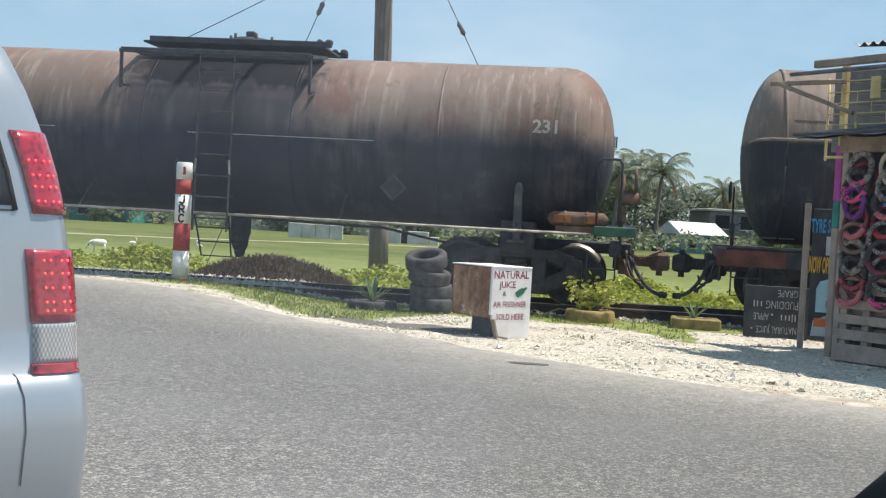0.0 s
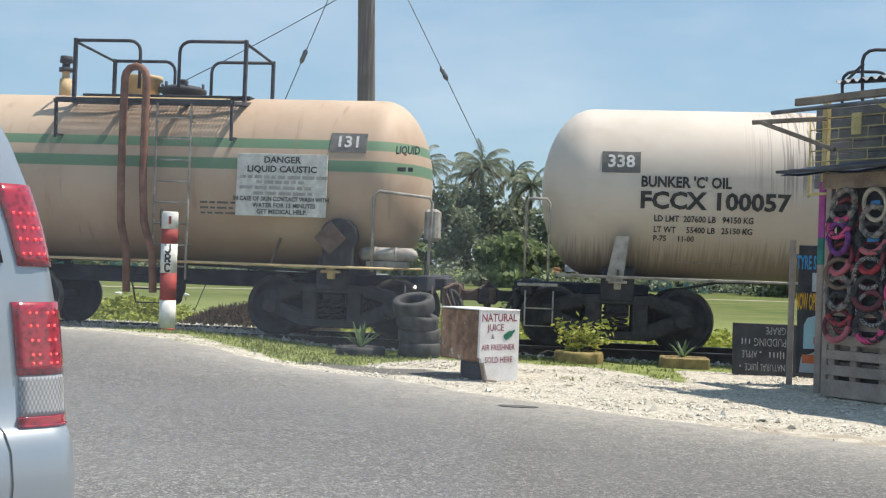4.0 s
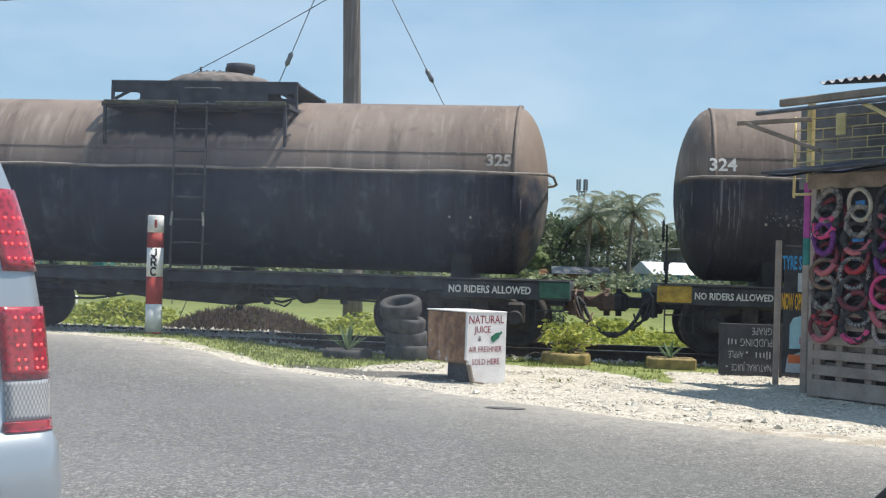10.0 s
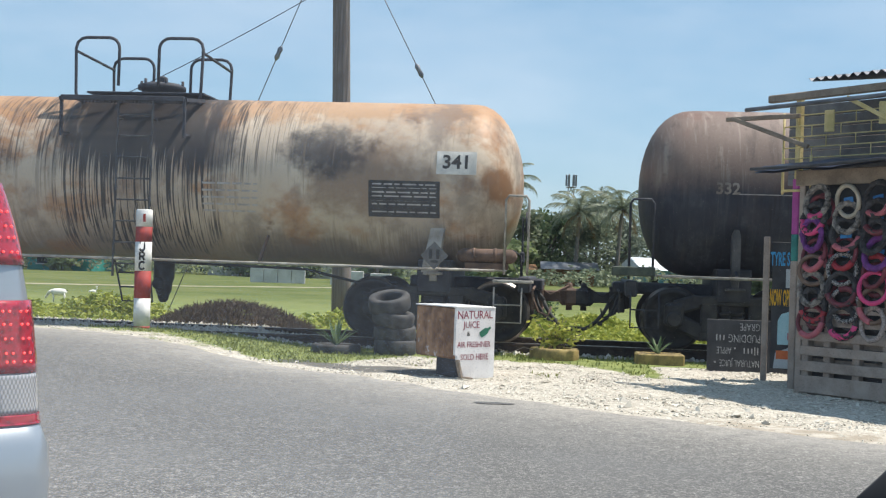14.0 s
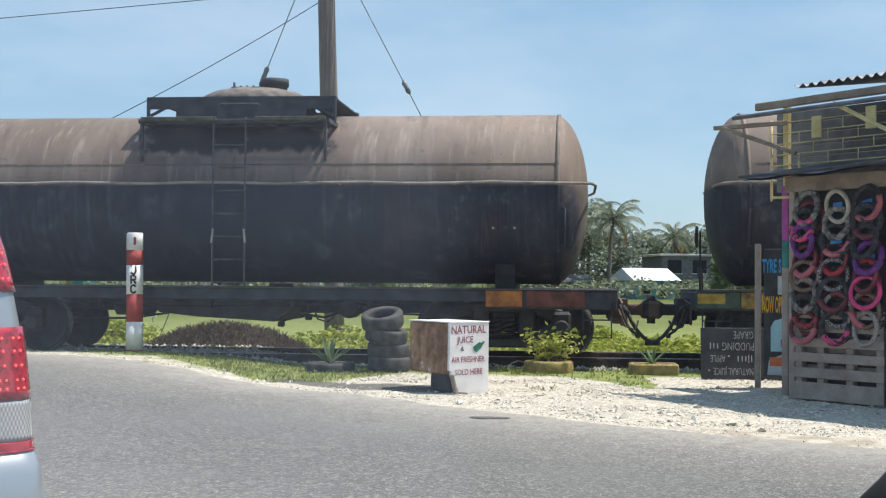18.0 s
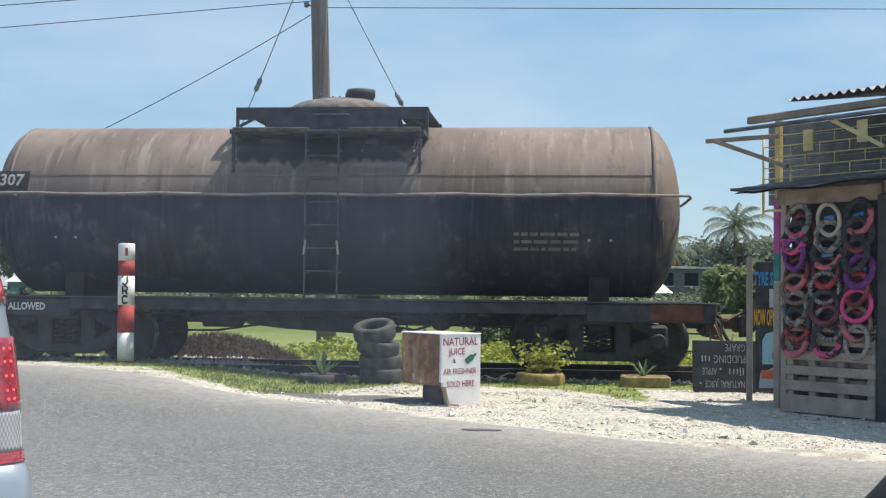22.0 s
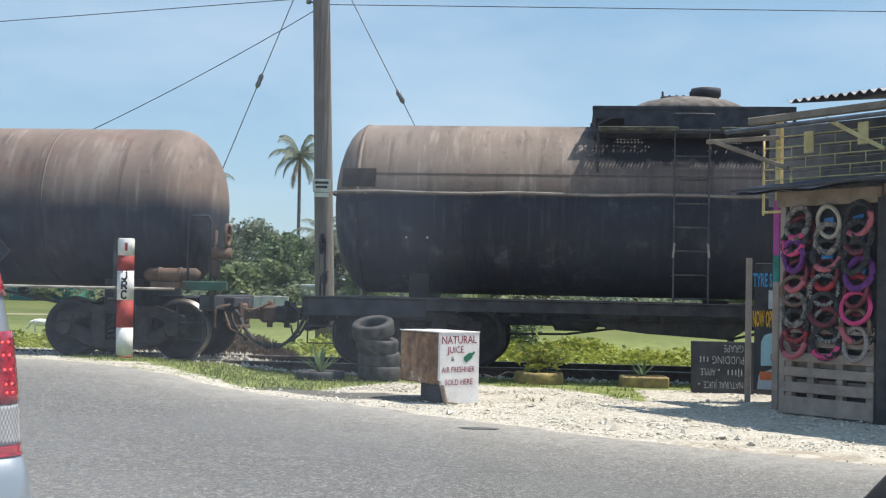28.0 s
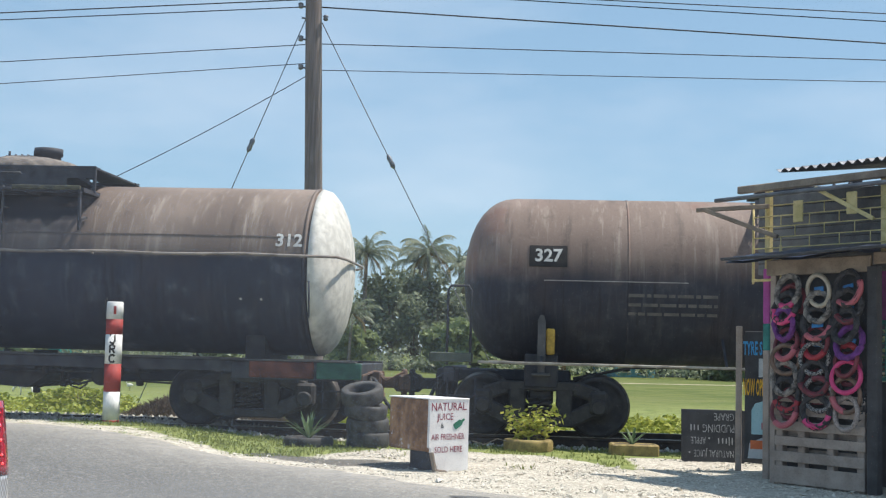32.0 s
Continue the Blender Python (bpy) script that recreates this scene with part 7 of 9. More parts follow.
def make_stall():
    st = thing("market_stall", "roadside stall of poles and planks with a dark tarpaulin awning", "stall", STALL)

    def b(name, c, s, mat, bevel=0.008, label=""):
        return part(name, Mesh().box(c, s, bevel), mat, st, label)

    W = 1.144
    b("corner_post", (-0.03, 0.02, 1.15), (0.075, 0.075, 2.34), "pallet")
    b("corner_post", (W + 0.07, 0.0, 1.15), (0.12, 0.10, 2.34), "board_black", label="black corner post")
    # pallet front
    z = 0.03
    for k, h in enumerate((0.20, 0.125, 0.115, 0.115, 0.10, 0.10)):
        b("slat", (W / 2 + random.uniform(-0.01, 0.01), -0.03, z + h / 2), (W - 0.03, 0.022, h - 0.015), "pallet", 0.006)
        z += h + (0.03 if k == 0 else 0.045)
    for x in (0.06, 0.34, 0.70, 1.06):
        b("stringer", (x, 0.03, 0.45), (0.09, 0.09, 0.88), "pallet", 0.01)
    for k in range(4):
        b("back_slat", (W / 2, 0.085, 0.14 + 0.22 * k), (W - 0.04, 0.02, 0.09), "pallet", 0.004)
    b("backing_board", (W / 2, 0.10, 1.50), (W, 0.02, 1.60), "board_black", 0.004, "dark backing behind the goods")
    # unseen board added to keep sunlight out of the pallet gaps
    b("kick_board", (W / 2, 0.115, 0.42), (W, 0.02, 0.80), "board_black", 0.004)
    b("header_plank", (W / 2 - 0.02, -0.03, 2.345), (W + 0.16, 0.035, 0.17), "plank")
    b("header_plank", (2.05, -0.02, 2.40), (1.65, 0.04, 0.12), "plank")
    # tarpaulin awning
    v, f = [], []
    nx, ny = 26, 8
    for i in range(nx + 1):
        for j in range(ny + 1):
            a = -0.42 + 3.4 * i / nx
            lip = 0.36 + 0.26 * ss((a - 0.3) / 1.2)
            d = -lip + (0.94 + lip) * j / ny
            zz = 2.47 + 0.12 * ss((d + 0.3) / 0.9) + 0.02 * ss((a - 0.4) / 1.5) + 0.035 * noise.noise((a * 2.2, d * 2.2, 3)) + 0.02 * noise.noise((a * 6, d * 6, 1)) - (0.05 if j == 0 else 0)
            v.append((a, d, zz))
    for i in range(nx):
        for j in range(ny):
            k = i * (ny + 1) + j
            f.append((k, k + 1, k + ny + 2, k + ny + 1))
    m = Mesh().add(v, f, True)
    m.add([(x, y, z - 0.025) for x, y, z in v], [tuple(reversed(q)) for q in f], True)
    part("awning", m, "tarp", st, "crumpled dark blue tarpaulin")
    m = Mesh()
    m.bar((-0.45, -0.37, 2.435), (0.35, -0.375, 2.435), 0.05, 0.03, 0.004)
    m.bar((0.33, -0.375, 2.435), (1.5, -0.63, 2.445), 0.05, 0.03, 0.004)
    m.bar((1.48, -0.63, 2.445), (3.0, -0.63, 2.455), 0.05, 0.03, 0.004)
    part("awning_batten", m, "board_black", st)
    # upper railing: thin rails with short uprights set in turn, like courses
    rails = (2.60, 2.72, 2.84, 2.96, 3.08)
    for z in rails:
        part("railing", Mesh().tube([(-0.55, 0.30, z), (3.0, 0.30, z)], 0.0075, 6), "stall_yellow", st)
    for k, (lo, hi) in enumerate(zip(rails, rails[1:])):
        for n in range(9):
            x = -0.55 + 0.38 * n + 0.19 * (k % 2)
            part("baluster", Mesh().tube([(x, 0.30, lo), (x, 0.30, hi)], 0.0065, 5), "stall_yellow", st)
    part("newel", Mesh().tube([(-0.55, 0.30, 2.20), (-0.55, 0.30, 3.12)], 0.013, 6), "stall_yellow", st)
    b("railing_post", (-0.38, 0.36, 2.83), (0.07, 0.07, 0.92), "stall_yellow")
    b("railing_post", (1.12, 0.34, 2.90), (0.07, 0.07, 0.85), "stall_yellow")
    b("painted_post", (-0.38, 0.36, 2.06), (0.09, 0.09, 0.62), "stall_pink", label="magenta-painted post")
    b("painted_post", (-0.38, 0.36, 1.60), (0.09, 0.09, 0.30), "teal", label="teal-painted post")
    b("painted_post", (-0.38, 0.36, 0.72), (0.09, 0.09, 1.46), "pallet")
    for x in (-0.55, -0.17):
        b("sign_bracket", (x, 0.30, 2.42), (0.03, 0.03, 0.42), "stall_yellow")
    b("sign_bracket", (-0.36, 0.30, 2.24), (0.40, 0.03, 0.03), "stall_yellow")
    for x, z in ((0.12, 2.98), (0.80, 3.02)):
        b("yellow_plate", (x, 0.22, z), (0.13, 0.02, 0.24), "stall_yellow")
    part("bracket_beam", Mesh().bar((-1.12, -0.02, 3.06), (-0.30, 0.26, 3.07), 0.05, 0.05, 0.006), "plank", st)
    part("bracket_beam", Mesh().bar((-1.00, 0.0, 3.05), (-0.20, 0.28, 2.72), 0.05, 0.05, 0.006), "plank", st)
    part("bracket_beam", Mesh().bar((0.42, 0.1, 3.20), (1.02, 0.28, 2.84), 0.045, 0.045, 0.006), "stall_yellow", st)
    part("eave_beam", Mesh().bar((-0.66, 0.17, 3.27), (3.2, 0.17, 3.30), 0.07, 0.085, 0.01), "plank", st)
    part("eave_pipe", Mesh().tube([(-0.90, 0.05, 3.16), (3.2, 0.05, 3.19)], 0.025, 8), "zinc", st)
    # corrugated roof
    v, f = [], []
    n = 132
    for i in range(n + 1):
        a = -0.10 + 3.4 * i / n
        zz = 0.022 * math.sin(a * 2 * math.pi / 0.115)
        for j, d in enumerate((0.10, 1.4, 2.9)):
            v.append((a, d, 3.42 + zz + 0.14 * d))
    for i in range(n):
        for j in range(2):
            k = 3 * i + j
            f.append((k, k + 1, k + 4, k + 3))
    m = Mesh().add(v, f, True)
    m.add([(x, y, z - 0.006) for x, y, z in v], [tuple(reversed(q)) for q in f], True)
    part("roof_sheet", m, "zinc", st, "corrugated zinc roof")
    # walls at the back
    for k in range(7):
        b("wall_course", (1.05, 0.98, 2.42 + 0.135 * k), (4.1, 0.05, 0.128), "block", 0.006)
    b("back_wall", (1.35, 1.00, 2.07), (2.2, 0.06, 0.56), "stall_purple", label="purple-painted back wall")
    b("counter_front", (1.45, 0.85, 0.57), (2.2, 0.05, 1.14), "board_black", label="dark counter front")
    m = Mesh()
    for k in range(28):
        m.bar((0.72 + 0.05 * k, 0.80, 1.18), (0.72 + 0.05 * k, 0.80, 1.77), 0.007, 0.007)
    for k in range(12):
        m.bar((0.70, 0.80, 1.20 + 0.05 * k), (2.1, 0.80, 1.20 + 0.05 * k), 0.007, 0.007)
    net = part("mesh_screen", m, "teal", st, "teal wire mesh screen")
    for x in (0.70, 1.40, 2.10):
        part("screen_frame", Mesh().box((x, 0.79, 1.475), (0.045, 0.04, 0.64), 0.006), "teal", net)
    for z in (1.17, 1.78):
        part("screen_frame", Mesh().box((1.40, 0.79, z), (1.45, 0.04, 0.045), 0.006), "teal", net)
    # shrub seen through the screen
    shrub = thing("bush", "leafy green shrub behind the mesh screen of the stall", "bush", STALL @ pose(1.2, 1.7, 0.0))
    rnd = random.Random(77)
    leaves = Mesh()
    for i in range(900):
        c = Vector((rnd.uniform(-0.9, 0.9), rnd.uniform(-0.4, 0.4), rnd.uniform(0.5, 1.9)))
        d = Vector((rnd.gauss(0, 1), rnd.gauss(0, 1), rnd.gauss(0, 0.7))).normalized()
        u = d.cross(Vector((rnd.gauss(0, 1), rnd.gauss(0, 1), rnd.gauss(0, 1)))).normalized()
        leaves.add([c - d * 0.07, c + u * 0.03, c + d * 0.07, c - u * 0.03], [(0, 1, 2, 3)])
    part("foliage", leaves, "light_leaf", shrub, kind="stuff")
    part("stem", Mesh().tube([(0, 0, 0), (0.05, 0, 0.6), (0, 0.05, 1.3)], [0.04, 0.03, 0.012], 7), "bark", shrub)
    # bench with folded goods
    bench = thing("bench", "low grey plank bench beside the stall", "bench", STALL @ pose(1.80, 0.25, 0))
    part("seat", Mesh().box((0, 0, 0.47), (1.0, 0.36, 0.045), 0.008), "pallet", bench)
    for x in (-0.40, 0.40):
        part("leg", Mesh().box((x, 0, 0.22), (0.07, 0.30, 0.45), 0.008), "pallet", bench)
    for k, mat in enumerate(("cover_pink", "cover_black", "cover_rose")):
        tagged(new("wheel_cover", ring_cover(0.16, 0.024, 70 + k, False).data("wheel_cover", MAT[mat])), "folded steering wheel cover lying on the bench", "wheel cover", "covers on the bench").matrix_basis = STALL @ pose(1.57 + 0.10 * k, 0.2, 0.525 + 0.048 * k, 90, 0, 10 * k)
    # steering wheel covers on show, three columns, each hung over the next
    styles = (
        (("cover_grey", "cover_pink", 235, 300), ("cover_black", "cover_pink", 190, 350), ("cover_violet", "", 0, 0), ("cover_maroon", "cover_rose", 225, 345),
         ("cover_brown", "cover_rose", 20, 75), ("cover_grey", "", 0, 0), ("cover_black", "cover_red", 200, 330), ("cover_maroon", "cover_rose", 215, 350)),
        (("cover_cream", "", 0, 0), ("cover_grey", "", 0, 0), ("cover_black", "cover_rose", 215, 345), ("cover_maroon", "cover_red", 180, 330),
         ("cover_check", "", 0, 0), ("cover_black", "cover_maroon", 190, 340), ("cover_check", "cover_maroon", 30, 110), ("cover_black", "cover_pink", 215, 360)),
        (("cover_black", "cover_rose", 225, 375), ("cover_black", "cover_maroon", 200, 300), ("cover_black", "", 0, 0), ("cover_violet", "cover_violet", 190, 350),
         ("cover_maroon", "cover_red", 60, 130), ("cover_pink", "", 0, 0), ("cover_brown", "cover_rose", 180, 260), ("cover_knit", "", 0, 0)))
    words = {"cover_grey": "grey and black plush", "cover_pink": "hot pink", "cover_violet": "violet plush", "cover_maroon": "maroon", "cover_brown": "brown", "cover_cream": "cream", "cover_black": "black plush", "cover_check": "black and white checked", "cover_knit": "pale knitted"}
    rnd = random.Random(12)
    for c in range(3):
        for r in range(8):
            mat, grip, g0, g1 = styles[c][r]
            z = 2.08 - 0.182 * r + rnd.uniform(-0.02, 0.02)
            x = 0.20 + 0.375 * c + rnd.uniform(-0.025, 0.025)
            fl = mat in ("cover_grey", "cover_black", "cover_violet")
            rad = rnd.uniform(0.150, 0.166)
            ob = new("wheel_cover", ring_cover(rad, 0.024 if not fl else 0.030, c * 10 + r, fl).data("wheel_cover", MAT[mat]))
            ob.matrix_basis = STALL @ pose(x, -0.075 - 0.012 * (r % 3), z, rnd.uniform(-18, 4), rnd.uniform(-14, 14), rnd.uniform(-14, 14))
            tagged(ob, f"{words[mat]} steering wheel cover hanging on the stall", "wheel cover", "wheel covers on show")
            if grip:
                part("padded_grip", arc_cover(rad, 0.033, g0 + rnd.uniform(-12, 12), g1), grip, ob, "smooth padded grip")
            if (c, r) in ((1, 0), (1, 2), (1, 3), (2, 0), (2, 1), (2, 3)):
                part("card_tag", Mesh().box((0, 0.01, 0.0), (0.13, 0.012, 0.085), 0.003), "tag_blue", ob, "blue packing card")
            elif r < 7:
                # a second, darker cover behind
                back = new("wheel_cover", ring_cover(rad * 0.94, 0.026, 60 + c * 10 + r, True).data("wheel_cover", MAT["cover_black" if (c + r) % 3 else "cover_maroon"]))
                back.matrix_basis = STALL @ pose(x + rnd.uniform(-0.04, 0.04), -0.012, z - 0.09, rnd.uniform(-6, 6), rnd.uniform(-20, 20), rnd.uniform(-6, 6))
                tagged(back, f"{'black plush' if (c + r) % 3 else 'maroon'} steering wheel cover hanging behind others", "wheel cover", "wheel covers on show")


def make_signs():
    # banner panel on a post
    p0 = Vector((3.735, 14.98))
    pan = thing("tyre_sign", "tall black printed panel advertising tyres, on a post", "sign", pose(p0.x, p0.y, -0.01, 0, 0, -20))
    part("post", Mesh().box((-0.01, 0, 0.86), (0.07, 0.05, 1.74), 0.008), "pallet", pan)
    part("panel", Mesh().box((0.42, 0.0, 0.92), (0.72, 0.03, 1.50), 0.006), "board_black", pan)
    y = -0.02
    flat_text("lettering", "TYRE S", 0.22, "banner_blue", pan, pose(0.04, y, 1.46), "LEFT", wide=0.33)
    flat_text("lettering", "NOW OPEN", 0.27, "banner_yellow", pan, pose(0.04, y, 1.00), "LEFT", wide=0.19)
    part("printed_patch", Mesh().box((0.30, y, 1.24), (0.16, 0.006, 0.22), 0.002), "banner_grey", pan)
    m = Mesh()
    m.prism([(0.14, 0.46), (0.40, 0.46), (0.40, 0.74), (0.36, 0.82), (0.27, 0.85), (0.18, 0.82), (0.14, 0.74)], y - 0.004, y + 0.004)
    part("printed_patch", m, "banner_cyan", pan)
    part("printed_bar", Mesh().box((0.32, y - 0.006, 0.56), (0.13, 0.004, 0.08)), "cover_rose", pan)
    m = Mesh()
    m.prism([(0.10, 0.18), (0.34, 0.18), (0.46, 0.42), (0.30, 0.44), (0.12, 0.36)], y - 0.004, y + 0.004)
    part("printed_patch", m, "banner_grey", pan)
    part("printed_bar", Mesh().box((0.22, y - 0.006, 0.34), (0.18, 0.004, 0.10)), "banner_orange", pan)
    # black board, standing upside down
    a = Vector((3.24, 15.90))
    bd = thing("price_board", "black-painted board with white lettering, standing upside down", "sign", pose(a.x, a.y, on(a.x, a.y) - 0.01, -8, 0, -6))
    part("board", Mesh().box((0.52, 0, 0.33), (1.04, 0.03, 0.66), 0.006), "board_black", bd)
    for text, x, z, s, w in (("GRAPE", 0.53, 0.575, 0.135, 0.62), ("PUDDING", 0.46, 0.43, 0.145, 0.62), ("APPLE", 0.21, 0.275, 0.125, 0.56), ("NATURAL JUICE", 0.40, 0.115, 0.125, 0.55)):
        flat_text("lettering", text, s, "chalk", bd, pose(x, -0.018, z, 0, 180), wide=w, weight=-0.007)
    # writing too worn to read, and a dot before each line
    rnd = random.Random(8)
    for x0, x1, z in ((0.46, 0.66, 0.27), (0.12, 0.22, 0.43), (0.80, 0.98, 0.50), (0.80, 0.94, 0.34), (0.80, 0.98, 0.17)):
        x = x0
        while x < x1:
            part("lettering_bar", Mesh().box((x, -0.018, z), (0.014, 0.004, rnd.uniform(0.06, 0.10))), "chalk", bd)
            x += rnd.uniform(0.032, 0.05)
    for x, z in ((0.70, 0.585), (0.72, 0.44), (0.705, 0.285), (0.715, 0.13), (0.345, 0.30), (0.10, 0.12)):
        part("dot", Mesh().box((x, -0.018, z), (0.022, 0.004, 0.022), 0.006), "chalk", bd)


# ---- the van ahead ----
def silver_paint():
    n = Nodes("silver car paint", 0.34, 0.55, 0.5)
    n.color(n.mix(n.step(n.noise(1.2), 0.3, 0.7), (0.36, 0.395, 0.43), (0.41, 0.445, 0.48)))
    n.b.inputs["Coat Weight"].default_value = 0.6
    n.b.inputs["Coat Roughness"].default_value = 0.08
    return n.m


def lens(name, c1, c2, scale):
    n = Nodes(name, 0.16, 0.0, 0.6)
    if scale > 50:
        ribs = n.math("MULTIPLY", n.math("SINE", n.math("MULTIPLY", n.axis(0), 420.0)), n.math("SINE", n.math("MULTIPLY", n.axis(2), 190.0)))
        n.color(n.mix(n.step(ribs, -0.6, 0.7), c1, c2))
    else:
        n.color(n.mix(n.step(n.voronoi(scale), 0.2, 0.6), c1, c2))
    n.b.inputs["Coat Weight"].default_value = 0.8
    return n.m


def glow(name, colour, power):
    n = Nodes(name, 0.4)
    n.color(colour)
    n.b.inputs["Emission Color"].default_value = (*colour, 1)
    n.b.inputs["Emission Strength"].default_value = power
    return n.m


MAT["silver"] = silver_paint()
MAT["red_lens"] = lens("red lamp lens", (0.20, 0.004, 0.012), (0.40, 0.012, 0.03), 45)
MAT["clear_lens"] = lens("clear lamp lens", (0.24, 0.24, 0.25), (0.42, 0.42, 0.43), 60)
MAT["led"] = glow("lit red diode", (1.0, 0.06, 0.06), 1.0)
MAT["glass"] = worn("tinted van glass", (0.012, 0.017, 0.022), (0.022, 0.030, 0.036), 2, 0.10, 0, 0)
MAT["chrome"] = worn("chrome", (0.55, 0.56, 0.58), (0.7, 0.7, 0.72), 8, 0.15, 0.95, 0)
MAT["car_blue"] = worn("dark car paint", (0.020, 0.022, 0.028), (0.030, 0.033, 0.042), 2, 0.3, 0.2, 0)
MAT["gap"] = worn("shut line", (0.008, 0.008, 0.009), (0.014, 0.014, 0.015), 8, 0.8, 0, 0)

VAN_W = [(0.10, 0.80, 0.04), (0.16, 0.820, 0.012), (0.45, 0.832, 0.0), (0.56, 0.826, 0.012), (0.625, 0.810, 0.035), (0.64, 0.803, 0.055), (0.81, 0.792, 0.062), (1.05, 0.766, 0.072), (1.19, 0.742, 0.085), (1.33, 0.712, 0.105),
         (1.46, 0.676, 0.130), (1.62, 0.618, 0.165), (1.76, 0.553, 0.21), (1.86, 0.48, 0.28), (1.92, 0.36, 0.42), (1.94, 0.15, 0.7)]


def van_level(z):
    for (z0, w0, y0), (z1, w1, y1) in zip(VAN_W, VAN_W[1:]):
        if z <= z1:
            k = (z - z0) / (z1 - z0)
            return w0 + (w1 - w0) * k, y0 + (y1 - y0) * k
    return VAN_W[-1][1:]


def van_skin(s, z, out=0.0):
    """A point on the rear: s metres from the right-hand corner towards the middle; below zero round onto the side."""
    w, y0 = van_level(z)
    r = 0.10
    turn = r * math.pi / 2
    if s >= turn / 2:
        return Vector((w - r - (s - turn / 2), y0 - out - 0.05 * 0, z))
    a = (turn / 2 - s) / r
    if a <= math.pi / 2:
        return Vector((w - r + (r + out) * math.sin(a), y0 + r - (r + out) * math.cos(a), z))
    return Vector((w + out, y0 + r + (a - math.pi / 2) * r, z))


def skin_patch(s0, s1, z0, z1, out, ns=8, nz=8, edge=lambda z: 0.0, thick=0.012):
    m = Mesh()
    v, f = [], []
    for layer in (out, out - thick):
        for i in range(nz + 1):
            z = z0 + (z1 - z0) * i / nz
            for j in range(ns + 1):
                s = s0 + (s1 + edge(z) - s0) * j / ns
                v.append(van_skin(s, z, layer))
    k = (ns + 1) * (nz + 1)
    for i in range(nz):
        for j in range(ns):
            a = i * (ns + 1) + j
            f.append((a, a + ns + 1, a + ns + 2, a + 1))
    loop = [j for j in range(ns + 1)] + [i * (ns + 1) + ns for i in range(1, nz + 1)] + [nz * (ns + 1) + j for j in range(ns - 1, -1, -1)] + [i * (ns + 1) for i in range(nz - 1, 0, -1)]
    for a, b2 in zip(loop, loop[1:] + loop[:1]):
        f.append((a, b2, b2 + k, a + k))
    return m.add(v, f, True)


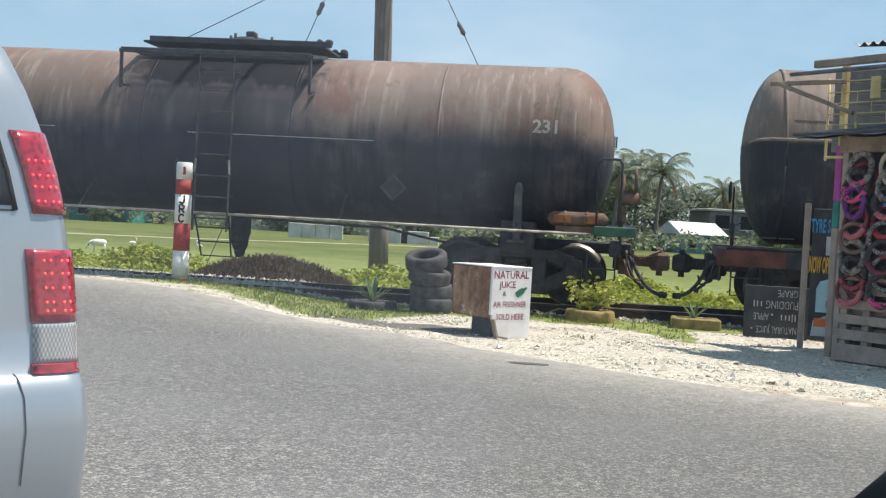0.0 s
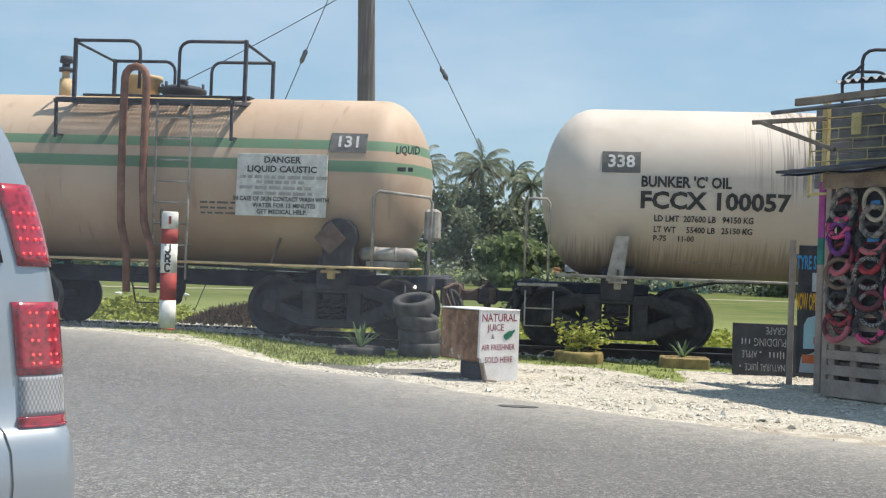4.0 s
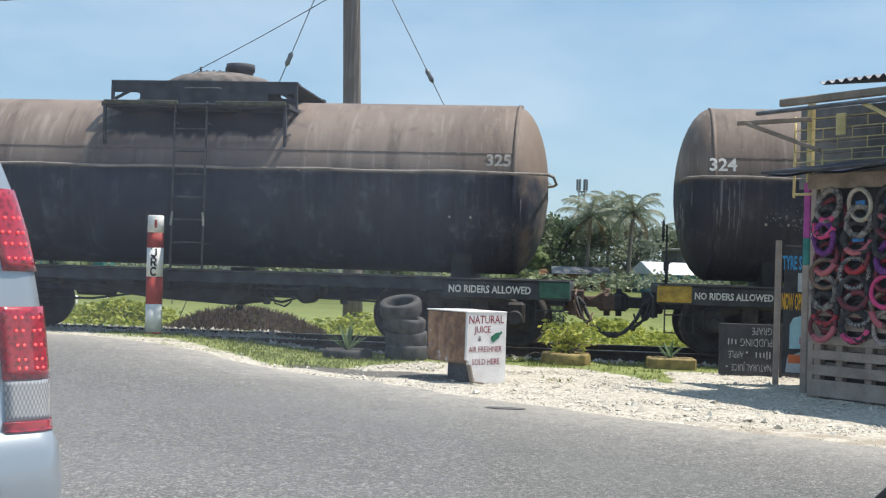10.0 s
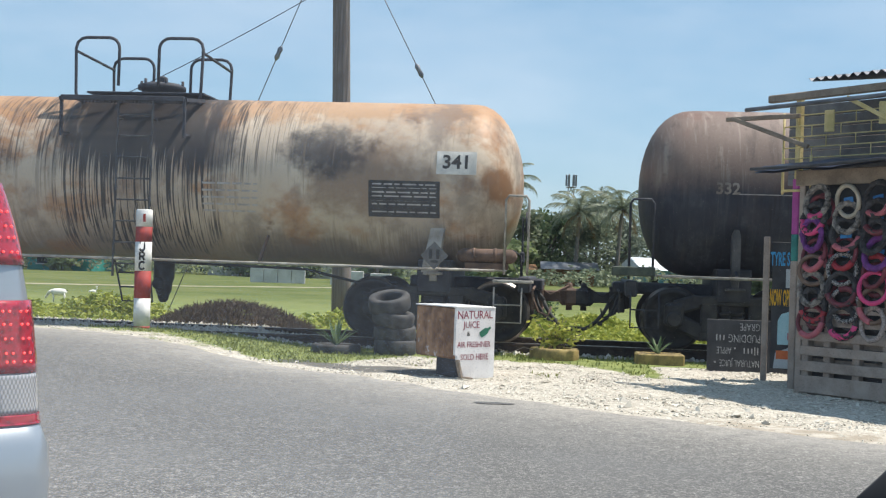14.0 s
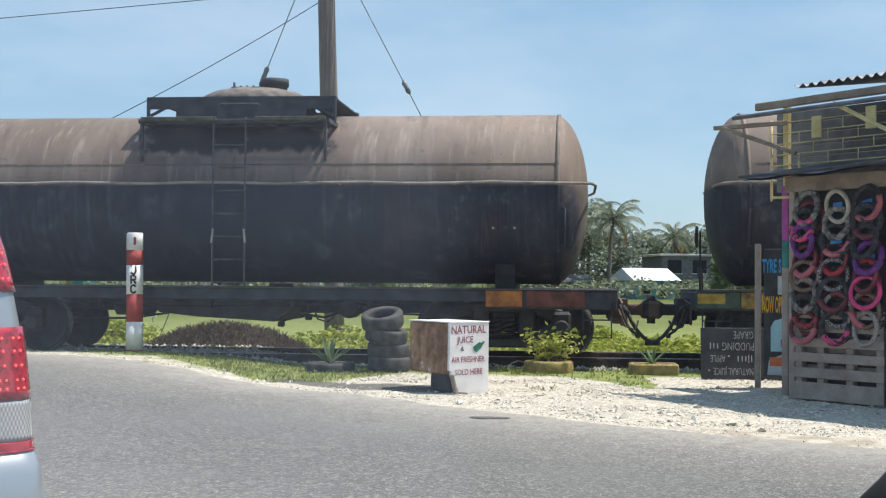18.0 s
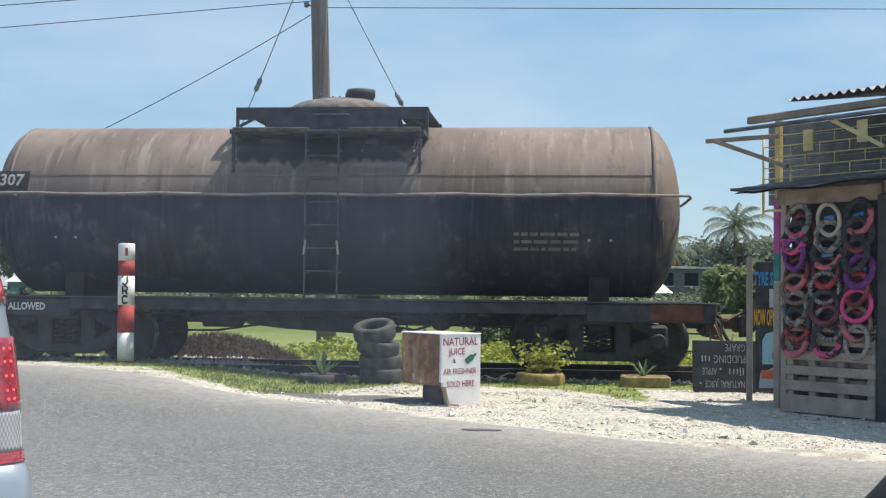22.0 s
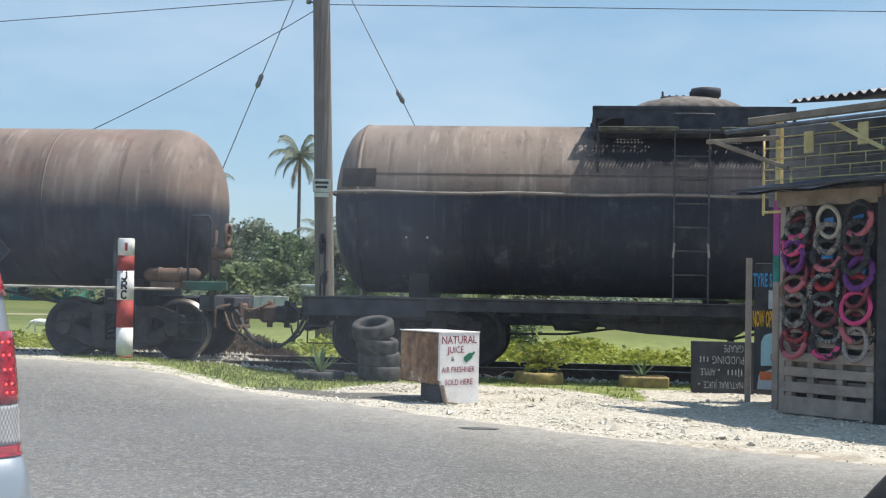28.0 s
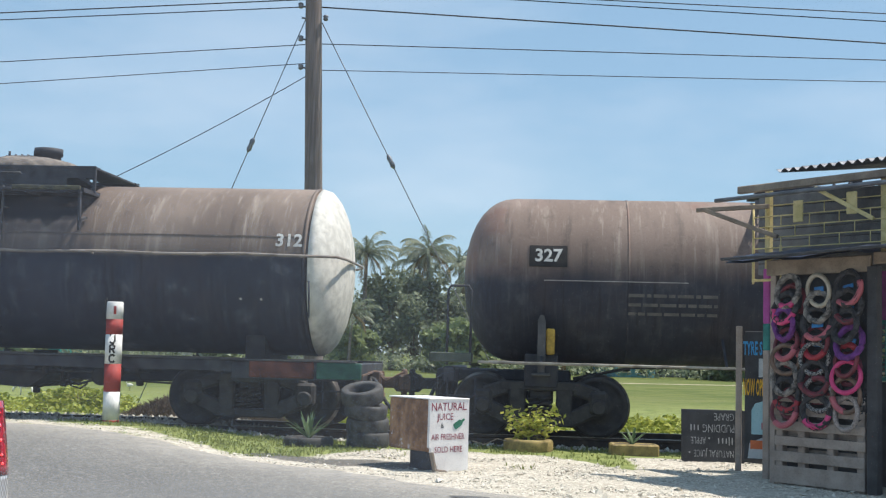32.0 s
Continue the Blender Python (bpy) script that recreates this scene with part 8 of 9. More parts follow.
def make_van():
    vr = Vector((0.678, 0.735))
    base = Vector((-1.375, 4.42)) - vr * 0.80
    van = thing("van", "silver people carrier with lit brake lamps, stopped ahead", "van", pose(base.x, base.y, 0.012, 0, 0, math.degrees(math.atan2(vr.y, vr.x))))
    m = Mesh()
    v, f = [], []
    n = 44
    for z, w, y0 in VAN_W:
        ring = []
        r, front = 0.10, 4.35 - y0 * 0.8
        for k in range(8):
            a = math.pi / 2 * k / 7
            ring.append((w - r + r * math.cos(a), y0 + r - r * math.sin(a)))
        for k in range(1, 8):
            ring.append(((w - r) * (1 - 2 * k / 8), y0))
        for k in range(8):
            a = math.pi / 2 * k / 7
            ring.append((-w + r - r * math.sin(a), y0 + r - r * math.cos(a)))
        for k in range(1, 7):
            ring.append((-w, y0 + r + (front - 2 * r - y0) * k / 7))
        for k in range(4):
            a = math.pi / 2 * k / 3
            ring.append((-w + r - r * math.cos(a), front - r + r * math.sin(a)))
        for k in range(4):
            a = math.pi / 2 * k / 3
            ring.append((w - r + r * math.sin(a), front - r + r * math.cos(a)))
        for k in range(1, 7):
            ring.append((w, front - r - (front - 2 * r - y0) * k / 7))
        n = len(ring)
        v += [(x, y, z) for x, y in ring]
    for i in range(len(VAN_W) - 1):
        for k in range(n):
            a, b2 = i * n + k, i * n + (k + 1) % n
            f.append((a, a + n, b2 + n, b2))
    f += [tuple(range(n)), tuple(reversed(range((len(VAN_W) - 1) * n, len(VAN_W) * n)))]
    m.add(v, f, True)
    part("body", m, "silver", van)
    up = part("tail_lamp", skin_patch(-0.10, 0.155, 1.19, 1.475, 0.010, edge=lambda z: -0.02 + 0.03 * (z - 1.19)), "red_lens", van, "red upper brake lamp")
    lo = part("tail_lamp", skin_patch(-0.10, 0.185, 0.815, 1.067, 0.012), "red_lens", van, "red lower brake lamp")
    part("reversing_lamp", skin_patch(-0.10, 0.180, 0.672, 0.813, 0.010), "clear_lens", van, "clear ribbed reversing lamp")
    part("reflector", skin_patch(-0.10, 0.190, 0.635, 0.670, 0.012), "red_lens", van, "red reflector strip")
    m = Mesh()
    for lamp, rows, cols in ((up, (1.235, 1.285, 1.325, 1.375), (0.03, 0.055, 0.085, 0.11)), (lo, (0.855, 0.885, 0.935, 0.985, 1.03), (0.035, 0.06, 0.10, 0.125))):
        m = Mesh()
        for z in rows:
            for s in cols:
                p = van_skin(s, z, 0.0145)
                m.box(p, (0.009, 0.008, 0.009), 0.003)
        part("diode", m, "led", lamp, kind="stuff")
    part("rear_window", skin_patch(0.205, 1.10, 1.215, 1.72, 0.006, 10, 8, thick=0.01), "glass", van, "tinted rear window")
    part("window_seal", skin_patch(0.190, 0.207, 1.20, 1.73, 0.008, 1, 8), "gap", van)
    part("shut_line", skin_patch(0.2535, 0.2565, 0.26, 0.64, 0.006, 1, 40, thick=0.008), "plate_grey", van)
    part("shut_line", skin_patch(0.20, 1.2, 1.196, 1.202, 0.003, 10, 1), "gap", van)
    part("garnish", skin_patch(0.30, 1.2, 1.09, 1.14, 0.03, 10, 3, thick=0.03), "chrome", van, "chrome tailgate trim")
    for x in (-0.74, 0.74):
        for y in (0.85, 3.55):
            wh = part("wheel", Mesh().lathe([(-0.10, 0.2), (-0.10, 0.29), (-0.08, 0.315), (0.08, 0.315), (0.10, 0.29), (0.10, 0.2)], "x", 32), "rubber", van, at=pose(x, y, 0.315))
            part("rim", Mesh().lathe([(-0.105, 0.02), (-0.09, 0.19), (0.09, 0.19), (0.105, 0.02)], "x", 24), "chrome", wh)


def veiled_glass():
    """Clear glass with a thin scattering film put in for the window's pale reflection, weaker on one side."""
    n = Nodes("veiled window glass", 0.1)
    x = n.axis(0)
    veil_patch = n.noise(3.2, n.local((1.0, 1.6, 1)), 4, 0.5)
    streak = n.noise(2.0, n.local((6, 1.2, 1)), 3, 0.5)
    veil_side = n.step(n.math("ADD", x, n.math("MULTIPLY", n.math("SUBTRACT", veil_patch, 0.5), 0.05)), 0.032, -0.016)
    film = n.math("ADD", n.math("MULTIPLY", veil_patch, 0.9), n.math("MULTIPLY", streak, 0.5))
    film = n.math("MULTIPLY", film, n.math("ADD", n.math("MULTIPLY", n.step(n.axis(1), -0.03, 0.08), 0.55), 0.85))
    film = n.math("ADD", n.math("MULTIPLY", n.math("MULTIPLY", film, veil_side), FILM), FILM * 0.20)
    # the dust shader here carries the imitated reflection veil
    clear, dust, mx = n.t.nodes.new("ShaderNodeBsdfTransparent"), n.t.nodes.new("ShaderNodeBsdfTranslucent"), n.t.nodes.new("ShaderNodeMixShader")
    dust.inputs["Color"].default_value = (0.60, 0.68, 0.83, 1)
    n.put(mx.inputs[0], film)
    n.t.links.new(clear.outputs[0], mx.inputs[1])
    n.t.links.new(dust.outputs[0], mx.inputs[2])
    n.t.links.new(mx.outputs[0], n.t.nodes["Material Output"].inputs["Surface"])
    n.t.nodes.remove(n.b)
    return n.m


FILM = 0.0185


def make_window_edge():
    """The black lower corner of the window that the film is taken through."""
    m = pose(0, 0, EYE_Z, 90.70, -1.96, 0.37)
    half = math.tan(radians(38.7 / 2))
    d = 0.55

    def at(px, py):
        return m @ Vector(((px - 784) / 784 * half * d, (441 - py) / 784 * half * d, -d))

    a, b2 = at(1415, 1005) + Vector((0, 0, 0.008)), at(1725, 710) + Vector((0, 0, 0.008))
    me = Mesh().tube([a, (a + b2) / 2 + Vector((0, 0, -0.002)), b2], 0.022, 12)
    off = (at(1640, 960) - at(1545, 838)).normalized() * 0.022
    me.v = [tuple(Vector(p) + off) for p in me.v]
    car = thing("car", "dark car from whose window the road is seen", "car")
    part("window_seal", me, "gap", car, "black rubber window seal")
    part("door", Mesh().bar(a + off + Vector((0.05, 0, -0.47)), b2 + off + Vector((0.05, 0, -0.50)), 0.05, 0.84, 0.02), "gap", car)
    MAT["window_glass"] = veiled_glass()
    pane = part("window_pane", Mesh().box((0, 0, 0), (1.30, 0.95, 0.004)), "window_glass", car, "window glass with a reflection veil put into its film", at=pose(0.0, 0.64, EYE_Z - 0.02, -58, 0, 0.4))
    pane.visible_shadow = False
    # the low body under the window line, out of sight of the eye
    yaw = math.degrees(math.atan2(0.735, 0.678))
    base = pose(0.30, 0.15, 0, 0, 0, yaw)
    part("front_body", Mesh().box((0, 1.25, 0.44), (1.62, 1.4, 0.40), 0.10), "car_blue", car, at=base)
    part("rear_body", Mesh().box((0, -1.35, 0.44), (1.62, 1.2, 0.40), 0.10), "car_blue", car, at=base)
    for x in (-0.78, 0.78):
        part("door_panel", Mesh().box((x, -0.1, 0.44), (0.06, 1.34, 0.40), 0.02), "car_blue", car, at=base)
    part("bonnet", Mesh().box((0, 1.25, 0.655), (1.40, 1.2, 0.05), 0.02), "car_blue", car, at=base)
    part("boot_lid", Mesh().box((0, -1.50, 0.655), (1.40, 0.8, 0.05), 0.02), "car_blue", car, at=base)
    for x in (-0.76, 0.76):
        for y in (-1.25, 1.25):
            wh = part("wheel", Mesh().lathe([(-0.09, 0.2), (-0.09, 0.27), (-0.07, 0.30), (0.07, 0.30), (0.09, 0.27), (0.09, 0.2)], "x", 28), "rubber", car, at=base @ pose(x, y, 0.312))
            part("rim", Mesh().lathe([(-0.095, 0.02), (-0.08, 0.19), (0.08, 0.19), (0.095, 0.02)], "x", 20), "chrome", wh)


# ---- the utility pole and its wires ----
def wire(pts_a, pts_b, sag, r, mat="cable", n=14):
    a, b2 = Vector(pts_a), Vector(pts_b)
    pts = []
    for i in range(n + 1):
        t = i / n
        p = a.lerp(b2, t)
        p.z -= sag * 4 * t * (1 - t)
        pts.append(p)
    return Mesh().tube(pts, r, 5)


def make_pole():
    pl = thing("utility_pole", "leaning weathered timber utility pole with guy wires", "utility pole", pose(-2.24, 26.0, 0))
    lean = -0.034
    pts = [(lean * z, 0, z) for z in (0, 1, 2, 3.5, 5, 6.5, 8, 9.5, 10.5)]
    part("shaft", Mesh().tube(pts, [0.21, 0.200, 0.196, 0.190, 0.184, 0.178, 0.172, 0.166, 0.162], 20), "pole", pl)
    pl_sign = part("notice", Mesh().box((lean * 3.35 - 0.02, -0.20, 3.36), (0.36, 0.012, 0.27), 0.003), "plate_white", pl, "small white notice")
    for z, w in ((3.42, 0.28), (3.33, 0.24)):
        part("notice_bar", Mesh().box((lean * 3.35 - 0.02, -0.209, z), (w, 0.004, 0.05)), "black_paint", pl_sign)
    part("notice", Mesh().box((lean * 3.35 - 0.02, -0.20, 3.17), (0.30, 0.012, 0.09), 0.003), "plate_white", pl)
    for z, side in ((8.45, 1), (7.75, 1), (8.2, -1), (7.15, 1)):
        m = Mesh()
        x = lean * z
        m.tube([(x, 0, z), (x - 0.24, -0.1, z + 0.02)], 0.02, 6)
        m.lathe([(-0.06, 0.03), (-0.04, 0.055), (0.0, 0.045), (0.03, 0.06), (0.06, 0.03)], "z", 12, (x - 0.26 * side, -0.1, z + 0.03))
        part("insulator", m, "zinc", pl)

    def guy(name, top, foot, k):
        g = part("guy_wire", wire(top, foot, 0.0, 0.011, n=4), "galv", pl)
        c = Vector(top).lerp(Vector(foot), k)
        d = (Vector(foot) - Vector(top)).normalized() * 0.16
        pts = [c - d, c - d * 0.6, c, c + d * 0.6, c + d]
        part("strain_insulator", Mesh().tube(pts, [0.02, 0.055, 0.045, 0.055, 0.02], 10), "zinc", g)

    guy("l", (lean * 8.3 - 0.15, 0, 8.25), (-3.59, 0.0, 0.1), 0.335)
    guy("r", (lean * 8.2 + 0.18, 0, 8.15), (4.15, 0.0, 0.1), 0.36)
    def beyond(a, b2, k):
        return (a[0], 0, a[1]), (a[0] + (b2[0] - a[0]) * k, 0, a[1] + (b2[1] - a[1]) * k)

    runs = (((-0.29, 8.49), (11.77, 8.08), 0.016), ((-0.26, 7.70), (11.77, 7.72), 0.011), ((-0.24, 7.14), (5.01, 7.19), 0.009),
            ((-0.3, 8.89), (11.77, 8.55), 0.012), ((-0.3, 8.93), (11.77, 8.72), 0.012), ((-0.29, 8.65), (-6.85, 8.15), 0.014),
            ((-0.29, 8.49), (-6.84, 8.0), 0.012), ((-0.26, 7.69), (-6.79, 7.11), 0.010), ((-0.25, 7.29), (-6.76, 6.65), 0.009))
    for a, b2, r in runs:
        p, q = beyond(a, b2, 2.4)
        part("cable", wire(p, q, 0.0, r), "cable", pl)
    part("cable", wire((lean * 7.1, 0, 7.10), (-6.9, 0.4, 3.58), 0.15, 0.0095), "cable", pl)


make_post()
make_sign_box()
make_tyres()
make_planters()
make_stall()
make_signs()
make_van()
make_window_edge()
make_pole()


# ---- planting ----
def scatter(name, label, category, quads, material):
    """Many small faces as one object of stuff; quads is an array of n x k x 3."""
    n, k, _ = quads.shape
    me = bpy.data.meshes.new(name)
    me.from_pydata(quads.reshape(-1, 3).tolist(), [], np.arange(n * k).reshape(n, k).tolist())
    me.materials.append(MAT[material])
    return tagged(new(name, me), label, category, kind="stuff")


def blades(pos, length, width, lean, rng):
    n = len(pos)
    a = rng.uniform(0, 2 * np.pi, n)
    d = np.stack([np.cos(a), np.sin(a), np.zeros(n)], 1)
    side = np.stack([-np.sin(a), np.cos(a), np.zeros(n)], 1)
    ln, w, le = (np.broadcast_to(v, n) for v in (length, width, lean))
    up = np.array([0, 0, 1.0])
    tip = pos + d * (ln * le)[:, None] + up * (ln * np.sqrt(np.maximum(1 - le ** 2, 0.02)))[:, None]
    mid = pos + (tip - pos) * 0.5 + up * (0.12 * ln)[:, None]
    return np.stack([pos - side * w[:, None], pos + side * w[:, None], mid + side * (w * 0.8)[:, None], tip, mid - side * (w * 0.8)[:, None]], 1)


def leaf_quads(c, size, rng, flat=0.4):
    n = len(c)
    d = rng.normal(size=(n, 3))
    d[:, 2] *= flat
    d /= np.linalg.norm(d, axis=1)[:, None]
    u = np.cross(d, rng.normal(size=(n, 3)))
    u /= np.linalg.norm(u, axis=1)[:, None]
    s = np.broadcast_to(size, n)[:, None]
    return np.stack([c - d * s, c + u * s * 0.55, c + d * s, c - u * s * 0.55], 1)


def make_grass():
    rng = np.random.default_rng(3)
    n = 60000
    x, y = rng.uniform(-7.5, 6.5, n), rng.uniform(12.6, 18.6, n)
    keep, zs = [], []
    for i in range(n):
        u, w = road_uv(x[i], y[i])
        t = y[i] - (18.6 - 0.105 * x[i])
        p = 0.0
        lim = gravel_limit(x[i], y[i])
        clump = noise.noise((x[i] * 1.3, y[i] * 1.3, 11))
        if t < -0.9:
            p = ss((w - lim + 0.15) / 0.4) * (0.75 + 0.5 * clump) if w > road_edge(u) + bend(u) + 0.05 else 0.0
            if p < 0.1 and w > 0.8 and x[i] < 2.2:
                p = 0.30 if clump > 0.42 else 0.0
        if x[i] > 0.3 and clump < 0.12:
            p *= 0.25
        if x[i] > 2.6:
            p *= 0.4 if t > -2.0 else 0.0
        if rng.random() < p:
            keep.append(i)
            zs.append(height(x[i], y[i]) - 0.005)
    pos = np.stack([x[keep], y[keep], np.array(zs)], 1)
    m = len(pos)
    scatter("verge_grass", "short bright grass on the verge", "grass", blades(pos, rng.uniform(0.02, 0.065, m), rng.uniform(0.004, 0.010, m), rng.uniform(0.2, 0.9, m), rng), "grass")
    # creeper and weeds beyond the track
    n = 52000
    x = rng.uniform(-11, 11, n)
    off = rng.uniform(1.7, 6.2, n)
    y = 18.6 - 0.105 * x + off
    hum = np.array([noise.noise((a * 0.55, b2 * 0.8, 4)) + 0.5 * noise.noise((a * 1.9, b2 * 1.9, 8)) for a, b2 in zip(x, y)])
    fade = np.clip((off - 1.7) / 0.7, 0, 1) * np.clip((6.2 - off) / 2.0, 0, 1)
    top = np.maximum((0.20 + 0.30 * hum) * fade, 0.02)
    heap = (x > -5.05) & (x < -2.25) & (off < 3.1)
    ok = (~heap) & (rng.uniform(0, 1, n) < 0.35 + 0.65 * np.clip(hum + 0.7, 0, 1))
    x, y, top = x[ok], y[ok], top[ok]
    m = len(x)
    z = 0.05 + top * np.sqrt(rng.uniform(0.02, 1, m))
    scatter("weeds", "yellow-green creeping weeds beside the track", "weeds", leaf_quads(np.stack([x, y, z], 1), rng.uniform(0.03, 0.065, m), rng, 0.35), "weeds")


def make_stones():
    rng = np.random.default_rng(8)
    n = 62000
    x, y = rng.uniform(-7.5, 6.5, n), rng.uniform(8.5, 18.0, n)
    tri = np.array([(0, 1, 2), (0, 2, 3), (0, 3, 4), (0, 4, 1), (5, 2, 1), (5, 3, 2), (5, 4, 3), (5, 1, 4)])
    verts, faces, k = [], [], 0
    base = np.array([(0, 0, 1), (1, 0, 0), (0, 1, 0), (-1, 0, 0), (0, -1, 0), (0, 0, -1)], float)
    for i in range(n):
        u, w = road_uv(x[i], y[i])
        edge = road_edge(u) + bend(u)
        t = y[i] - (18.6 - 0.105 * x[i])
        lim = gravel_limit(x[i], y[i])
        p = 1.0 if edge + 0.1 < w < lim + 0.1 else 0.06 if -1.0 < t < 0 and w > 0 else 0.02 if edge - 0.7 < w <= edge + 0.1 else 0.0
        if x[i] > 2.6 and t < -2.2 and w > edge:
            p = 0.8
        if x[i] < -2.4:
            p *= 0.35
        p *= 1 - 0.8 * ss((x[i] - 1.5) / 1.2) * ss((0.75 - w + edge) / 0.45)
        if -1.8 < x[i] < 0 and abs(y[i] - 14.42 + 0.365 * x[i]) < 0.3:
            p *= 0.15
        if rng.random() > p:
            continue
        s = rng.uniform(0.006, 0.0145) * (1 + 1.0 * (rng.random() < 0.03))
        big = rng.random()
        if edge + 0.25 < w and big < (0.040 if x[i] > 1.0 else 0.022):
            s = rng.uniform(0.020, 0.036) if big > 0.004 else rng.uniform(0.04, 0.06)
        v = base * (s * rng.uniform(0.65, 1.25, 3)) * np.array([1, 1, 0.55]) + rng.normal(0, s * 0.22, (6, 3))
        a = rng.uniform(0, 6.28)
        c, sn = math.cos(a), math.sin(a)
        v = v @ np.array([[c, sn, 0], [-sn, c, 0], [0, 0, 1]])
        v += (x[i], y[i], height(x[i], y[i]) + s * 0.12)
        verts += v.tolist()
        faces += (tri + k).tolist()
        k += 6
    me = bpy.data.meshes.new("gravel")
    me.from_pydata(verts, [], faces)
    me.materials.append(MAT["stones"])
    tagged(new("gravel", me), "white limestone chips on the road shoulder", "gravel", kind="stuff")
    # ballast along the rails
    n = 5000
    verts, faces, k = [], [], 0
    for i in range(n):
        sx, sy = rng.uniform(-9, 9), rng.uniform(-1.2, 1.5)
        p = TR @ Vector((sx, sy, 0))
        s = rng.uniform(0.018, 0.045)
        v = base * (s * rng.uniform(0.65, 1.25, 3)) + rng.normal(0, s * 0.2, (6, 3))
        v += (p.x, p.y, height(p.x, p.y) + s * 0.2)
        verts += v.tolist()
        faces += (tri + k).tolist()
        k += 6
    me = bpy.data.meshes.new("ballast")
    me.from_pydata(verts, [], faces)
    me.materials.append(MAT["ballast"])
    tagged(new("ballast", me), "pale track ballast", "ballast", kind="stuff")


def make_brush():
    # heap of dry brush by the pole
    rng = np.random.default_rng(6)
    h = thing("brush_heap", "low heap of dry brown brush beyond the track", "brush heap", pose(-3.65, 21.1, 0.04, 0, 0, -6))
    m = Mesh()
    v, f = [], []
    nx, ny = 20, 10
    for i in range(nx + 1):
        for j in range(ny + 1):
            a, b2 = -1.35 + 2.7 * i / nx, -0.6 + 1.2 * j / ny
            r = (a / 1.35) ** 2 + (b2 / 0.6) ** 2
            v.append((a, b2, max(0.40 * (1 - r), -0.02) * (0.8 + 0.5 * noise.noise((a * 2, b2 * 2, 1)))))
    for i in range(nx):
        for j in range(ny):
            k = i * (ny + 1) + j
            f.append((k, k + ny + 1, k + ny + 2, k + 1))
    part("mound", m.add(v, f, True), "soil", h)
    n = 5200
    a, b2 = rng.uniform(-1.4, 1.4, n), rng.uniform(-0.62, 0.62, n)
    z = np.maximum(0.40 * (1 - (a / 1.4) ** 2 - (b2 / 0.62) ** 2), 0) + rng.uniform(0, 0.04, n)
    q = blades(np.stack([a, b2, z], 1), rng.uniform(0.05, 0.17, n), rng.uniform(0.005, 0.011, n), rng.uniform(0.3, 0.95, n), rng)
    me = bpy.data.meshes.new("litter")
    me.from_pydata(q.reshape(-1, 3).tolist(), [], np.arange(n * 5).reshape(n, 5).tolist())
    me.materials.append(MAT["dry_brush"])
    part("litter", me, None, h, kind="stuff")
    # leafy bush beyond the track
    for x, y, w, hh, seed, mat, lab in ((1.28, 24.4, 0.72, 0.84, 3, "bush_leaf", "dark broad-leaved bush in the pasture"), (-0.3, 23.4, 0.5, 0.42, 5, "weeds", "low yellow-green bush beside the track"), (2.6, 23.2, 0.7, 0.40, 6, "weeds", "low yellow-green bush beside the track"), (-6.2, 23.0, 0.9, 0.5, 7, "weeds", "low yellow-green bush beside the track")):
        b = thing("bush", lab, "bush", pose(x, y, 0.04))
        r2 = np.random.default_rng(seed)
        stems = Mesh()
        for i in range(9):
            an = r2.uniform(0, 6.28)
            stems.tube([(0.03 * math.cos(an), 0.03 * math.sin(an), 0), (w * 0.3 * math.cos(an), w * 0.3 * math.sin(an), hh * 0.5), (w * 0.55 * math.cos(an), w * 0.5 * math.sin(an), hh * 0.8)], [0.02, 0.014, 0.006], 5)
        part("stem", stems, "bark", b)
        n = 2600
        u = r2.normal(size=(n, 3))
        u /= np.linalg.norm(u, axis=1)[:, None]
        rad = r2.uniform(0.35, 1.0, n) ** 0.5
        lump = np.array([1 + 0.35 * noise.noise(tuple(p * 2.2)) for p in u])
        c = u * (rad * lump)[:, None] * np.array([w, w * 0.8, hh * 0.52]) + np.array([0, 0, hh * 0.48])
        c = c[c[:, 2] > 0.02]
        q = leaf_quads(c, r2.uniform(0.035, 0.062, len(c)), r2, 0.5)
        me = bpy.data.meshes.new("foliage")
        me.from_pydata(q.reshape(-1, 3).tolist(), [], np.arange(len(c) * 4).reshape(-1, 4).tolist())
        me.materials.append(MAT[mat])
        part("foliage", me, None, b)


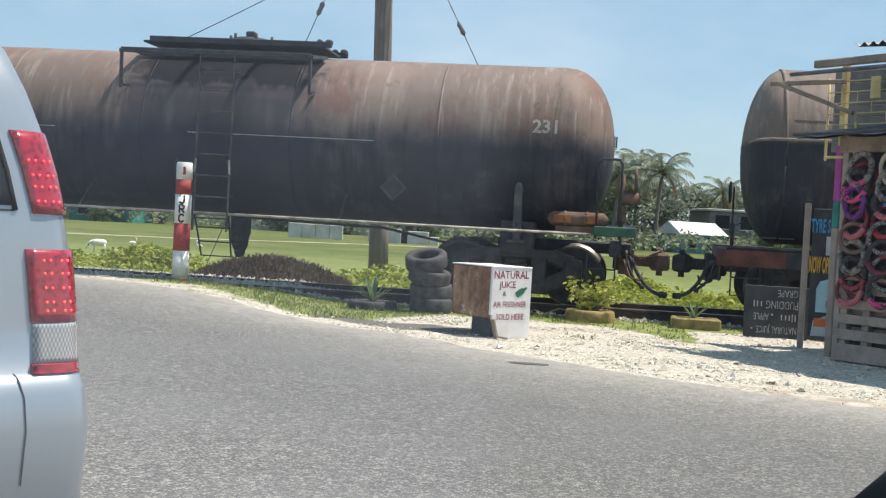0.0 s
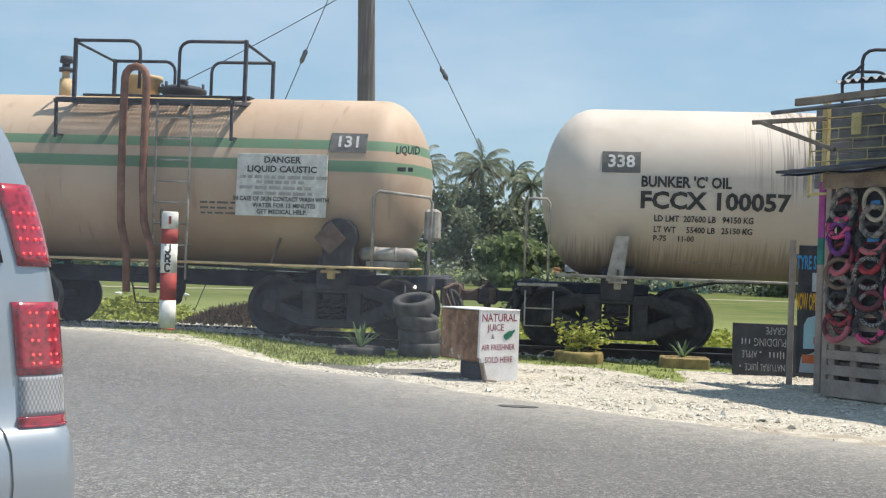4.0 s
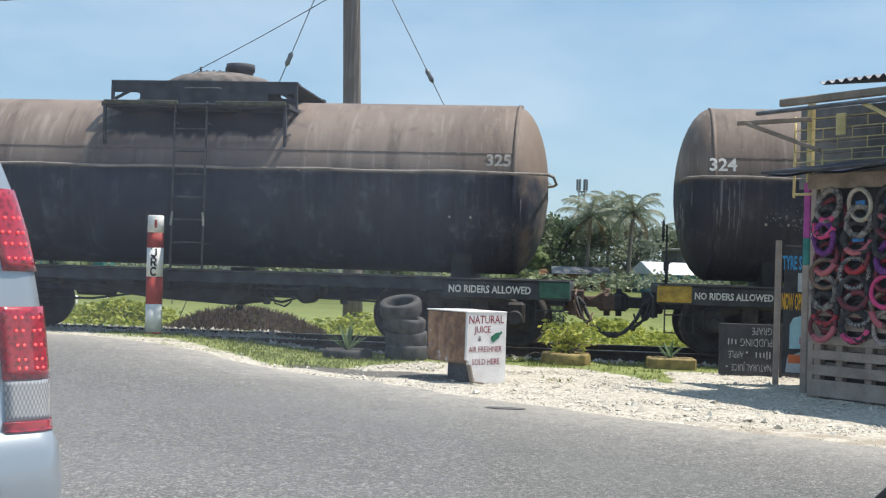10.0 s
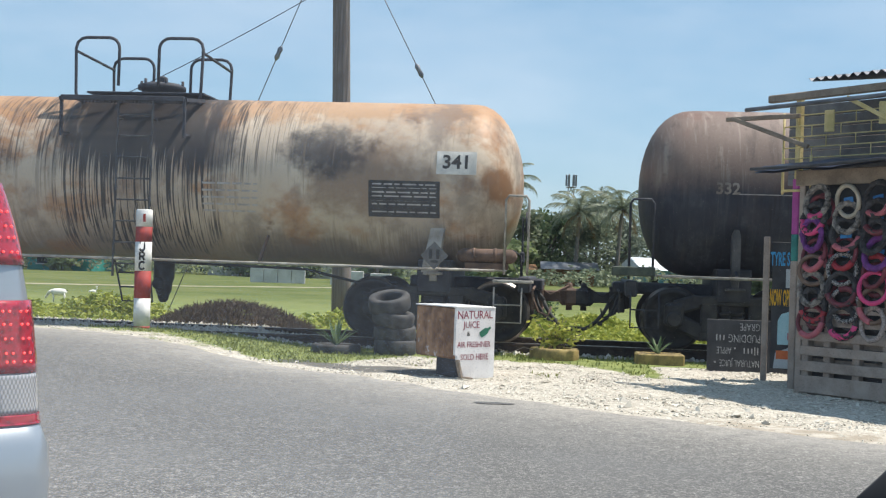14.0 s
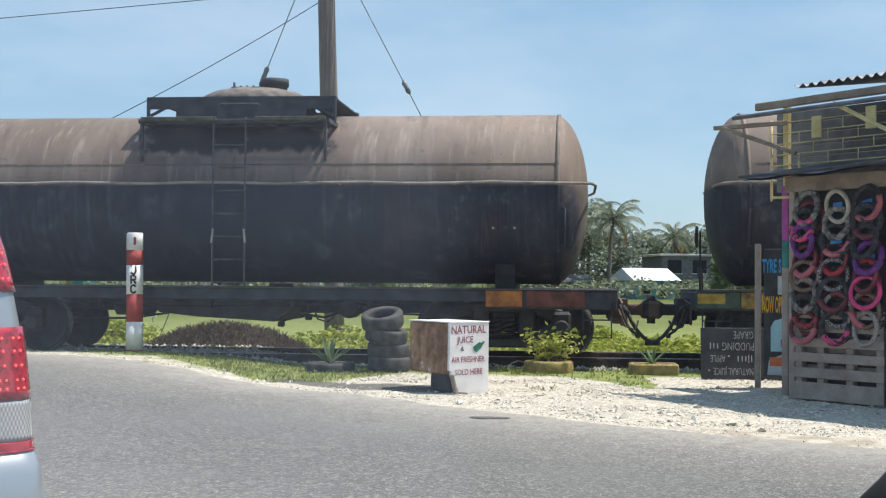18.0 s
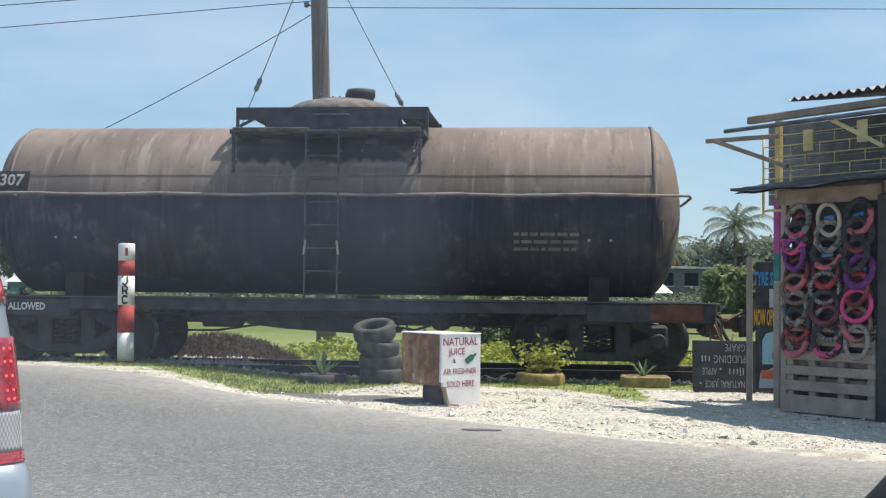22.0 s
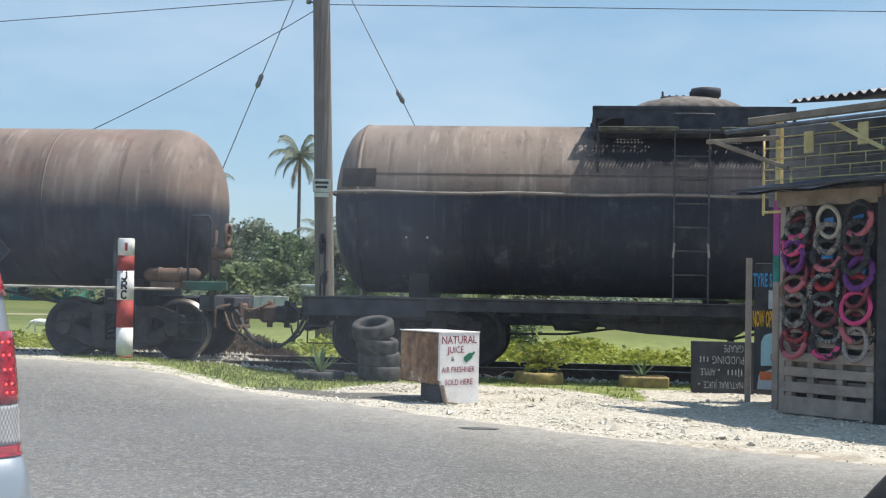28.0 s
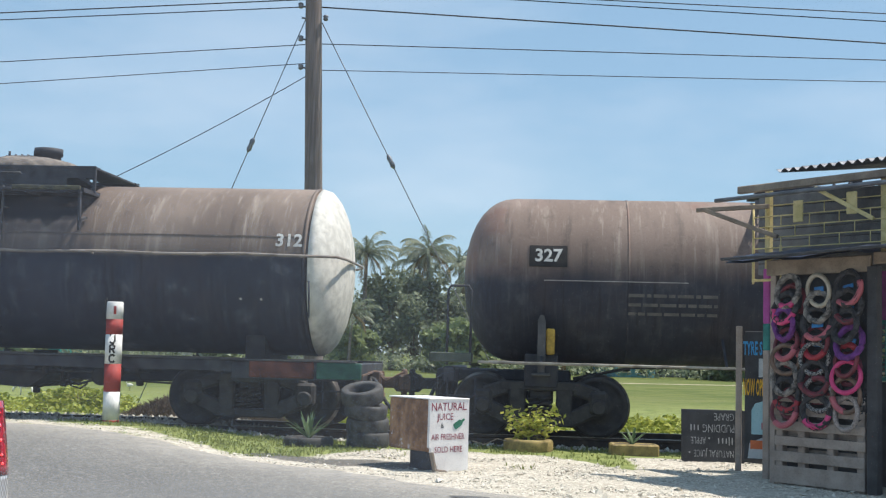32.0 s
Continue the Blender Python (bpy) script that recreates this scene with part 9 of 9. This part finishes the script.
def palm_proto(seed, tall, crown):
    rnd = random.Random(seed)
    p = thing("palm_tree", "tall coconut palm with drooping fronds beyond the pasture", "palm tree", None, "palms beyond the pasture")
    bx, by = rnd.uniform(-0.6, 0.6), rnd.uniform(-0.3, 0.3)
    pts = [(bx * (k / 8) ** 2, by * (k / 8) ** 2, tall * k / 8) for k in range(9)]
    part("trunk", Mesh().tube(pts, [0.24, 0.18, 0.165, 0.155, 0.15, 0.145, 0.14, 0.135, 0.15], 9), "bark", p)
    top = Vector(pts[-1])
    green, dry, ribs = [], [], Mesh()
    nf = 22
    for i in range(nf):
        a = 2.399 * i + rnd.uniform(-0.25, 0.25)
        el = 1.35 - 2.1 * (i / nf) + rnd.uniform(-0.15, 0.15)
        ln = crown * rnd.uniform(0.80, 1.08)
        d = Vector((math.cos(a), math.sin(a), 0))
        line = []
        for k in range(13):
            t = k / 12
            ang = max(el - 1.7 * t * t, -1.45)
            if k == 0:
                q = top.copy()
            else:
                q = line[-1] + (d * math.cos(ang) + Vector((0, 0, math.sin(ang)))) * (ln / 12)
            line.append(q)
        ribs.tube(line[::3], [0.035, 0.03, 0.022, 0.014, 0.006][:len(line[::3])], 4)
        side = Vector((-math.sin(a), math.cos(a), 0))
        bag = dry if i > nf - 4 else green
        for k in range(1, 13):
            for sub in (0.0, 0.33, 0.67):
                q = line[k - 1].lerp(line[k], sub)
                fwd = (line[k] - line[k - 1]).normalized()
                t = (k - 1 + sub) / 12
                w = crown * 0.20 * math.sin(math.pi * min(1, 0.16 + 0.80 * t)) + 0.05
                for s in (-1, 1):
                    tip = q + side * s * w * rnd.uniform(0.35, 0.70) + fwd * w * 0.65 + Vector((0, 0, -w * rnd.uniform(0.55, 1.1)))
                    bag.append([q - fwd * 0.045, q + fwd * 0.045, tip])
    part("ribs", ribs, "palm_leaf", p)
    for bag, mat, nm in ((green, "palm_leaf", "fronds"), (dry, "palm_dry", "dry_fronds")):
        arr = np.array([[tuple(v) for v in t] for t in bag])
        me = bpy.data.meshes.new(nm)
        me.from_pydata(arr.reshape(-1, 3).tolist(), [], np.arange(len(arr) * 3).reshape(-1, 3).tolist())
        me.materials.append(MAT[mat])
        part(nm, me, None, p)
    m = Mesh()
    for i in range(7):
        a = i * 0.9
        m.lathe([(-0.13, 0.02), (-0.08, 0.09), (0.04, 0.11), (0.12, 0.03)], "z", 8, (top.x + 0.2 * math.cos(a), top.y + 0.2 * math.sin(a), top.z - 0.2))
    part("coconuts", m, "palm_dry", p)
    return p


def tree_proto(seed, w, h, mat, leaf=1.0):
    rng = np.random.default_rng(seed)
    rnd = random.Random(seed)
    t = thing("tree", "dense leafy tree in the belt beyond the pasture", "tree", None, "trees beyond the pasture")
    trunk = Mesh()
    trunk.tube([(0, 0, 0), (0.1, 0, h * 0.25), (0.0, 0.1, h * 0.5)], [0.22, 0.17, 0.11], 8)
    clumps = []
    for i in range(13):
        a = rnd.uniform(0, 6.28)
        r = w * rnd.uniform(0.1, 0.72)
        z = h * rnd.uniform(0.22, 0.82)
        clumps.append((r * math.cos(a), r * 0.7 * math.sin(a), z, w * rnd.uniform(0.26, 0.46)))
    clumps.append((0, 0, h * 0.82, w * 0.34))
    for c in clumps[:6]:
        trunk.tube([(0.05, 0, h * 0.25), (c[0] * 0.5, c[1] * 0.5, c[2] * 0.7), c[:3]], [0.10, 0.07, 0.03], 5)
    part("trunk", trunk, "bark", t)
    pts = []
    for cx, cy, cz, r in clumps:
        n = 230
        u = rng.normal(size=(n, 3))
        u /= np.linalg.norm(u, axis=1)[:, None]
        rad = rng.uniform(0.45, 1.08, n)
        pts.append(u * rad[:, None] * r * np.array([1, 1, 0.8]) + (cx, cy, cz))
    c = np.concatenate(pts)
    c = c[c[:, 2] > 0.05]
    q = leaf_quads(c, rng.uniform(0.10, 0.24, len(c)) * leaf, rng, 0.5)
    me = bpy.data.meshes.new("crown")
    me.from_pydata(q.reshape(-1, 3).tolist(), [], np.arange(len(c) * 4).reshape(-1, 4).tolist())
    me.materials.append(MAT[mat])
    part("crown", me, None, t)
    return t


def make_trees():
    def spot(px, d):
        return (px - 784) / 2232 * d

    palms = [palm_proto(11, 11.0, 2.9), palm_proto(12, 10.0, 3.2), palm_proto(13, 7.5, 3.7)]
    used = [False] * 3
    rnd = random.Random(2)
    for px, top, d, k in ((222, 312, 98, 0), (359, 312, 100, 1), (290, 352, 104, 1), (540, 262, 106, 0), (588, 402, 92, 2), (676, 318, 94, 1), (652, 425, 82, 2), (790, 312, 98, 1), (770, 330, 104, 0),
                          (875, 345, 100, 1), (1075, 385, 92, 2), (1195, 415, 104, 2), (1002, 392, 94, 2), (1038, 384, 99, 2), (1312, 372, 98, 2), (212, 350, 110, 1), (845, 330, 112, 0)):
        z = 1.25 + (495 - top) / 2232 * d
        proto = palms[k]
        sc = z / (11.0, 10.0, 7.5)[k]
        ob = proto if not used[k] else copy_thing(proto, Matrix.Identity(4))
        used[k] = True
        ob.scale = (min(1.0, sc * 1.15 + 0.1),) * 2 + (sc,)
        ob.matrix_basis = Matrix.LocRotScale((spot(px, d), d, 0.0), Euler((0, 0, rnd.uniform(0, 6.28))), ob.scale)
    trees = [tree_proto(21, 3.2, 6.0, "tree_leaf"), tree_proto(22, 3.6, 5.2, "tree_leaf_b"), tree_proto(23, 2.8, 6.5, "tree_leaf"), tree_proto(24, 3.0, 4.2, "bush_leaf"), tree_proto(25, 2.3, 3.2, "light_leaf", 1.7)]
    base = (6.0, 5.2, 6.5, 4.2, 3.2)
    used = [False] * 5
    rows = ((-40, 262, 90, 0), (30, 275, 96, 2), (95, 305, 92, 1), (150, 322, 98, 0), (200, 350, 90, 2), (262, 335, 104, 1), (315, 360, 98, 0), (372, 385, 92, 3), (420, 378, 104, 1), (468, 372, 98, 0), (515, 398, 90, 3),
            (560, 405, 102, 1), (610, 402, 96, 0), (648, 392, 106, 3), (690, 372, 100, 0), (728, 325, 94, 2), (765, 345, 102, 0), (805, 325, 98, 2), (850, 362, 104, 0), (893, 370, 96, 2), (940, 392, 100, 3), (985, 398, 104, 1),
            (1030, 392, 96, 0), (1085, 398, 100, 1), (1140, 402, 112, 0), (1200, 400, 114, 1), (1255, 395, 108, 0), (1310, 390, 100, 1), (1370, 385, 102, 0), (1440, 380, 98, 2), (1520, 375, 100, 0), (-110, 270, 92, 1),
            (843, 430, 84, 4), (880, 442, 86, 4), (812, 440, 88, 4), (660, 448, 84, 4), (440, 452, 86, 4), (492, 446, 88, 4), (100, 430, 86, 4), (1292, 440, 88, 4), (1350, 436, 84, 4))
    for px, top, d, k in rows:
        z = 1.25 + (495 - top) / 2232 * d
        ob = trees[k] if not used[k] else copy_thing(trees[k], Matrix.Identity(4))
        used[k] = True
        sz = z / base[k] * 1.02
        sw = rnd.uniform(0.85, 1.15)
        ob.matrix_basis = Matrix.LocRotScale((spot(px, d), d, -0.1), Euler((0, 0, rnd.uniform(0, 6.28))), (sw, sw, sz))
    # undergrowth in front of the belt
    rng = np.random.default_rng(31)
    n = 15000
    x = rng.uniform(-48, 44, n)
    y = rng.uniform(84, 96, n)
    top = np.array([1.1 + 1.0 * noise.noise((a * 0.25, b2 * 0.2, 2)) + 0.5 * noise.noise((a, b2 * 0.5, 6)) for a, b2 in zip(x, y)])
    z = np.maximum(top, 0.2) * np.sqrt(rng.uniform(0.02, 1, n))
    scatter("undergrowth", "bushy undergrowth before the trees", "undergrowth", leaf_quads(np.stack([x, y, z], 1), rng.uniform(0.10, 0.22, n), rng, 0.5), "tree_leaf")


def house(name, label, x, y, w, d, h, roof, wall, roof_mat, openings, yaw=0, flat=False):
    hs = thing(name, label, "house", pose(x, y, 0, 0, 0, yaw))
    part("wall", Mesh().box((0, 0, h / 2), (w, d, h), 0.03), wall, hs)
    if flat:
        part("roof", Mesh().box((0, 0, h + 0.09), (w + 0.4, d + 0.4, 0.18), 0.03), roof_mat, hs)
    else:
        m = Mesh()
        o = 0.3
        v = [(-w / 2 - o, -d / 2 - o, h - 0.05), (w / 2 + o, -d / 2 - o, h - 0.05), (w / 2 + o, d / 2 + o, h - 0.05), (-w / 2 - o, d / 2 + o, h - 0.05), (-w / 2 - o, 0, h + roof), (w / 2 + o, 0, h + roof)]
        m.add(v, [(0, 1, 5, 4), (2, 3, 4, 5), (1, 2, 5), (3, 0, 4), (3, 2, 1, 0)])
        part("roof", m, roof_mat, hs)
    for ox, oz, ow, oh in openings:
        win = part("window", Mesh().box((ox, -d / 2 - 0.02, oz), (ow, 0.06, oh), 0.01), "dark_opening", hs)
        part("window_frame", Mesh().box((ox, -d / 2 - 0.05, oz - oh / 2 - 0.04), (ow + 0.15, 0.10, 0.08), 0.01), "concrete", win)
    return hs


def make_houses():
    house("house", "small light blue house with a bright zinc roof", 14.6, 92, 3.4, 3.0, 1.45, 0.85, "blue_wall", "bright_roof", ((-0.8, 0.8, 0.6, 0.7), (0.7, 0.75, 0.6, 0.9)), 24)
    house("house", "grey concrete house with an upper verandah", 19.0, 100, 5.2, 5.0, 3.3, 0, "block", "concrete", ((-1.6, 2.5, 1.1, 1.0), (0.4, 2.5, 1.1, 1.0), (1.8, 2.4, 0.8, 1.1), (-1.0, 0.8, 1.0, 1.1)), 8, True)
    house("house", "low teal-walled building with a sloped pale roof", -26.6, 88, 4.6, 4.0, 1.75, 0.55, "teal_roof", "bright_roof", ((-1.2, 0.9, 0.8, 0.8), (0.8, 0.9, 0.8, 0.8)), -6)
    house("house", "long low whitewashed shed beyond the pasture", -12.6, 90, 9.0, 4.0, 1.35, 0, "concrete", "bright_roof", ((-3, 0.7, 0.9, 0.6), (-0.5, 0.7, 0.9, 0.6), (2.2, 0.7, 0.9, 0.6)), 2, True)
    house("house", "low rusty zinc shack beyond the pasture", 8.6, 93, 3.6, 3.0, 1.30, 0.5, "rust_sheet", "zinc", ((-0.9, 0.7, 0.7, 0.6), (0.8, 0.6, 0.7, 1.0)), -3)
    house("house", "low grey plank shack beyond the pasture", 4.6, 95, 2.8, 2.6, 1.15, 0.4, "plank", "rust_sheet", ((-0.6, 0.6, 0.6, 0.5),), 6)
    wl2 = thing("boundary_wall", "low whitewashed block wall in the pasture", "wall", pose(-9.1, 66, 0.02, 0, 0, 3))
    ru = thing("ruin", "low broken whitewashed wall with a dark doorway", "ruin", pose(-4.6, 66, 0.02, 0, 0, -4))
    for x, w, h in ((-1.3, 0.9, 0.62), (-0.35, 0.7, 0.78), (0.9, 1.1, 0.70), (1.75, 0.5, 0.45)):
        part("wall_panel", Mesh().box((x, 0, h / 2), (w, 0.24, h), 0.03), "concrete", ru)
    part("doorway", Mesh().box((0.18, 0.05, 0.34), (0.34, 0.10, 0.66), 0.02), "dark_opening", ru)
    for k in range(4):
        part("wall_panel", Mesh().box((-1.08 + 0.72 * k, 0, 0.40), (0.70, 0.25, 0.80 - 0.04 * (k % 2)), 0.02), "concrete", wl2)


def make_path():
    """A worn dirt track across the pasture."""
    line = ((-40, 34), (-25, 42), (-12.4, 50), (-5, 59), (3, 64), (20, 70))
    v = []
    for (x0, y0), (x1, y1) in zip(line, line[1:]):
        for k in range(12):
            t = k / 12
            x, y = x0 + (x1 - x0) * t, y0 + (y1 - y0) * t
            w = 0.6 + 0.25 * noise.noise((x * 0.6, y * 0.6, 3))
            v += [(x, y - w * 1.4, 0.056), (x, y + w * 1.4, 0.056)]
    m = Mesh().add(v, [(2 * i, 2 * i + 2, 2 * i + 3, 2 * i + 1) for i in range(len(v) // 2 - 1)])
    tagged(new("footpath", m.data("footpath", MAT["path"])), "pale dirt path worn across the pasture", "path", kind="structure")


def make_animals():
    g = thing("goat", "small white goat with black legs grazing in the pasture", "goat", pose(-9.56, 30.7, 0.04, 0, 0, 12) @ Matrix.Scale(0.55, 4))
    part("body", Mesh().lathe([(-0.34, 0.03), (-0.31, 0.11), (-0.2, 0.15), (0.02, 0.165), (0.2, 0.15), (0.3, 0.10), (0.35, 0.03)], "x", 14, (0, 0, 0.46)), "egret_white", g)
    part("neck", Mesh().tube([(-0.27, 0, 0.50), (-0.40, 0, 0.46), (-0.48, 0, 0.34)], [0.085, 0.065, 0.055], 9), "egret_white", g)
    part("head", Mesh().tube([(-0.46, 0, 0.37), (-0.52, 0, 0.27), (-0.57, 0, 0.17)], [0.05, 0.058, 0.03], 9), "egret_white", g, "white face")
    for s in (-1, 1):
        part("ear", Mesh().tube([(-0.46, s * 0.04, 0.36), (-0.46, s * 0.12, 0.33)], [0.02, 0.008], 6), "goat_black", g)
    for x in (-0.22, 0.24):
        for s in (-0.08, 0.08):
            part("leg", Mesh().tube([(x, s, 0.40), (x + 0.01, s, 0.2), (x, s, 0.0)], [0.045, 0.025, 0.022], 7), "egret_white", g)
    part("tail", Mesh().tube([(0.33, 0, 0.52), (0.40, 0, 0.56)], [0.025, 0.01], 6), "goat_black", g)
    for x, y, yaw in ((-9.93, 34.9, 20), (-8.2, 35.6, 160)):
        e = thing("egret", "white egret standing in the grass", "bird", pose(x, y, 0.04, 0, 0, yaw) @ Matrix.Scale(0.62, 4), "egrets")
        part("body", Mesh().lathe([(-0.20, 0.01), (-0.10, 0.06), (0.02, 0.085), (0.12, 0.06), (0.16, 0.02)], "x", 12, (0, 0, 0.27)), "egret_white", e)
        part("neck", Mesh().tube([(0.12, 0, 0.30), (0.19, 0, 0.40), (0.17, 0, 0.48)], [0.04, 0.022, 0.02], 8), "egret_white", e)
        part("head", Mesh().lathe([(0.12, 0.01), (0.15, 0.026), (0.20, 0.024), (0.22, 0.008)], "x", 10, (0, 0, 0.49)), "egret_white", e)
        part("beak", Mesh().tube([(0.21, 0, 0.49), (0.28, 0, 0.475)], [0.009, 0.003], 6), "yellow", e)
        for s in (-0.03, 0.03):
            part("leg", Mesh().tube([(0.0, s, 0.22), (0.01, s, 0.0)], 0.008, 6), "black_steel", e)


def make_mast():
    t = thing("mobile_mast", "distant lattice radio mast above the trees", "mast", pose(20.3, 220, 0))
    for sx in (-1, 1):
        for sy in (-1, 1):
            part("leg", Mesh().tube([(sx * 0.8, sy * 0.8, 0), (sx * 0.45, sy * 0.45, 17.4)], 0.06, 6), "galv", t)
    for k in range(9):
        z, w0, w1 = 1.8 * k, 0.8 - 0.35 * k / 9.6, 0.8 - 0.35 * (k + 1) / 9.6
        for y0, y1 in ((-w0, -w1), (w0, w1)):
            part("brace", Mesh().tube([(-w0, y0, z), (w1, y1, z + 1.8)], 0.035, 5), "galv", t)
            part("brace", Mesh().tube([(w0, y0, z), (-w1, y1, z + 1.8)], 0.035, 5), "galv", t)
    part("deck", Mesh().box((0, 0, 15.6), (1.7, 1.7, 0.12), 0.03), "galv", t)
    for k in range(6):
        a = k * math.pi / 3
        part("antenna", Mesh().box((0.85 * math.cos(a), 0.85 * math.sin(a), 16.8), (0.30, 0.30, 2.0), 0.05), "galv", t)


make_path()
make_mast()
make_animals()
make_grass()
make_stones()
make_brush()
make_trees()
make_houses()


motions()
